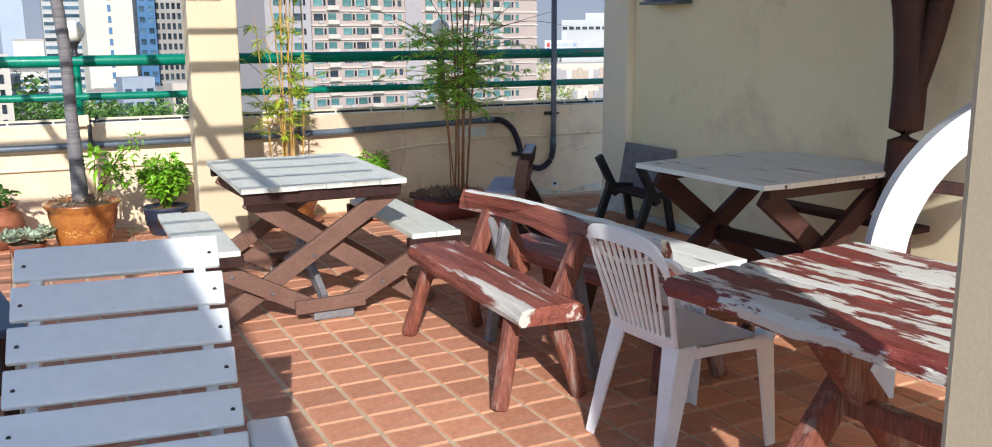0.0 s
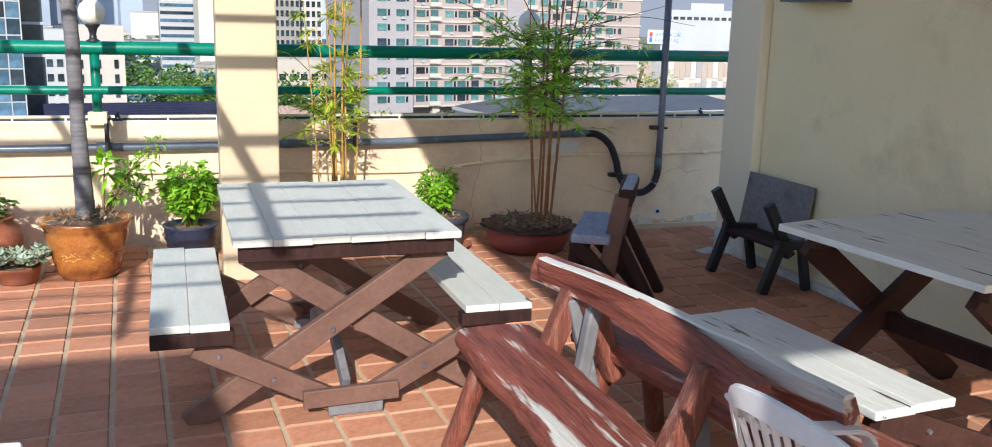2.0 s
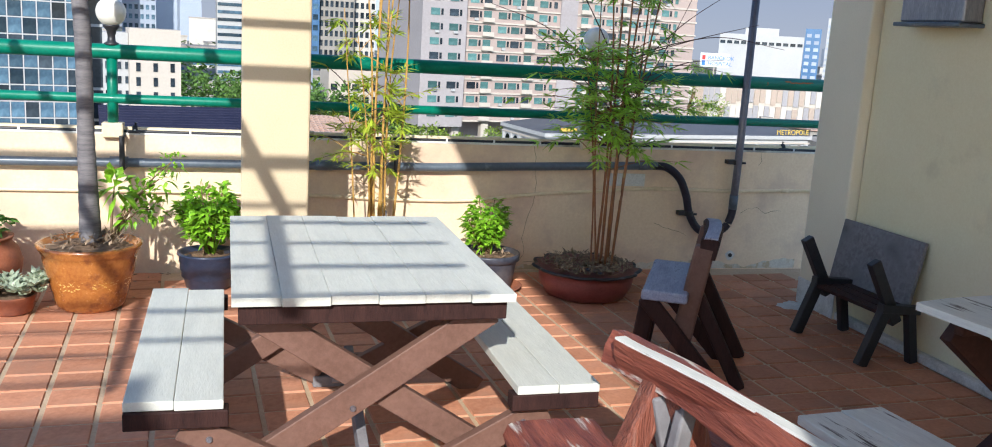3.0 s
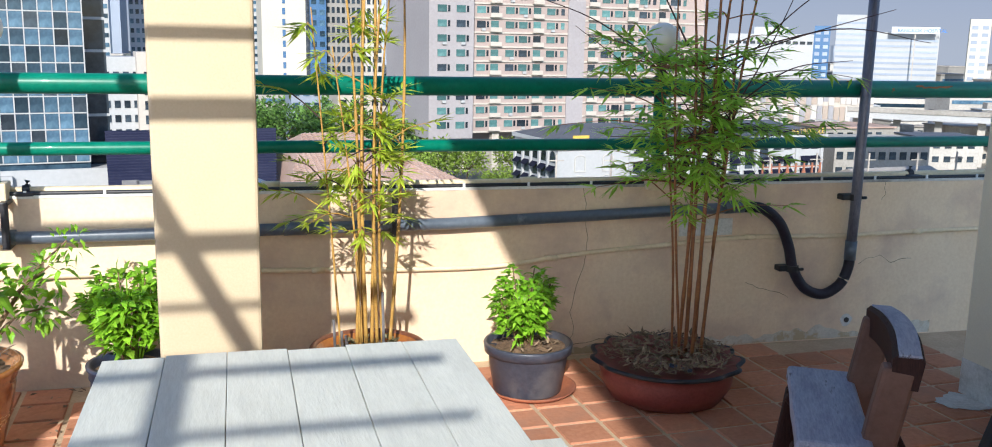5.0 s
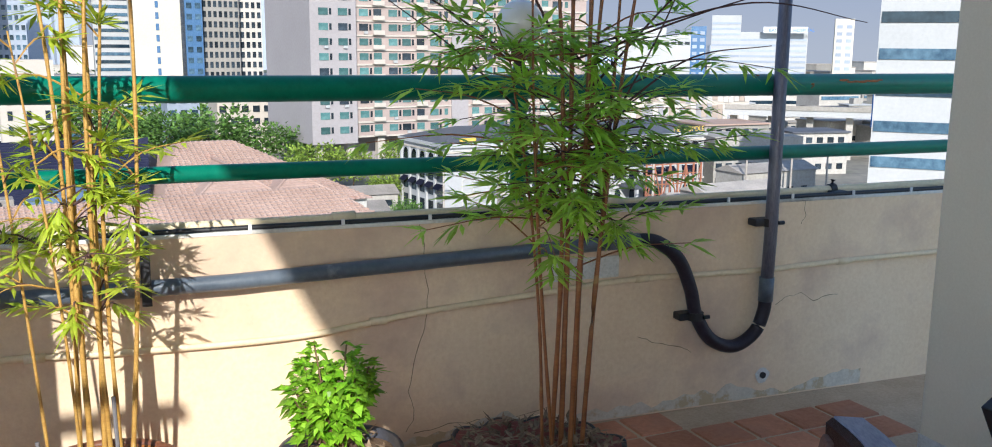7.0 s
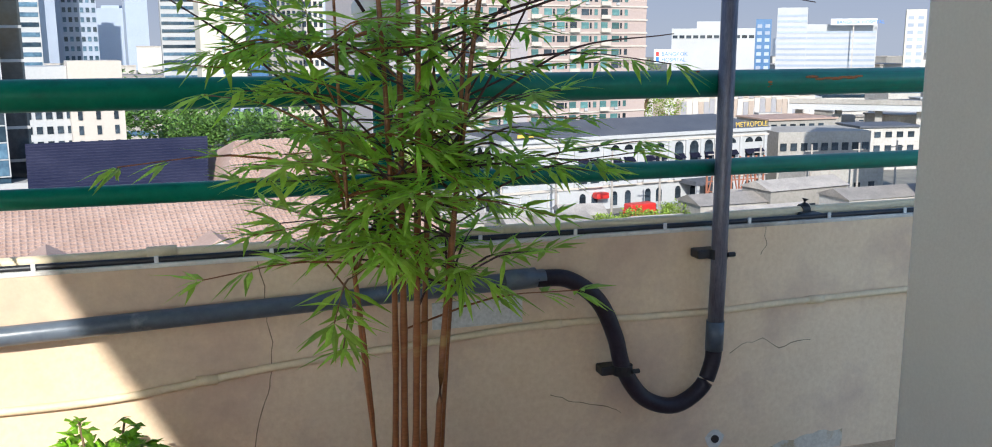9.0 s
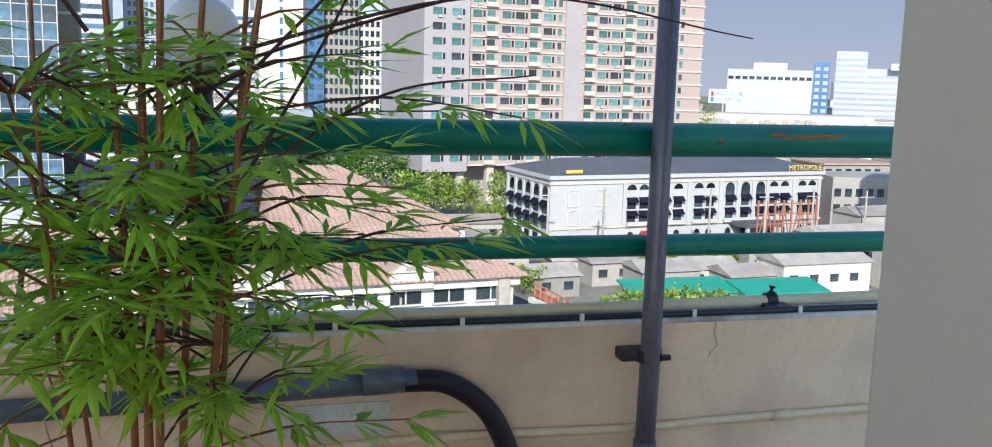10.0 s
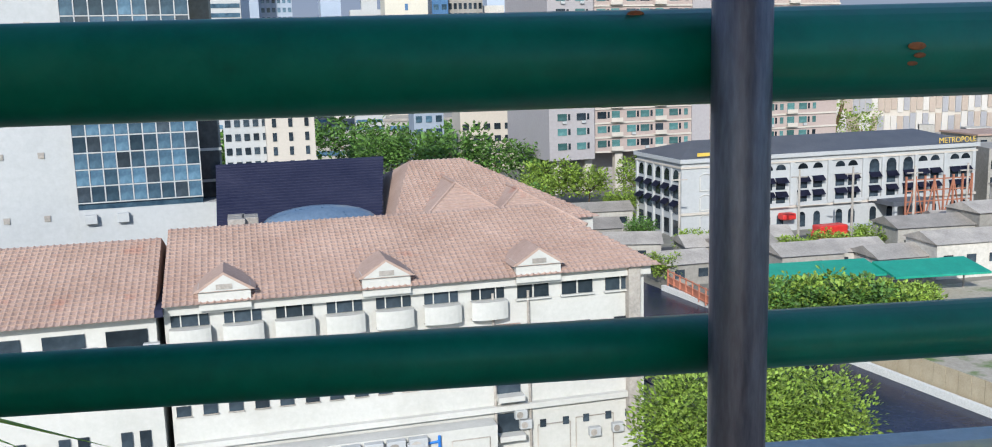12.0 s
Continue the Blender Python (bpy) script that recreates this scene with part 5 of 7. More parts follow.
for x, h in ((0.0, 0.19), (0.03, 0.14), (0.055, 0.12), (0.2, 0.30)):
    part("cane", tube([(x, 0, 0), (x + rnd(-0.015, 0.015), 0, h)], 0.006, 7), M_GREYED, dead)

# clay pots with succulents and a leafy plant at the far end of the row
clay = flower_pot(pose(0.34, 9.03, 0, 0, 0, -2.46), "round terracotta pot with a small leafy plant", [(0.13, 0.0), (0.15, 0.01), (0.20, 0.08), (0.215, 0.17), (0.195, 0.24), (0.16, 0.28), (0.17, 0.30), (0.175, 0.31), (0.15, 0.31), (0.14, 0.29)], M_CLAY, 0.145, 0.285)
leafy("potted_plant", "low dark green plant in the round clay pot", pose(0.34, 9.03, 0.29, 0, 0, -2.46), 12, 0.16, 0.16, 130, 0.08, 0.5, M_DEEP_LEAF)
clay2 = flower_pot(pose(0.575, 8.62, 0, 0, 0, -2.46), "small clay pot overflowing with pale succulents", [(0.08, 0.0), (0.1, 0.01), (0.12, 0.09), (0.125, 0.1), (0.115, 0.1), (0.11, 0.09)], M_CLAY, 0.11, 0.09)
succulents(pose(0.575, 8.615, 0.12, 0, 0, -2.46), 64, 0.175, 0.055)
clay3 = flower_pot(pose(-0.12, 8.9, 0, 0, 0, -2.46), "large terracotta pot with a leafy plant", [(0.14, 0.0), (0.16, 0.01), (0.21, 0.1), (0.22, 0.22), (0.235, 0.25), (0.235, 0.28), (0.21, 0.28), (0.2, 0.25)], M_CLAY, 0.205, 0.25)
leafy("potted_plant", "leafy green plant in the large clay pot", pose(-0.12, 8.9, 0.26, 0, 0, -2.46), 16, 0.3, 0.2, 240, 0.08, 0.5, M_DEEP_LEAF)
litter_floor = thing("floor_litter", "dry leaves swept along the foot of the pots", "leaves", pose(0.481, 9.038, 0.0, 0, 0, -2.46), kind="stuff")
rows = [((rnd(-1.2, 0.9), rnd(-0.35, 0.45), 0.006), (rnd(-1, 1), rnd(-1, 1), rnd(0, 0.2)), rnd(0.02, 0.06), rnd(0.01, 0.02)) for i in range(160)]
leaves("dead_leaf", rows, M_LITTER, litter_floor, "", 0.05)["kind"] = "stuff"


# ---- the city below ----
GROUND = -25.0
CITY = pose(4.7, 8.6, 0, 0, 0, -2.43) @ pose(-4.7, -8.6, 0)  # the street grid stands a little turned
M_CITY = material("city_ground", (0.10, 0.10, 0.09), (0.26, 0.24, 0.20), 0.9, 0.02, 0.3, 0.0, wear=(0.05, 0.09, 0.03), wear_at=0.55, wear_scale=0.012, wear_soft=0.05)
M_ROAD = material("asphalt", (0.045, 0.045, 0.05), (0.085, 0.085, 0.09), 0.85, 0.4, 8, 0.05)
M_WATER = material("dark_canal_water", (0.012, 0.016, 0.036), (0.03, 0.035, 0.062), 0.22, 0.4, 2.5, 0.6, shine=0.12)
M_HOTEL = material("white_render", (0.44, 0.425, 0.39), (0.52, 0.50, 0.465), 0.8, 0.15, 3, 0.03, wear=(0.42, 0.40, 0.36), wear_at=0.66, wear_scale=0.35, wear_soft=0.12)
M_ROOF_TILE = material("pinkish_clay_roof_tile", (0.31, 0.205, 0.16), (0.42, 0.295, 0.24), 0.75, 0.25, 4, 0.2, wear=(0.36, 0.17, 0.12), wear_at=0.68, wear_scale=0.4, wear_soft=0.08)
M_SLATE = material("dark_slate_roof", (0.012, 0.014, 0.036), (0.028, 0.029, 0.056), 0.65, 0.3, 4, 0.1, shine=0.2)
M_DOME = material("blue_grey_skylight", (0.07, 0.11, 0.17), (0.13, 0.18, 0.25), 0.3, 0.3, 3, 0.0)
M_GREY_SLATE = material("grey_slate_roof", (0.055, 0.06, 0.075), (0.10, 0.105, 0.12), 0.6, 0.3, 4, 0.1)
M_PINK = material("pinkish_tower_render", (0.34, 0.265, 0.235), (0.40, 0.315, 0.28), 0.8, 0.05, 2, 0.0)
M_GREY_RENDER = material("grey_tower_render", (0.30, 0.27, 0.27), (0.36, 0.33, 0.33), 0.8, 0.05, 2, 0.0)
M_CREAM_BAND = material("cream_tower_band", (0.45, 0.40, 0.34), (0.52, 0.46, 0.40), 0.8, 0.05, 2, 0.0)
M_BEIGE_TOWER = material("beige_tower", (0.50, 0.46, 0.38), (0.60, 0.55, 0.46), 0.8, 0.05, 2, 0.0)
M_BLUE_TOWER = material("blue_glass_tower", (0.05, 0.12, 0.24), (0.10, 0.19, 0.33), 0.2, 0.1, 2, 0.0)
M_WHITE_TOWER = material("white_concrete", (0.36, 0.36, 0.358), (0.43, 0.43, 0.428), 0.8, 0.1, 2, 0.0)
# distance haze is mixed into this pale blue base colour
M_FAR = material("far_pale_haze_tint", (0.27, 0.31, 0.38), (0.35, 0.39, 0.46), 0.9, 0.02, 1, 0.0, vary=0.15)
M_LOW = material("low_rise_render", (0.30, 0.275, 0.24), (0.46, 0.43, 0.39), 0.85, 0.1, 2, 0.0, vary=0.35)
M_TIN = material("tin_roof", (0.23, 0.205, 0.18), (0.40, 0.355, 0.31), 0.55, 0.4, 5, 0.1, vary=0.3)
M_GREEN_TIN = material("green_awning", (0.01, 0.22, 0.15), (0.03, 0.32, 0.22), 0.55, 0.5, 5, 0.1)
M_GLASS = material("dark_window_glass", (0.015, 0.022, 0.03), (0.045, 0.06, 0.075), 0.12, 0.4, 1, 0.0, vary=0.5, shine=0.35)
M_GLASS_BLUE = material("bluish_window_glass", (0.02, 0.045, 0.075), (0.08, 0.14, 0.19), 0.12, 0.3, 1, 0.0, vary=0.7, shine=0.35)
M_GLASS_GREEN = material("greenish_window_glass", (0.04, 0.11, 0.11), (0.11, 0.21, 0.205), 0.15, 0.3, 1, 0.0, vary=0.5, shine=0.4)
M_RED_PAINT = material("red_paint", (0.45, 0.02, 0.02), (0.58, 0.04, 0.03), 0.4, 2, 20, 0.0)
M_BLUE_PAINT = material("blue_billboard", (0.02, 0.12, 0.42), (0.03, 0.20, 0.55), 0.5, 0.3, 5, 0.0)
M_SIGN_WHITE = material("white_sign", (0.48, 0.49, 0.51), (0.54, 0.55, 0.56), 0.5, 1, 9, 0.0)
M_SIGN_GOLD = material("gold_letters", (0.55, 0.36, 0.05), (0.66, 0.46, 0.10), 0.45, 2, 9, 0.0)
M_RUST_STEEL = material("rusty_scaffold", (0.25, 0.09, 0.05), (0.36, 0.15, 0.09), 0.8, 1, 9, 0.0)

M_HAZE = bpy.data.materials.new("hazy_sky")
M_HAZE.use_nodes = True
hz = M_HAZE.node_tree
glow = node(hz, "ShaderNodeEmission", Strength=1.0)
tc = node(hz, "ShaderNodeTexCoord")
xyz = node(hz, "ShaderNodeSeparateXYZ")
up = node(hz, "ShaderNodeMapRange")
up.inputs["From Max"].default_value = 500.0
hz.links.new(tc.outputs["Object"], xyz.inputs[0])
hz.links.new(xyz.outputs[2], up.inputs[0])
hz.links.new(ramp(hz, up.outputs[0], [(0.0, (0.20, 0.22, 0.265)), (0.25, (0.16, 0.19, 0.26)), (1.0, (0.12, 0.165, 0.27))]), glow.inputs[0])
hz.links.new(glow.outputs[0], hz.nodes["Material Output"].inputs[0])
b = bmesh.new()
ring = [(b.verts.new((1600 * math.cos(a), 1600 * math.sin(a), GROUND)), b.verts.new((1600 * math.cos(a), 1600 * math.sin(a), 600))) for a in [radians(10 + 2.5 * k) for k in range(65)]]
for p, q in zip(ring, ring[1:]):
    b.faces.new((p[0], p[1], q[1], q[0]))
tagged(finish("backdrop", b, M_HAZE), "pale blue-grey hazy sky over the horizon", "sky", kind="structure")
ground = tagged(finish("ground", box((9000, 9000, 1.0), (0, 2000, GROUND - 0.5)), M_CITY), "built-up city ground stretching to the horizon", "ground", kind="structure")


def frame_at(x, y, turn, z=GROUND):
    return CITY @ pose(x, y, z, 0, 0, turn)


class Shared:
    """Small meshes that many window parts share."""
    kept = {}

    @classmethod
    def pane(cls, w, h, d, mat):
        key = ("pane", round(w, 2), round(h, 2), mat.name)
        if key not in cls.kept:
            b = box((w, d, h))
            me = bpy.data.meshes.new("window")
            b.to_mesh(me)
            b.free()
            me.materials.append(mat)
            cls.kept[key] = me
        return cls.kept[key]


def window(parent, x, y, z, w, h, mat, face="front", depth=0.12):
    me = Shared.pane(w, h, depth, mat)
    ob = new("window", me)
    ob.parent = parent
    ob.matrix_basis = pose(x, y, z, 0, 0, 0 if face == "front" else 90)
    return ob


def block(name, mat, parent, x0, x1, y0, y1, z0, z1, label=""):
    return part(name, box((x1 - x0, y1 - y0, z1 - z0), ((x0 + x1) / 2, (y0 + y1) / 2, (z0 + z1) / 2)), mat, parent, label)


def roof_prism(parent, x0, x1, y0, y1, z0, z1, mat, hip_l=0.0, hip_r=0.0, along="x", name="roof", tiles=0.0):
    """A pitched roof over a rectangle, its ridge along x; hips shorten the ridge."""
    b = bmesh.new()
    ym = (y0 + y1) / 2
    A, B, C, D = [b.verts.new(v) for v in ((x0, y0, z0), (x1, y0, z0), (x1, y1, z0), (x0, y1, z0))]
    R, S = b.verts.new((x0 + hip_l, ym, z1)), b.verts.new((x1 - hip_r, ym, z1))
    for f in ((A, B, S, R), (C, D, R, S), (B, C, S), (D, A, R), (D, C, B, A)):
        b.faces.new(f)
    bmesh.ops.recalc_face_normals(b, faces=b.faces)
    ob = part(name, b, mat, parent)
    if tiles:
        rows, n = [], int((x1 - x0) / tiles)
        bb = bmesh.new()
        slope = Vector((0, ym - y0, z1 - z0))
        up = Vector((0, -(z1 - z0), ym - y0)).normalized()
        for i in range(n):
            x = x0 + (i + 0.5) * tiles
            f = 1.0
            if hip_r and x > x1 - hip_r:
                f = (x1 - x) / hip_r
            if hip_l and x < x0 + hip_l:
                f = (x - x0) / hip_l
            p, q = Vector((x, y0, z0)), Vector((x, y0, z0)) + slope * f
            s = Vector((tiles * 0.3, 0, 0))
            vs = [bb.verts.new(v) for v in (p - s, p + up * 0.07, p + s, q + s, q + up * 0.07, q - s)]
            bb.faces.new((vs[0], vs[1], vs[4], vs[5]))
            bb.faces.new((vs[1], vs[2], vs[3], vs[4]))
        k = int(slope.length / 0.45)
        for i in range(1, k):
            t = i / k
            a, c = Vector((x0 + hip_l * t, y0, z0)) + slope * t, Vector((x1 - hip_r * t, y0, z0)) + slope * t
            vs = [bb.verts.new(v) for v in (a, c, c + up * 0.09, a + up * 0.09)]
            bb.faces.new(vs)
        rib = part("tile_ribs", bb, mat, ob)
        rib["kind"] = "stuff"
    return ob


def roof_across(parent, x, wide, y0, y1, z0, z1, hip, mat):
    """A hipped roof whose ridge runs along y, with a rib under each course of tiles."""
    b = bmesh.new()
    A, B, D, F = [b.verts.new(v) for v in ((x - wide, y0, z0), (x + wide, y0, z0), (x + wide, y1, z0), (x - wide, y1, z0))]
    P, Q = b.verts.new((x, y0 + hip, z1)), b.verts.new((x, y1, z1))
    for f in ((A, B, P), (B, D, Q, P), (F, A, P, Q), (D, F, Q), (F, D, B, A)):
        b.faces.new(f)
    bmesh.ops.recalc_face_normals(b, faces=b.faces)
    ob = part("roof", b, mat, parent)
    part("ridge_cap", tube([(x, y0 + hip, z1), (x, y1, z1)], 0.16, 8), mat, ob)
    for s in (-1, 1):
        part("hip_cap", tube([(x + s * wide, y0, z0), (x, y0 + hip, z1)], 0.14, 8), mat, ob)
    bb = bmesh.new()
    for k in range(1, 16):
        f = k / 16
        w = wide * (1 - f)
        box((2 * w, 0.06, 0.12), (x, y0 + hip * f, z0 + (z1 - z0) * f), bm=bb)
    part("tile_ribs", bb, mat, ob)["kind"] = "stuff"
    return ob


def hotel():
    """The long white building with a clay tile roof, dormers and bow balconies."""
    t = thing("hotel_building", "long white building with a pinkish clay tile roof and bow balconies", "building", frame_at(18.3, 67.8, 11.0))
    E = 13.35
    block("wall", M_HOTEL, t, -29.6, 0, 0.7, 18, 0, E)
    roof_prism(t, -29.6, 0.9, -0.25, 18.5, E - 0.1, E + 2.85, M_ROOF_TILE, 0.0, 5.0, tiles=0.38)
    block("parapet_band", M_HOTEL, t, -29.6, 0.3, 0.25, 0.7, E - 0.75, E - 0.15)
    for i in range(10):
        x = -28.2 + 2.95 * i
        bow = i < 7
        for f in (0, 1):
            z = E - (1.0 if bow else 1.05) - 3.05 * f
            if bow:
                window(t, x, 0.66, z, 2.1, 1.05, M_GLASS)
                for dx in (-0.5, 0.5):
                    part("window_frame", box((0.07, 0.1, 1.1), (x + dx, 0.58, z)), M_HOTEL, t)
                b = bmesh.new()
                lo, hi = [], []
                for k in range(9):
                    u = -1.15 + 2.3 * k / 8
                    y = 0.30 - 0.45 * (1 - (u / 1.3) ** 2) ** 0.5
                    lo.append(b.verts.new((x + u, y, z - 1.7)))
                    hi.append(b.verts.new((x + u, y, z - 0.58)))
                for a, c, d, e in zip(lo, lo[1:], hi[1:], hi):
                    b.faces.new((a, c, d, e))
                b.faces.new(hi + [b.verts.new((x + 1.15, 0.7, z - 0.58)), b.verts.new((x - 1.15, 0.7, z - 0.58))])
                b.faces.new(lo + [b.verts.new((x + 1.15, 0.7, z - 1.7)), b.verts.new((x - 1.15, 0.7, z - 1.7))])
                bmesh.ops.recalc_face_normals(b, faces=b.faces)
                part("balcony", b, M_HOTEL, t)
            elif f == 0:
                for dx in (-0.55, 0.55):
                    window(t, x + dx, 0.66, z, 0.95, 1.25, M_GLASS)
                part("sill", box((2.3, 0.3, 0.1), (x, 0.6, z - 0.7)), M_HOTEL, t)
            else:
                window(t, x + 0.2, 0.66, z, 1.3, 1.2, M_GLASS)
                part("sill", box((1.6, 0.3, 0.1), (x + 0.2, 0.6, z - 0.68)), M_HOTEL, t)
        for dx in (-0.75, 0.75):
            window(t, x + dx, 0.66, E - 6.6, 0.8, 0.6, M_GLASS)
            part("window_frame", box((0.92, 0.12, 0.06), (x + dx, 0.62, E - 6.94)), M_TIN, t)
        for dx in (-0.9, 0.5):
            window(t, x + dx, 0.66, E - 10.1, 0.4, 0.5, M_GLASS)
        if i in (1, 4, 7):
            x += {1: -0.9, 4: -0.45, 7: 0.2}[i]
            d = part("dormer", box((2.9, 1.6, 1.3), (x, 0.75, E + 0.1)), M_HOTEL, t)
            b = bmesh.new()
            for y in (-0.2, 2.9):
                for v in ((-1.75, y, E + 0.55), (1.75, y, E + 0.55), (0, y, E + 1.65)):
                    b.verts.new((x + v[0], v[1], v[2]))
            b.verts.ensure_lookup_table()
            v = b.verts
            for f in ((0, 1, 2), (3, 5, 4), (0, 2, 5, 3), (1, 4, 5, 2), (0, 3, 4, 1)):
                b.faces.new([v[k] for k in f])
            bmesh.ops.recalc_face_normals(b, faces=b.faces)
            part("dormer_roof", b, M_ROOF_TILE, d)
            b = bmesh.new()
            b.faces.new([b.verts.new((x + px, -0.21, E + pz)) for px, pz in ((-1.4, 0.58), (1.4, 0.58), (0, 1.5))])
            part("gable", b, M_HOTEL, d)
            part("vent", box((0.9, 0.06, 0.3), (x, -0.22, E + 0.82)), M_TIN, d)
    part("porch", box((1.6, 1.0, 0.18), (-9.3, 0.0, E - 3.3), Euler((0, 0.0, 0))), M_ROOF_TILE, t)
    for z in (E - 4.6, E - 7.2, E - 9.8):
        window(t, -9.3, 0.62, z, 1.5, 1.3, M_GLASS)
        part("porch_rail", box((1.7, 0.9, 0.35), (-9.3, 0.25, z - 0.75)), M_HOTEL, t)
    part("ledge", box((29.0, 0.5, 0.35), (-15.0, 0.5, E - 8.7)), M_HOTEL, t)
    for k in range(4):
        ac = part("air_conditioner", box((1.15, 0.5, 1.0), (-19.6 + 1.35 * k, -1.2, E - 9.75), bevel=0.05), M_WHITE_TOWER, t)
        part("fan_grille", tube([(-19.75 + 1.35 * k, -1.46, E - 9.75), (-19.75 + 1.35 * k, -1.49, E - 9.75)], 0.36, 18), M_TIN, ac)
    for x, z in ((-23.0, E - 9.7), (-22.6, E - 10.6), (-8.6, E - 9.2), (-8.3, E - 9.9), (-3.6, E - 11.0), (-2.0, E - 10.9)):
        y = -1.1 if x < -10.5 else 0.4
        ac = part("air_conditioner", box((0.8, 0.4, 0.6), (x, y, z), bevel=0.04), M_WHITE_TOWER, t)
        part("fan_grille", tube([(x - 0.12, y - 0.21, z), (x - 0.12, y - 0.23, z)], 0.22, 14), M_TIN, ac)
    part("water_pipe", tube([(-14.2, -1.0, E - 9.4), (-14.2, -1.0, 0.2)], 0.1, 8), M_BLUE_PAINT, t, "blue water pipe")
    part("water_pipe", tube([(-16.5, -1.0, E - 9.9), (-14.2, -1.0, E - 9.75)], 0.08, 8), M_BLUE_PAINT, t, "blue water pipe")
    part("water_pipe", tube([(-23.4, -1.0, E - 10.1), (-20.5, -1.0, E - 10.4), (-20.5, -1.0, 0.2)], 0.08, 8), M_BLUE_PAINT, t, "blue water pipe")
    for x0, x1, z0, z1 in ((-7.4, -5.2, E - 12.6, E - 10.2), (-4.8, -2.2, E - 12.6, E - 10.0), (-13.4, -11.0, E - 11.6, E - 9.9)):
        y = 0.66 if x0 > -10.5 else -0.93
        for zz in (z0, z1):
            part("panel_line", box((x1 - x0, 0.05, 0.06), ((x0 + x1) / 2, y, zz)), M_TIN, t)
        for xx in (x0, x1):
            part("panel_line", box((0.06, 0.05, z1 - z0), (xx, y, (z0 + z1) / 2)), M_TIN, t)
    for x in (-10.2, -7.9):
        part("downpipe", tube([(x, 0.55, 0), (x, 0.55, E - 1.2)], 0.09, 8), M_TIN, t, "grey rainwater pipe")
    part("duct", box((0.8, 0.6, 11), (-0.9, 0.35, E - 5.6)), M_TIN, t, "grey metal duct")
    # lower wing beyond the dark valley gutter
    block("wall", M_HOTEL, t, -70, -30.0, 0.2, 18, 0, E - 0.5)
    roof_prism(t, -70, -30.0, -0.6, 17.4, E - 0.55, E + 2.45, M_ROOF_TILE, 9.0, 0.0, tiles=0.38)
    block("gutter", M_SLATE, t, -30.0, -29.55, -0.4, 18, E - 0.6, E - 0.2)
    for i in range(11):
        x = -31.6 - 3.3 * i
        window(t, x, 0.15, E - 1.9, 2.2, 1.2, M_GLASS)
        part("balcony", box((2.5, 0.8, 1.0), (x, -0.2, E - 3.4), bevel=0.15), M_HOTEL, t)
        for z in (E - 5, E - 7.8):
            window(t, x - 0.5, 0.15, z, 0.6, 1.0, M_GLASS)
            window(t, x + 0.5, 0.15, z, 0.6, 1.0, M_GLASS)
        ac = part("air_conditioner", box((0.9, 0.4, 0.6), (x + 1.3, -0.05, E - 2.4), bevel=0.03), M_WHITE_TOWER, t)
    # low annexe with rows of air conditioners
    block("annexe", M_HOTEL, t, -32, -10.5, -0.9, 0.4, 0, E - 9.2)
    for i in range(6):
        part("air_conditioner", box((1.0, 0.5, 0.9), (-22 + 1.25 * i, -1.25, E - 10.0), bevel=0.04), M_WHITE_TOWER, t)
    # roofs behind
    roof_prism(t, -13.5, 4.5, 20.0, 46, E - 0.2, E + 4.1, M_ROOF_TILE, 4, 9, tiles=0.5)
    block("wall", M_HOTEL, t, -13, 4, 20.5, 45, 0, E - 0.15)
    for x, wide, z1, y0 in ((-7.2, 5.2, E + 2.9, 18.8), (-1.8, 4.6, E + 2.1, 18.7)):
        roof_across(t, x, wide, y0, 36.0, E - 0.6, z1, wide, M_ROOF_TILE)
    b = bmesh.new()
    b.faces.new([b.verts.new(v) for v in ((-27, 22, E - 0.4), (-14, 22, E - 0.4), (-11.8, 34, E + 4.55), (-27, 34, E + 4.55))])
    b.faces.new([b.verts.new(v) for v in ((-27, 46, E - 0.4), (-27, 34, E + 4.55), (-11.8, 34, E + 4.55), (-12, 46, E - 0.4))])
    part("slate_roof", b, M_SLATE, t, "dark slate roof slope")
    bb = bmesh.new()
    for k in range(1, 26):
        f = k / 26
        box((13.2 + 2.0 * f, 0.05, 0.10), (-20.4 + 1.0 * f, 22 + 12 * f, E - 0.38 + 4.95 * f), bm=bb)
    part("slate_course", bb, M_SLATE, t)["kind"] = "stuff"
    block("wall", M_HOTEL, t, -27, -13, 22.2, 45.8, 0, E - 0.45)
    block("flat_roof", M_TIN, t, -26, -13.4, 18.8, 22, 0, E + 0.7)
    block("parapet_wall", M_HOTEL, t, -22, -13.4, 18.6, 18.8, 0, E + 1.3)
    b = bmesh.new()
    bmesh.ops.create_uvsphere(b, u_segments=28, v_segments=12, radius=1.0)
    bmesh.ops.scale(b, vec=(4.6, 2.4, 1.5), verts=b.verts)
    bmesh.ops.translate(b, vec=(-19.0, 20.6, E + 0.7), verts=b.verts)
    part("skylight", b, M_DOME, t, "low blue-grey skylight dome", True)
    for k in range(5):
        part("air_conditioner", box((1.3, 0.9, 1.1), (-25.4 + 1.0 * (k % 2), 19.4 + 0.5 * k, E + 1.2), bevel=0.05), M_TIN, t)
    return t


hotel()


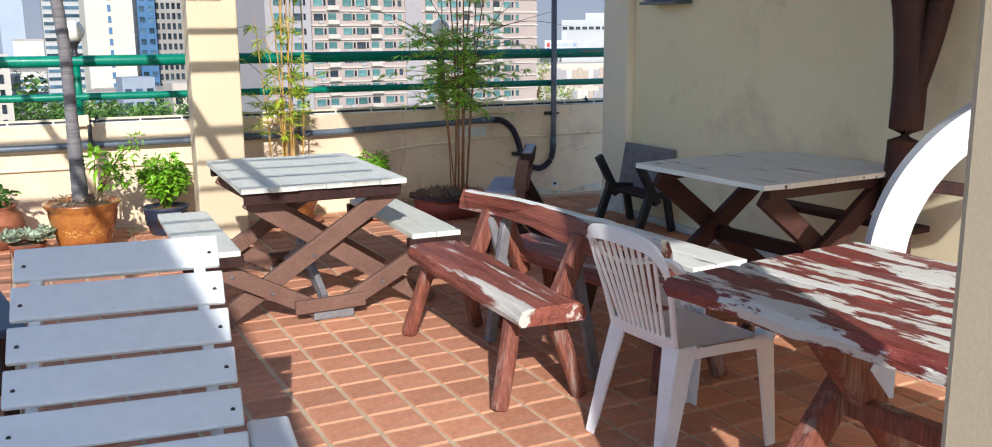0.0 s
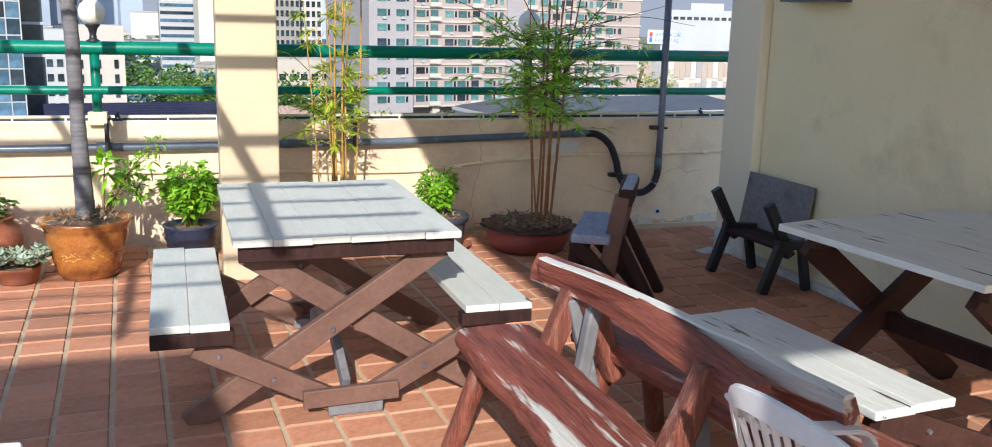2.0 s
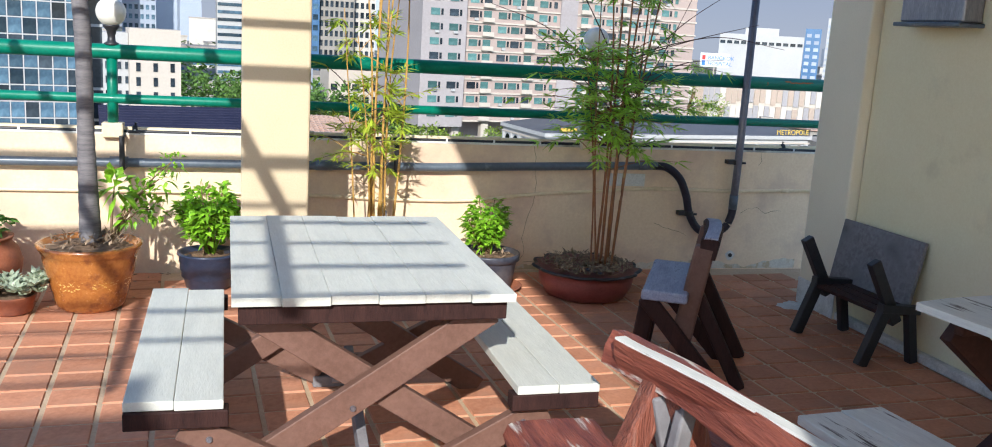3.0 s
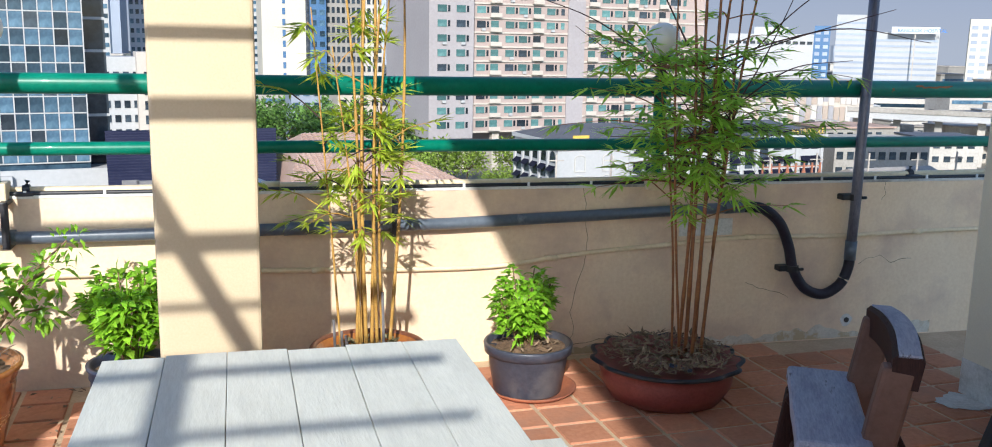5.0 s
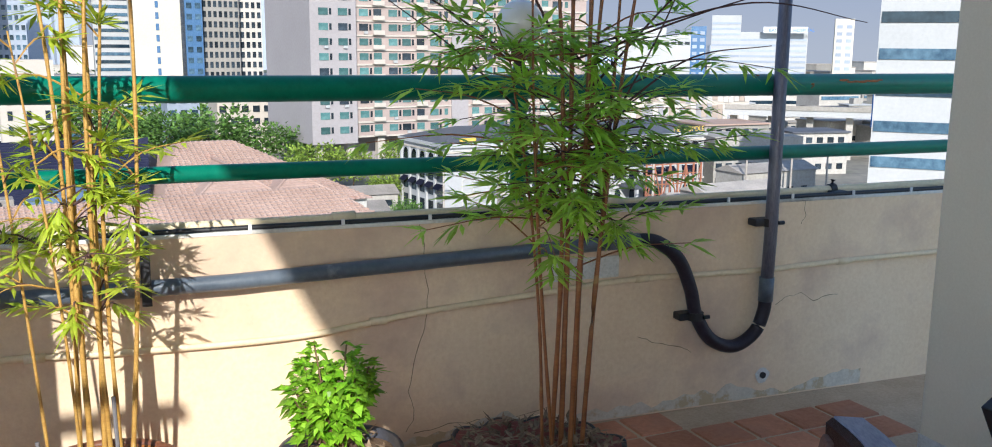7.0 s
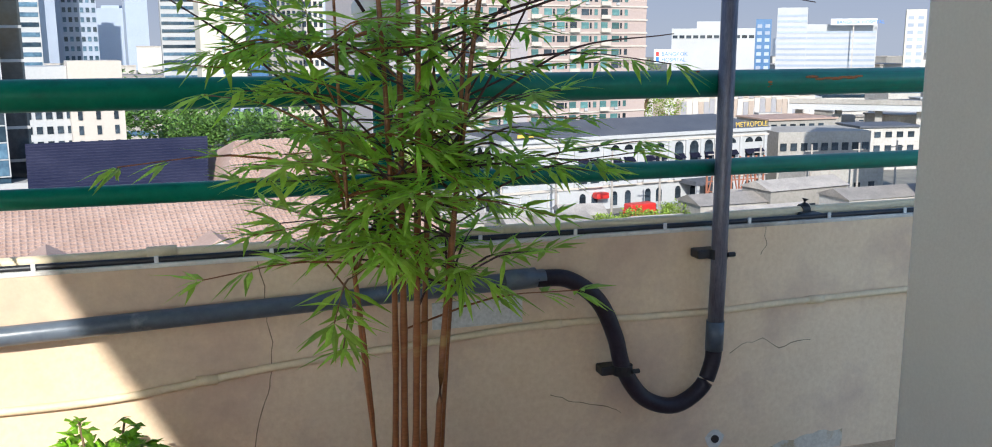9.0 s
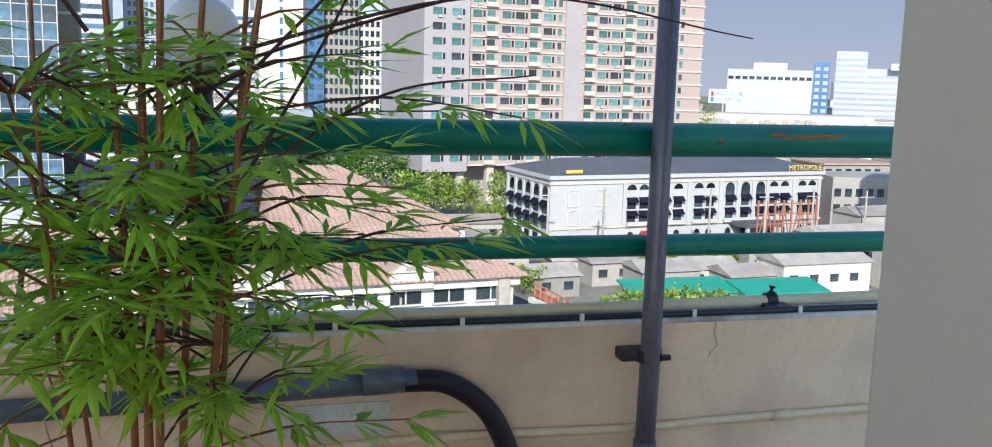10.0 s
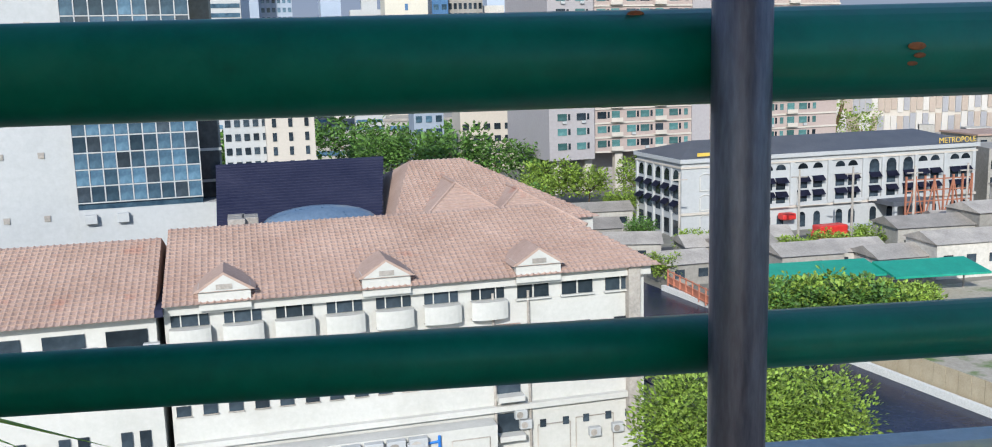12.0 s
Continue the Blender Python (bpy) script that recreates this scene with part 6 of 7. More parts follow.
def tower():
    t = thing("apartment_tower", "tall pinkish apartment tower with many green-tinted windows and balconies", "building", frame_at(28.0, 194.0, 13.5))
    H, W, D = 92.0, 66.0, 26.0
    block("wall", M_PINK, t, 0, W, 0.6, D, 8, H)
    # the duller sun angle on this face is put into the bay's grey
    block("side_bay", M_GREY_RENDER, t, -0.5, 9.0, -0.8, D - 1, 7, H)
    block("recess", M_GREY_RENDER, t, 31, 35, 0.2, 0.7, 8, H)
    for k in range(10):
        block("column", M_CREAM_BAND, t, 1 + 6.6 * k, 2.6 + 6.6 * k, 1, 2.4, 0, 8)
    block("podium", M_GREY_RENDER, t, 4, W - 4, 6, D, 0, 7.8)
    fh = 2.85
    floors = int((H - 8) / fh)
    bands, rails = bmesh.new(), bmesh.new()
    cols = [(2.2, "w"), (6.2, "w"), (11.2, "w"), (14.2, "b"), (17.6, "w"), (20.6, "w"), (23.8, "b"), (27.0, "w"), (29.8, "s"), (32.0, "s"), (34.4, "s"), (37.0, "b"), (40.2, "w"), (43.4, "w"), (46.6, "b"), (49.6, "w"), (52.4, "s"), (54.6, "b"), (57.6, "w"), (60.4, "s")]
    rest, slots, coolers = bmesh.new(), bmesh.new(), bmesh.new()
    made = 0
    for f in range(floors):
        z = 8 + fh * f
        box((W + 0.3, 0.3, 0.32), (W / 2, 0.5, z + 0.1), bm=bands)
        for x, kind in cols:
            y = -0.86 if x < 9 else 0.56
            w, h = {"w": (1.9, 1.35), "b": (1.7, 1.9), "s": (0.8, 1.3)}[kind]
            zc = z + (1.7 if kind != "b" else 1.5)
            mat = M_GLASS_GREEN if (f * 7 + int(x)) % 5 else M_GLASS
            if z < 46 and made < 300:
                window(t, x, y, zc, w, h, mat)
                made += 1
            else:
                box((w, 0.12, h), (x, y, zc), bm=rest)
            if kind == "w":
                box((0.45, 0.1, 1.2), (x + 1.45, y, zc), bm=slots)
                if (f * 3 + int(x)) % 4 == 0:
                    box((0.8, 0.35, 0.5), (x + 0.4, y - 0.2, zc - 1.0), bm=coolers)
            if kind == "b":
                box((2.5, 0.9, 0.14), (x, 0.2, z + 0.32), bm=rails)
                box((2.5, 0.06, 0.75), (x, -0.22, z + 0.75), bm=rails)
    part("narrow_window", slots, M_GLASS, t)["kind"] = "stuff"
    part("air_conditioner", coolers, M_WHITE_TOWER, t)["kind"] = "stuff"
    part("floor_band", bands, M_CREAM_BAND, t)["kind"] = "stuff"
    part("balcony", rails, M_CREAM_BAND, t)["kind"] = "stuff"
    part("upper_window", rest, M_GLASS_GREEN, t)["kind"] = "stuff"
    return t


tower()


def words(text, size, mat, parent, m, name="lettering", depth=0.02):
    c = bpy.data.curves.new(name, "FONT")
    c.body, c.size, c.extrude = text, size, depth
    c.align_x = "LEFT"
    ob = new(name, c)
    ob.parent = parent
    ob.matrix_basis = m
    c.materials.append(mat)
    return ob


def grand_hotel():
    """The white hotel with arched windows and awnings by the canal."""
    t = thing("arcaded_hotel", "white four-storey hotel with dark awnings and a slate mansard roof", "building", frame_at(40.7, 144.0, 12.0))
    W, H, D = 51.5, 11.5, 15.5
    block("wall", M_WHITE_TOWER, t, 0, W, 0, D, 0, H)
    block("cornice", M_WHITE_TOWER, t, -0.4, W + 0.4, -0.45, D + 0.4, H - 0.35, H + 0.25)
    block("cornice", M_CREAM_BAND, t, -0.2, W + 0.2, -0.22, D + 0.2, H - 1.15, H - 0.9)
    roof_prism(t, -0.3, W + 0.3, -0.3, D + 0.3, H + 0.25, H + 2.2, M_GREY_SLATE, 6, 6)
    block("string_course", M_CREAM_BAND, t, -0.2, W + 0.2, -0.25, 0, 3.5, 3.85)

    def awning(x, y, z, w, face):
        b = bmesh.new()
        if face == "front":
            vs = [(x - w, y, z + 0.45), (x + w, y, z + 0.45), (x + w, y - 0.85, z - 0.3), (x - w, y - 0.85, z - 0.3)]
        else:
            vs = [(x, y - w, z + 0.45), (x, y + w, z + 0.45), (x - 0.85, y + w, z - 0.3), (x - 0.85, y - w, z - 0.3)]
        f = b.faces.new([b.verts.new(v) for v in vs])
        bmesh.ops.solidify(b, geom=[f], thickness=0.06)
        part("awning", b, M_SLATE, t, "dark sloping awning")

    def arch(x, y, z, r, face, mat=M_GLASS, deep=0.06):
        b = bmesh.new()
        rim = [b.verts.new((r * math.cos(a), 0, r * math.sin(a))) for a in [math.pi * k / 12 for k in range(13)]]
        f = b.faces.new(rim)
        bmesh.ops.solidify(b, geom=[f], thickness=deep)
        bmesh.ops.transform(b, matrix=pose(x, y, z, 0, 0, 0 if face == "front" else 90), verts=b.verts)
        part("arch_head", b, mat, t)

    for f in (0.274, 0.317, 0.39, 0.44, 0.516, 0.559, 0.634, 0.694, 0.753, 0.806, 0.85, 0.922, 0.962):
        x = f * W
        tall = 0.6 < f < 0.78
        arch(x, -0.05, 9.3, 0.85, "front")
        if tall:
            window(t, x, -0.04, 8.7, 1.7, 1.3, M_GLASS)
        for z, h in ((7.1, 1.5), (5.0, 1.4)):
            window(t, x, -0.04, z, 1.5, h, M_GLASS)
            awning(x, -0.05, z + 0.6, 1.0, "front")
        window(t, x, -0.04, 1.3, 1.1, 1.8, M_GLASS)
        arch(x, -0.05, 2.2, 0.55, "front")
        part("window_frame", box((1.5, 0.10, 0.16), (x, -0.06, 0.38)), M_WHITE_TOWER, t)
    for f in (0.248, 0.352, 0.478, 0.597, 0.664, 0.724, 0.78, 0.886, 0.99):
        part("pilaster", box((0.6, 0.35, H - 5.0), (f * W, -0.15, 3.85 + (H - 5.0) / 2), bevel=0.05), M_WHITE_TOWER, t)
    for f0, f1 in ((0.255, 0.34), (0.365, 0.465), (0.49, 0.585), (0.61, 0.775), (0.79, 0.875), (0.9, 0.985)):
        part("balustrade", box(((f1 - f0) * W, 0.12, 0.55), ((f0 + f1) / 2 * W, -0.6, 4.1)), M_WHITE_TOWER, t)
        part("balcony_slab", box(((f1 - f0) * W, 0.7, 0.14), ((f0 + f1) / 2 * W, -0.35, 3.78)), M_CREAM_BAND, t)
    # blank bay with arched niches next to the corner
    for f in (0.075, 0.17):
        for z, h in ((8.0, 2.0), (5.0, 1.8), (2.0, 1.8)):
            x = f * W
            for dx in (-0.9, 0.9):
                part("niche_frame", box((0.16, 0.14, h), (x + dx, -0.07, z)), M_HOTEL, t)
            part("niche_frame", box((1.96, 0.14, 0.16), (x, -0.07, z - h / 2)), M_HOTEL, t)
            part("niche_frame", tube([(x + 0.9 * math.cos(a), -0.07, z + h / 2 + 0.5 * math.sin(a)) for a in [math.pi * k / 10 for k in range(11)]], 0.09, 6), M_HOTEL, t)
    # end wall turned to the canal
    for k in range(5):
        y = 1.6 + 3.0 * k
        arch(-0.05, y, 9.2, 0.9, "side")
        window(t, -0.04, y, 8.8, 1.7, 0.9, M_GLASS, "side")
        for z in (6.7, 4.4):
            window(t, -0.04, y, z, 1.7, 1.6, M_GLASS, "side")
            awning(-0.05, y, z + 0.7, 1.1, "side")
        window(t, -0.04, y, 1.5, 1.7, 2.2, M_GLASS, "side")
        part("pilaster", box((0.3, 0.5, H - 1.2), (-0.14, y + 1.5, (H - 1.2) / 2)), M_WHITE_TOWER, t)
    part("entrance_awning", box((2.3, 1.6, 1.0), (0.33 * W, -0.85, 2.4), bevel=0.25), M_RED_PAINT, t, "bright red entrance awning")
    part("porte_cochere", box((7.5, 4.5, 0.7), (0.71 * W, -2.3, 3.6)), M_GREY_SLATE, t, "dark flat canopy over the entrance")
    for dx in (-3.2, 3.2):
        part("canopy_post", box((0.5, 0.5, 3.3), (0.71 * W + dx, -4.2, 1.65)), M_WHITE_TOWER, t)
    words("METROPOLE", 1.25, M_SIGN_GOLD, t, pose(0.855 * W, -0.42, H + 0.45, 84))
    part("writing_bar", box((2.8, 0.1, 0.5), (0.075 * W, -0.1, H + 0.8)), M_SIGN_GOLD, t, "gold letters too far to read")
    return t


grand_hotel()


def glass_block():
    """The glazed office block next to a blank white wall."""
    t = thing("office_block", "office block with blue glass grid beside a blank wall", "building", frame_at(-26.0, 93.0, 14.0))
    block("wall", M_WHITE_TOWER, t, -14, 0, 0.8, 16, 0, 62)
    block("core", M_GLASS_BLUE, t, 0, 10.4, 0.25, 16, 14.5, 62)
    block("base_wall", M_WHITE_TOWER, t, 0, 12.2, 0.0, 16, 0, 14.6)
    block("side_wall", M_GLASS, t, 10.5, 12.4, 3.2, 16, 14.6, 62)
    for j in range(12):
        part("floor_band", box((1.96, 12.9, 0.25), (11.46, 9.6, 16.2 + 2.9 * j)), M_WHITE_TOWER, t)
    nx, fh = 9, 1.45
    w = 10.4 / nx
    for j in range(22):
        z = 15.2 + fh * (j + 0.5)
        for i in range(nx):
            if len(t.children) < 290:
                window(t, (i + 0.5) * w, 0.12, z, w - 0.14, fh - 0.16, M_GLASS_BLUE if (i * 5 + j * 3) % 7 else M_GLASS)
        part("transom", box((10.5, 0.16, 0.10), (5.2, 0.1, 15.2 + fh * j)), M_WHITE_TOWER, t)
    for i in range(nx + 1):
        part("mullion", box((0.10, 0.18, 34), (i * w, 0.08, 15.2 + 17)), M_WHITE_TOWER, t)
    for i in range(3):
        for j in range(5):
            part("vent", box((0.5, 0.1, 0.5), (-9 + 3.2 * i, 0.75, 14 + 5.5 * j)), M_TIN, t)
    part("air_conditioner", box((1.0, 0.5, 0.8), (1.0, -0.3, 13.8), bevel=0.04), M_WHITE_TOWER, t)
    part("air_conditioner", box((1.0, 0.5, 0.8), (3.6, -0.3, 13.8), bevel=0.04), M_WHITE_TOWER, t)
    return t


glass_block()


def slab_block(name, label, x, y, turn, w, d, h, wall, glass, nx, fh, strip=False, base=0.0, cap=0.0, win=(0.6, 0.5), zmin=-1e9, count=120):
    """A plain tall block with rows of windows, or with unbroken window strips."""
    t = thing(name, label, "building", frame_at(x, y, turn))
    block("wall", wall, t, -w / 2, w / 2, 0, d, base, h)
    if cap:
        block("roof_house", wall, t, -w * 0.2, w * 0.2, d * 0.2, d * 0.8, h, h + cap)
    n = int((h - base - 1) / fh)
    made = 0
    rest = bmesh.new()
    used = False
    for j in reversed(range(n)):
        z = base + fh * (j + 0.6)
        if z + GROUND < zmin:
            continue
        if strip:
            part("window_strip", box((w * 0.97, 0.2, fh * win[1]), (0, -0.06, z)), glass, t)
            continue
        for i in range(nx):
            px = -w / 2 + w * (i + 0.5) / nx
            if made < count:
                window(t, px, -0.06, z, w / nx * win[0], fh * win[1], glass, depth=0.2)
                made += 1
            else:
                box((w / nx * win[0], 0.2, fh * win[1]), (px, -0.06, z), bm=rest)
                used = True
    if used:
        part("lower_windows", rest, glass, t)["kind"] = "stuff"
    else:
        rest.free()
    return t


# towers of the middle distance
slab_block("beige_tower", "slender beige tower with a blank face", -1, 305, 8, 13, 14, 150, M_BEIGE_TOWER, M_BLUE_TOWER, 1, 3.2, win=(0.07, 0.6))
slab_block("blue_tower", "narrow dark blue glass tower", 9.2, 309, 8, 5, 12, 110, M_BLUE_TOWER, M_GLASS_BLUE, 2, 3.2)
slab_block("grey_tower", "grey gridded apartment tower", 17, 312, 8, 11, 12, 66, M_LOW, M_GLASS, 7, 3.0, win=(0.6, 0.6))
slab_block("grey_tower", "lower grey gridded apartment block", 26, 316, 8, 7, 12, 44, M_LOW, M_GLASS, 4, 3.0, win=(0.6, 0.6))
slab_block("banded_office", "white office tower with dark window bands", -15, 358, 6, 14, 12, 46, M_WHITE_TOWER, M_GLASS_BLUE, 1, 2.6, strip=True, cap=6, win=(1, 0.42))
slab_block("banded_office", "tall white office tower with dark window bands", -66, 330, 10, 22, 14, 95, M_WHITE_TOWER, M_GLASS_BLUE, 1, 3.0, strip=True, win=(1, 0.45))
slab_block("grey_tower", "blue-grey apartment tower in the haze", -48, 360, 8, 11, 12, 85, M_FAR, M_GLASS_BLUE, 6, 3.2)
slab_block("white_apartments", "white apartment block with rows of windows", -32, 204, 12, 9, 10, 22, M_WHITE_TOWER, M_GLASS, 5, 2.8)
slab_block("white_apartments", "white apartment block with a vertical strip of windows", -23, 202, 12, 9.5, 10, 23, M_CREAM_BAND, M_GLASS, 3, 2.8, win=(0.25, 0.6))
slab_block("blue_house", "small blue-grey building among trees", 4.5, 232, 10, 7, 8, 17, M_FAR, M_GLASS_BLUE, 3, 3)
slab_block("white_apartments", "cream low block behind the trees", 20, 245, 10, 16, 10, 15, M_CREAM_BAND, M_GLASS, 6, 3)
slab_block("hospital_block", "white hospital block with recessed window rows", 200.6, 388, -27, 35, 16, 31.4, M_WHITE_TOWER, M_GLASS, 12, 2.9, cap=3, win=(0.72, 0.45), zmin=0)
# M_FAR windows from here on put distance haze into the glass colour
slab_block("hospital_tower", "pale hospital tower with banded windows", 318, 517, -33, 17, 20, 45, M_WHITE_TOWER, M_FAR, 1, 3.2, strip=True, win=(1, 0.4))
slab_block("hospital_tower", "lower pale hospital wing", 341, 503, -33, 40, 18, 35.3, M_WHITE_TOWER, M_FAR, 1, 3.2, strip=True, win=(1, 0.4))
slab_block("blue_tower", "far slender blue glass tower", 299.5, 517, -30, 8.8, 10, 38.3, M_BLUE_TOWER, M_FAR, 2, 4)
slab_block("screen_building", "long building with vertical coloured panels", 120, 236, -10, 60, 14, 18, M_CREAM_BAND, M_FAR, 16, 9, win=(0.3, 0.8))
M_PANEL = [material(n, a, b, 0.7, 0.05, 2, 0.0) for n, a, b in (("tan_panel", (0.34, 0.27, 0.22), (0.40, 0.32, 0.26)), ("grey_panel", (0.26, 0.25, 0.26), (0.32, 0.31, 0.32)), ("pale_panel", (0.46, 0.42, 0.38), (0.52, 0.48, 0.44)))]
random.seed(77)
screen = [o for o in scene.objects if o.name.startswith("screen_building")][0]
for i in range(40):
    for j in range(3):
        part("facade_panel", box((1.35, 0.12, rnd(3.4, 5.6)), (-29.2 + 1.5 * i, -0.2 - 0.02 * (j % 2), 3.4 + 5.4 * j)), M_PANEL[(i * 5 + j * 7 + int(rnd(0, 3))) % 3], screen)
slab_block("white_banded_building", "white building with dark window bands", 93.5, 104.0, -42, 14, 12, 39, M_WHITE_TOWER, M_GLASS_BLUE, 1, 4.6, strip=True, win=(0.8, 0.3))
slab_block("canal_houses", "grey shophouses with small windows", 106, 160, -6, 18, 12, 10, M_LOW, M_GLASS, 9, 2.8)


def sign(name, label, x, y, z, turn, w, h, mat, rows):
    t = thing(name, label, "sign", CITY @ pose(x, y, z, 0, 0, turn))
    part("board", box((w, 0.4, h), (0, 0, h / 2)), mat, t)
    part("post", box((0.6, 0.4, z - GROUND), (0, 0.6, -(z - GROUND) / 2 + h * 0.5)), M_TIN, t)
    for text, size, px, pz, m in rows:
        words(text, size, m, t, pose(px, -0.25, pz, 90))
    return t


s = sign("hospital_sign", "white rooftop hospital sign with blue letters", 165.2, 356.0, -7.4, -25, 11.2, 5.4, M_SIGN_WHITE, [("BANGKOK", 2.05, -2.6, 2.9, M_BLUE_PAINT), ("HOSPITAL", 2.05, -2.6, 0.7, M_BLUE_PAINT)])
part("emblem", box((1.2, 0.2, 1.7), (-4.2, -0.22, 3.6), bevel=0.05), M_RED_PAINT, s, "red part of an emblem")
part("emblem", box((1.2, 0.2, 1.9), (-4.2, -0.22, 1.5), bevel=0.05), M_BLUE_PAINT, s, "blue part of an emblem")
sign("hospital_sign", "white strip sign on a far roof with blue letters", 343.8, 494.5, 9.6, -34, 25, 3.7, M_SIGN_WHITE, [("BANGKOK HOSPITAL", 2.65, -9.4, 0.8, M_BLUE_PAINT)])
bb = sign("billboard", "blue roadside billboard with white lines of writing", 108, 124, -10.5, -40, 11, 5.2, M_BLUE_PAINT, [])
for k, (px, pz, w) in enumerate(((-2.6, 3.7, 4.5), (-2.9, 2.4, 3.8), (2.4, 1.3, 3.0))):
    part("writing_bar", box((w, 0.1, 0.7), (px, -0.22, pz)), M_SIGN_WHITE, bb)

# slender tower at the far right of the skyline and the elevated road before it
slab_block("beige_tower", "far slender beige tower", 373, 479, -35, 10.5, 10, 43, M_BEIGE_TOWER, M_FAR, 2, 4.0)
flyover = thing("elevated_road", "pale concrete elevated road on piers", "bridge", frame_at(147, 204, -36))
part("deck", box((60, 9, 1.6), (12, 0, 11.0)), M_WHITE_TOWER, flyover)
part("parapet", box((60, 0.3, 1.1), (12, -4.6, 12.2)), M_LOW, flyover)
for i in range(7):
    part("pier", box((1.6, 3.0, 10.2), (-16 + 9 * i, 0, 5.1)), M_LOW, flyover)

# road, canal and car park
road = tagged(finish("road", box((190, 11, 0.3), (66.5, 138.6, GROUND + 0.05), Euler((0, 0, radians(12)))), M_ROAD), "grey asphalt road in front of the arcaded hotel", "road", kind="structure")
road.matrix_world = CITY
canal = tagged(finish("water", box((18, 150, 0.2), (32, 80.4, GROUND + 0.02), Euler((0, 0, radians(18)))), M_WATER), "dark canal water beside the white building", "water", kind="structure")
canal.matrix_world = CITY
canal_b = tagged(finish("water", box((15, 90, 0.2), (-12, 330, GROUND + 0.02), Euler((0, 0, radians(28)))), M_WATER), "distant stretch of the canal", "water", kind="structure")
M_DIRT = material("pale_trodden_dirt", (0.30, 0.26, 0.21), (0.46, 0.41, 0.34), 0.95, 0.2, 3, 0.2, wear=(0.12, 0.18, 0.05), wear_at=0.6, wear_scale=0.25, wear_soft=0.06)
M_FENCE = material("tan_corrugated_sheet", (0.33, 0.27, 0.18), (0.45, 0.38, 0.27), 0.7, 0.8, 9, 0.1)
bank = tagged(finish("canal_bank", box((0.5, 70, 1.0), (41.4, 80.4, GROUND + 0.2), Euler((0, 0, radians(18)))), M_PLASTER), "long grey concrete canal edge", "wall", kind="structure")
bank.matrix_world = CITY
lot = tagged(finish("pavement", box((44, 46, 0.25), (68, 88, GROUND + 0.03), Euler((0, 0, radians(14)))), M_DIRT), "pale dirt lot with weeds beside the canal", "pavement", kind="structure")
lot.matrix_world = CITY
fence = thing("sheet_fence", "tan corrugated sheet fence along the canal", "fence", frame_at(41.4, 80.4, 18))
for i in range(28):
    part("fence_panel", box((0.06 + 0.05 * (i % 2), 1.15, 2.2), (0.9 + 0.04 * (i % 2), -18 + 1.2 * i, 1.2)), M_FENCE, fence)
M_ORANGE = material("orange_red_railing", (0.42, 0.15, 0.09), (0.52, 0.22, 0.14), 0.6, 1, 9, 0.0)
rail_b = thing("canal_railing", "orange-red metal railing along the canal", "railing", frame_at(32.4, 108.0, 10))
for i in range(9):
    part("post", box((0.15, 0.15, 1.9), (0, -6.4 + 1.6 * i, 1.4)), M_ORANGE, rail_b)
    if i < 8:
        for z in (0.8, 1.5, 2.2):
            part("bar", box((0.08, 1.5, 0.14), (0, -5.6 + 1.6 * i, z)), M_ORANGE, rail_b)
        part("mesh_panel", box((0.03, 1.5, 0.9), (0.05, -5.6 + 1.6 * i, 1.15)), M_ORANGE, rail_b)
for k, (x, y, w) in enumerate(((46.5, 108.0, 13), (58.5, 107.0, 11))):
    t = thing("parking_shelter", "green roofed parking shelter", "shelter", frame_at(x, y, 4))
    part("roof", box((w, 5, 0.25), (0, 0, 3.0), Euler((radians(8), 0, 0))), M_GREEN_TIN, t)
    for px in (-w / 2 + 0.5, 0, w / 2 - 0.5):
        part("post", box((0.15, 0.15, 3.0), (px, 1.5, 1.5)), M_TIN, t)


def car(x, y, turn, mat, label, size=(1.8, 4.2, 1.4), name="car", category="car"):
    t = thing(name, label, category, frame_at(x, y, turn))
    w, l, h = size
    part("body", box((w, l, h * 0.55), (0, 0, h * 0.42), bevel=0.15), mat, t)
    part("cabin", box((w * 0.9, l * (0.55 if h < 2 else 0.94), h * 0.5), (0, 0, h * 0.78), bevel=0.18), M_GLASS if h < 2 else mat, t)
    for sx in (-1, 1):
        for sy in (-0.32, 0.32):
            part("wheel", tube([(sx * w * 0.42, sy * l, 0.32), (sx * w * 0.52, sy * l, 0.32)], 0.32, 14), M_BLACK, t)
    return t


car(60.0, 137.0, 102, M_RED_PAINT, "red and white double-deck bus on the road", (2.2, 4.8, 2.6), "bus", "bus")
car(66.6, 139.0, 102, M_WHITE_TOWER, "white van on the road", (2.0, 6.0, 2.1), "van", "van")
for k, (x, y, m) in enumerate(((44.5, 107.5, M_GLASS), (52.0, 107.5, M_RED_PAINT), (48.2, 107.5, M_TIN), (56.5, 106.8, M_WHITE_TOWER), (48.5, 134.5, M_TIN), (42.5, 133.0, M_GLASS), (39.5, 131.0, M_WHITE_TOWER), (54.0, 135.5, M_TIN))):
    car(x, y, 102 if k > 3 else 5, m, {M_RED_PAINT: "red car parked under the shelter", M_GLASS: "black car parked near the road", M_TIN: "silver car parked near the road", M_WHITE_TOWER: "white car parked near the road"}[m])

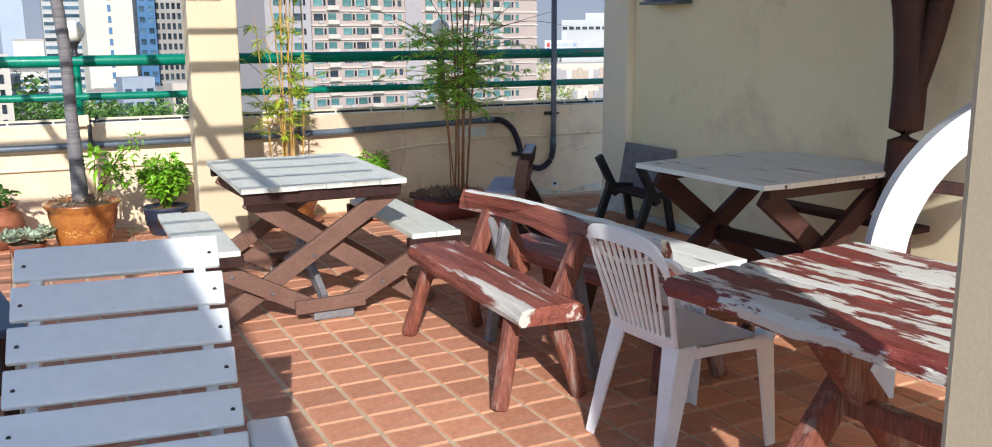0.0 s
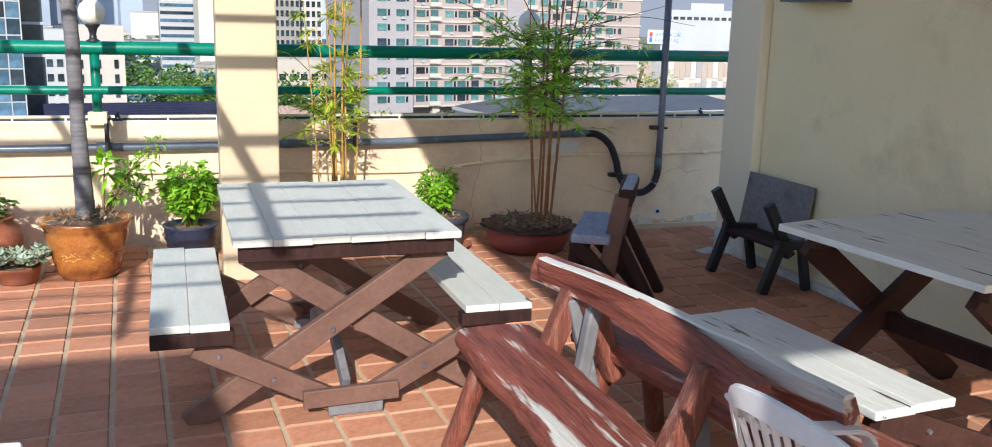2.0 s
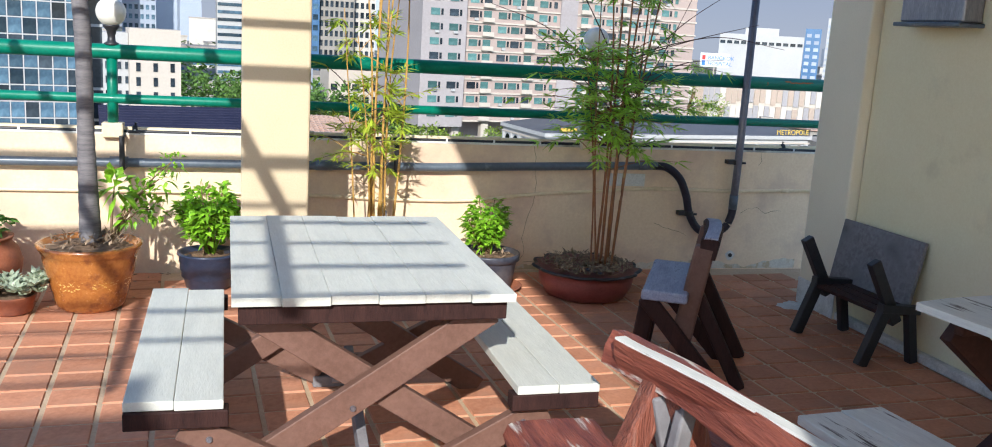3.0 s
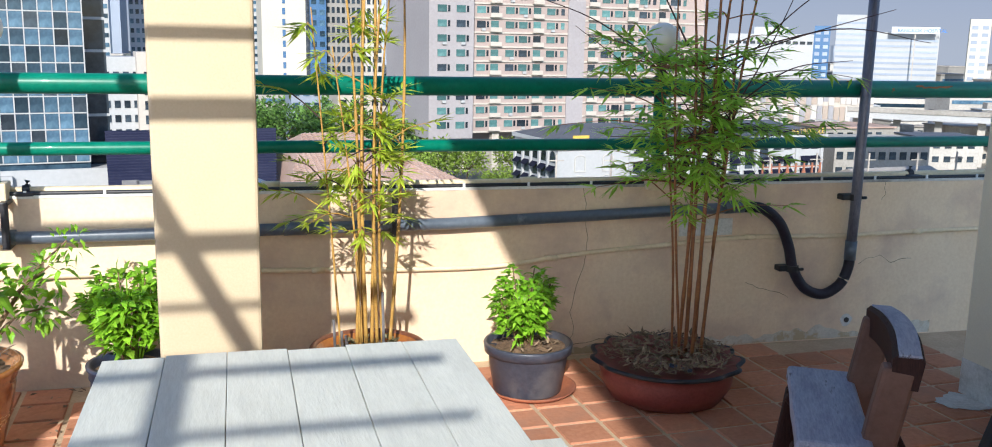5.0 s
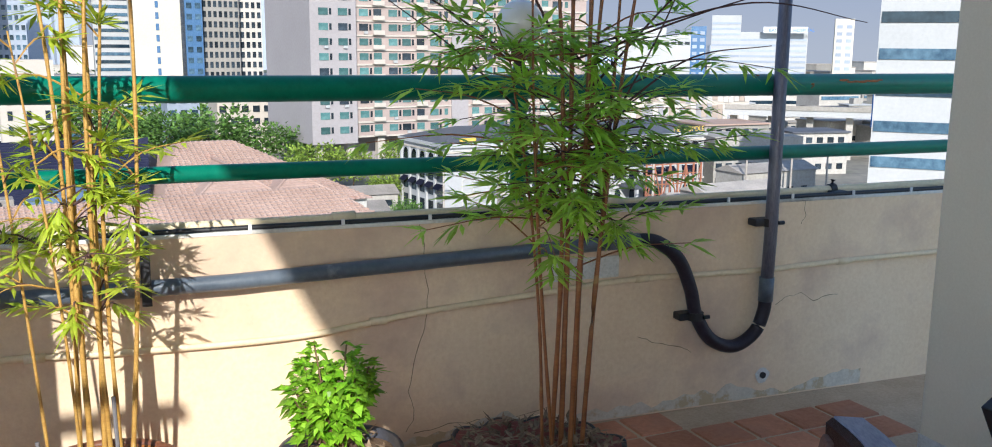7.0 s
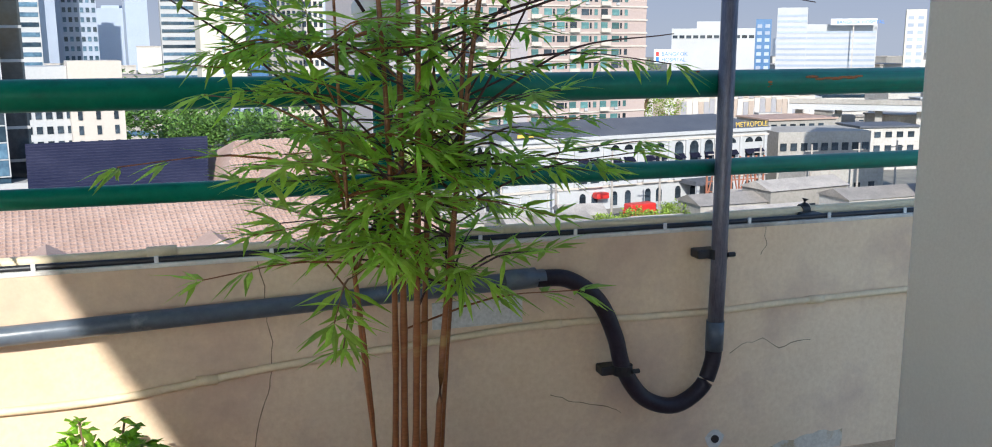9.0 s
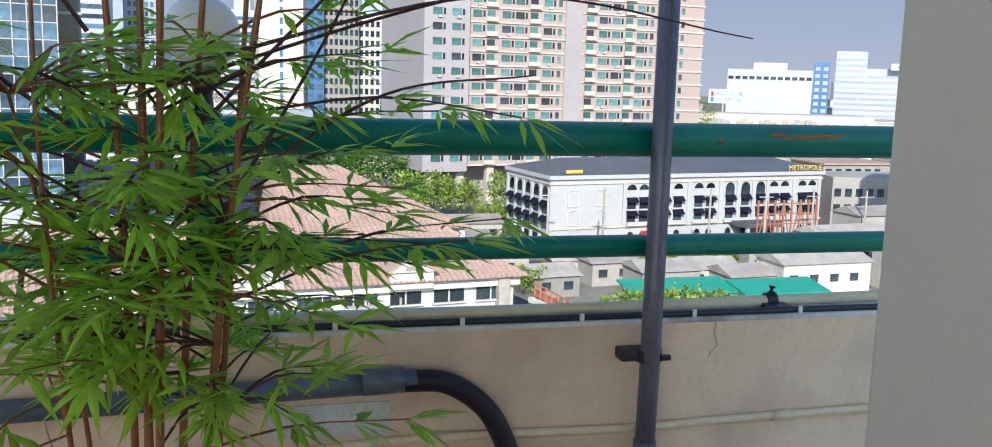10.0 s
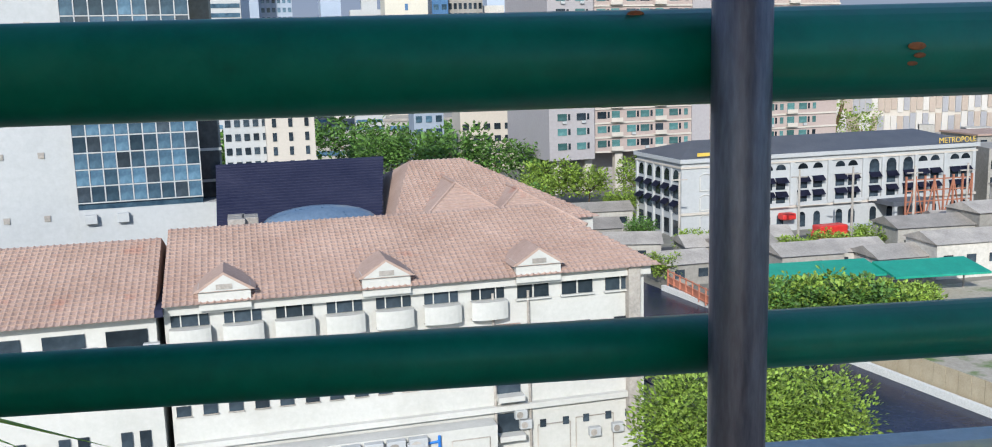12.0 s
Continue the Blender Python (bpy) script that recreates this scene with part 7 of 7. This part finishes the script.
scaffold = thing("scaffold", "rusty lattice frame of an empty billboard", "scaffold", frame_at(73.8, 134, 8))
for i in range(8):
    part("upright", beam((i * 1.45 - 5, 0, 0), (i * 1.45 - 5, 0, 9.5), 0.22, 0.22, (0, 1, 0), 0), M_RUST_STEEL, scaffold)
    if i < 7:
        part("diagonal", beam((i * 1.45 - 5, 0, 3 + (i % 2) * 6), (i * 1.45 - 3.55, 0, 9 - (i % 2) * 6), 0.15, 0.15, (0, 1, 0), 0), M_RUST_STEEL, scaffold)
for z in (3, 4.5, 6, 7.5, 9):
    part("crossbar", beam((-5, 0, z), (5.15, 0, z), 0.15, 0.15, (0, 1, 0), 0), M_RUST_STEEL, scaffold)

random.seed(5)
shed_spots = [(68.5, 123.0, 12, 4.5), (69.0, 114.0, 13, 4.2), (60.5, 114.5, 9, 2.6), (34.5, 116.0, 6, 2.6), (49.5, 117.0, 8, 2.8), (44.0, 122.0, 7, 3.0), (75.0, 128.0, 8, 4.0), (56.0, 119.0, 7, 2.6), (80.0, 124.0, 14, 6.0), (86.0, 114.0, 14, 6.0), (94.0, 136.0, 16, 7.0), (48.0, 128.0, 6, 3.0), (39.0, 125.5, 5, 2.6), (23, 150, 10, 3), (31, 153, 9, 3.2), (27, 139, 8, 3), (30, 127, 7, 3), (18, 132, 10, 4), (14, 148, 9, 3)]
for x, y, w, h in shed_spots:
    t = thing("shed", "low shed with a weathered tin roof", "shed", frame_at(x, y, rnd(-8, 12)))
    block("wall", M_LOW, t, -w / 2, w / 2, 0, 6, 0, h)
    roof_prism(t, -w / 2 - 0.3, w / 2 + 0.3, -0.4, 6.4, h, h + 1.1, M_TIN)
    for i in range(int(w / 3)):
        window(t, -w / 2 + 1.5 + 3 * i, -0.04, h * 0.55, 1.2, 1.0, M_GLASS)
for i in range(9):
    pole = thing("utility_pole", "grey concrete utility pole", "pole", frame_at(38 + 8 * i, 134 + rnd(-1, 1), 0))
    part("shaft", tube([(0, 0, 0), (0, 0, 11)], [0.2, 0.14], 8), M_TIN, pole)
    part("crossarm", box((2.2, 0.15, 0.15), (0, 0, 10)), M_TIN, pole)


# trees of the city
def tree(x, y, h, r, mat, z=GROUND, clumps=26, per=46, name="tree", label="leafy green city tree", size=None):
    t = thing(name, label, "tree", CITY @ pose(x, y, z))
    part("trunk", tube(bent([(0, 0, 0), (rnd(-0.3, 0.3), 0, h * 0.3), (rnd(-0.4, 0.4), 0, h * 0.65)], 3), [0.05 * h * 0.6] * 2 + [0.03 * h * 0.6] * 5, 7), M_STEM, t)
    for k in range(4):
        a = k * 1.7
        part("limb", tube([(0, 0, h * 0.35), (math.cos(a) * r * 0.6, math.sin(a) * r * 0.6, h * 0.7)], [0.02 * h, 0.008 * h], 5), M_STEM, t)
    rows = []
    s = size or r * 0.16
    for c in range(clumps):
        a, u = c * 2.399, (c + 0.5) / clumps
        rr = r * rnd(0.55, 1.0) * math.sqrt(1 - (1 - 2 * u * 0.9) ** 2 * 0.8)
        cx, cy, cz = rr * math.cos(a), rr * math.sin(a), h * (0.42 + 0.5 * u) + rnd(-0.06, 0.06) * h
        for i in range(per):
            d = Vector((rnd(-1, 1), rnd(-1, 1), rnd(-0.8, 1)))
            p = Vector((cx, cy, cz)) + d * r * 0.30
            rows.append((p, d + Vector((0, 0, 0.3)), s * rnd(0.7, 1.3), s * 0.75))
    leaves("crown", rows, mat, t, "", 0.15)["kind"] = "stuff"
    return t


random.seed(8)
tree(19.8, 57.0, 9.6, 4.2, M_TREE_LIGHT, clumps=70, per=190, label="large light green tree on the canal bank", size=0.30)
tree(24.0, 58.5, 8.6, 4.0, M_TREE_LIGHT, clumps=70, per=190, label="large light green tree on the canal bank", size=0.30)
for x, y, h, r, m in ((34.5, 92, 5.2, 2.8, M_TREE_LIGHT), (37, 90, 5.6, 3.2, M_TREE_LEAF), (40, 91, 6.0, 3.4, M_TREE_LIGHT), (43, 90, 5.7, 3.2, M_TREE_LEAF), (46, 89.5, 5.4, 3.0, M_TREE_LIGHT), (48.5, 91, 4.4, 2.5, M_TREE_LIGHT), (38, 95, 5.0, 3.0, M_TREE_LIGHT), (42, 95.5, 5.0, 3.0, M_TREE_LEAF), (46, 95, 4.6, 2.8, M_TREE_LIGHT), (51, 99, 2.6, 2.0, M_TREE_LIGHT), (55, 102, 2.2, 1.8, M_TREE_LIGHT), (49.2, 122.3, 3.6, 2.3, M_TREE_LIGHT), (54.3, 124.7, 3.8, 2.4, M_TREE_LIGHT), (57.3, 124.1, 3.4, 2.2, M_TREE_LIGHT), (61.5, 127.3, 3.8, 2.4, M_TREE_LIGHT), (38.7, 130, 3.6, 2.2, M_TREE_LIGHT), (31.5, 117, 3.4, 2.0, M_TREE_LIGHT), (20, 160, 6, 3.4, M_TREE_LEAF), (35, 160, 5, 3, M_TREE_LIGHT), (25, 144, 4, 2.4, M_TREE_LIGHT), (34, 141, 3.6, 2.2, M_TREE_LEAF), (12, 158, 7, 4, M_TREE_LEAF)):
    tree(x, y, h, r, m, clumps=26, per=60)
for x, y, h, r in ((9, 205, 17, 9), (18, 203, 14, 6.5), (26, 178, 11, 6), (33, 180, 9, 5), (42, 178, 11, 5), (1, 222, 15, 8), (-9, 226, 13, 7), (28, 204, 13, 7), (-4, 250, 14, 9), (12, 262, 14, 10), (22, 170, 9, 4), (-40, 232, 15, 10), (-52, 222, 14, 9), (-64, 236, 14, 9), (-30, 250, 15, 10), (-16, 262, 14, 9), (94, 216, 30, 4.5), (100, 214, 20, 4), (-78, 225, 13, 9)):
    tree(x, y, h * 0.72, r * 0.85, M_TREE_LEAF if r > 6 else M_TREE_LIGHT, clumps=30, per=50, size=r * 0.12)

# low buildings, and skyline towers with haze put into their colour, towards the horizon
random.seed(31)
for i in range(120):
    y = rnd(250, 900)
    x = rnd(-0.55, 1.05) * y
    if -10 < x - 0.2 * y < 75 and y < 300:
        continue
    w, h = rnd(10, 34), rnd(4, 12) if i % 9 or y < 500 or x > 0.3 * y else rnd(16, 28)
    t = thing("low_rise", "pale low-rise city building", "building", frame_at(x, y, rnd(-15, 20)), group="low city blocks")
    block("wall", M_LOW, t, -w / 2, w / 2, 0, w * 0.8, 0, h)
    block("roof", M_TIN, t, -w / 2 - 0.4, w / 2 + 0.4, -0.4, w * 0.8 + 0.4, h, h + 0.8)
    if y < 520:
        for j in range(int(h / 3.3)):
            part("window_strip", box((w * 0.9, 0.2, 1.3), (0, -0.06, 2 + 3.3 * j)), M_GLASS_BLUE, t)
random.seed(47)
M_HOUSE_ROOFS = [M_TIN, M_ROOF_TILE, M_GREY_SLATE, M_WHITE_TOWER]
for i in range(70):
    y = rnd(165, 300)
    x = rnd(0.36, 1.15) * y
    if 95 < x < 150 and 225 < y < 262:
        continue
    w, h = rnd(7, 18), rnd(4, 9)
    t = thing("shophouse", "weathered low city house with a flat or tin roof", "building", frame_at(x, y, rnd(-20, 15)), group="low houses across the road")
    block("wall", M_LOW, t, -w / 2, w / 2, 0, w * 0.7, 0, h)
    block("roof", M_HOUSE_ROOFS[i % 4], t, -w / 2 - 0.3, w / 2 + 0.3, -0.5, w * 0.7 + 0.3, h, h + 0.35)
    if i % 3 == 0:
        block("roof_house", M_LOW, t, -w / 5, w / 6, w * 0.2, w * 0.5, h + 0.35, h + 2.4)
    for j in range(int(h / 2.9)):
        for k in range(int(w / 2.6)):
            window(t, -w / 2 + 1.4 + 2.5 * k, -0.05, 1.7 + 2.8 * j, 1.4, 1.2, M_GLASS)
random.seed(48)
for i in range(46):
    y = rnd(900, 2400)
    x = rnd(-0.5, 0.25) * y if i % 3 else rnd(0.25, 1.0) * y
    w, h = rnd(20, 46), rnd(50, 150) if x < 0.2 * y else rnd(18, 36)
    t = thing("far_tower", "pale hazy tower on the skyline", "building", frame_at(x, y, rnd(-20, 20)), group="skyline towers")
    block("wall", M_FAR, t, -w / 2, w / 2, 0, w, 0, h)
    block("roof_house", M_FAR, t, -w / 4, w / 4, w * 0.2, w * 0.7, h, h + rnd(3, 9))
woods = thing("far_woods", "band of distant tree crowns between the buildings", "trees", kind="stuff")
rows = []
for i in range(170):
    y = rnd(330, 620)
    x = rnd(-0.5, 0.16) * y
    for k in range(16):
        rows.append(((x + rnd(-6, 6), y + rnd(-4, 4), GROUND + rnd(2, 10)), (rnd(-1, 1), rnd(-1, 0.4), rnd(0, 1)), rnd(2, 3.6), 2.4))
leaves("crown", rows, M_TREE_LEAF, woods, "", 0.1)

# ---- floor tiles, the last and most numerous pieces ----
PITCH_X, PITCH_Y, GAP = 0.2065, 0.188, 0.019
LAID = pose(1.676, 5.672, 0, 0, 0, 3.3)  # the rows run a little askew to the walls
HX, HY = (PITCH_X - GAP) / 2, (PITCH_Y - GAP) / 2
CORNERS = ((-1, -1), (1, -1), (1, 1), (-1, 1))
tile_data = []
random.seed(3)
for k in range(6):
    b = bmesh.new()
    lo = [b.verts.new((x * HX, y * HY, 0)) for x, y in CORNERS]
    hi = [b.verts.new((x * (HX - 0.003 - rnd(0, 0.002)), y * (HY - 0.003 - rnd(0, 0.002)), 0.008 + rnd(-0.0008, 0.0008))) for x, y in CORNERS]
    b.faces.new(hi)
    for i in range(4):
        b.faces.new((lo[i], lo[(i + 1) % 4], hi[(i + 1) % 4], hi[i]))
    me = bpy.data.meshes.new("tile")
    b.to_mesh(me)
    b.free()
    me.materials.append(M_TILE)
    tile_data.append(me)
verts, faces = [], []
count = 0
for i in range(-34, 24):
    for j in range(-48, 24):
        p = LAID @ Vector((PITCH_X * (i + 0.5), PITCH_Y * (j + 0.5), -0.0085))
        if not (-4.9 < p.x < 5.2 + 0.3 * (p.y > 8.9) and -2.95 < p.y < 9.32):
            continue
        turn = 3.3 + rnd(-0.35, 0.35)
        if 0.9 < p.x < 2.9 and 4.3 < p.y < 9.3 and count < 300:
            ob = new("tile", tile_data[(i * 7 + j * 3) % 6])
            ob.parent = floor
            ob.matrix_basis = pose(p.x, p.y, p.z, 0, 0, turn)
            count += 1
            continue
        n = len(verts)
        m = pose(p.x, p.y, p.z, 0, 0, turn)
        verts += [tuple(m @ Vector((a * HX, c * HY, 0))) for a, c in CORNERS]
        verts += [tuple(m @ Vector((a * (HX - 0.004), c * (HY - 0.004), 0.008 + rnd(-0.0006, 0.0006)))) for a, c in CORNERS]
        faces += [(n + 4, n + 5, n + 6, n + 7)] + [(n + k, n + (k + 1) % 4, n + 4 + (k + 1) % 4, n + 4 + k) for k in range(4)]
me = bpy.data.meshes.new("tile_rest")
me.from_pydata(verts, [], faces)
me.materials.append(M_TILE_FAR)
rest = new("tile_rest", me)
rest.parent = floor
rest["kind"] = "stuff"
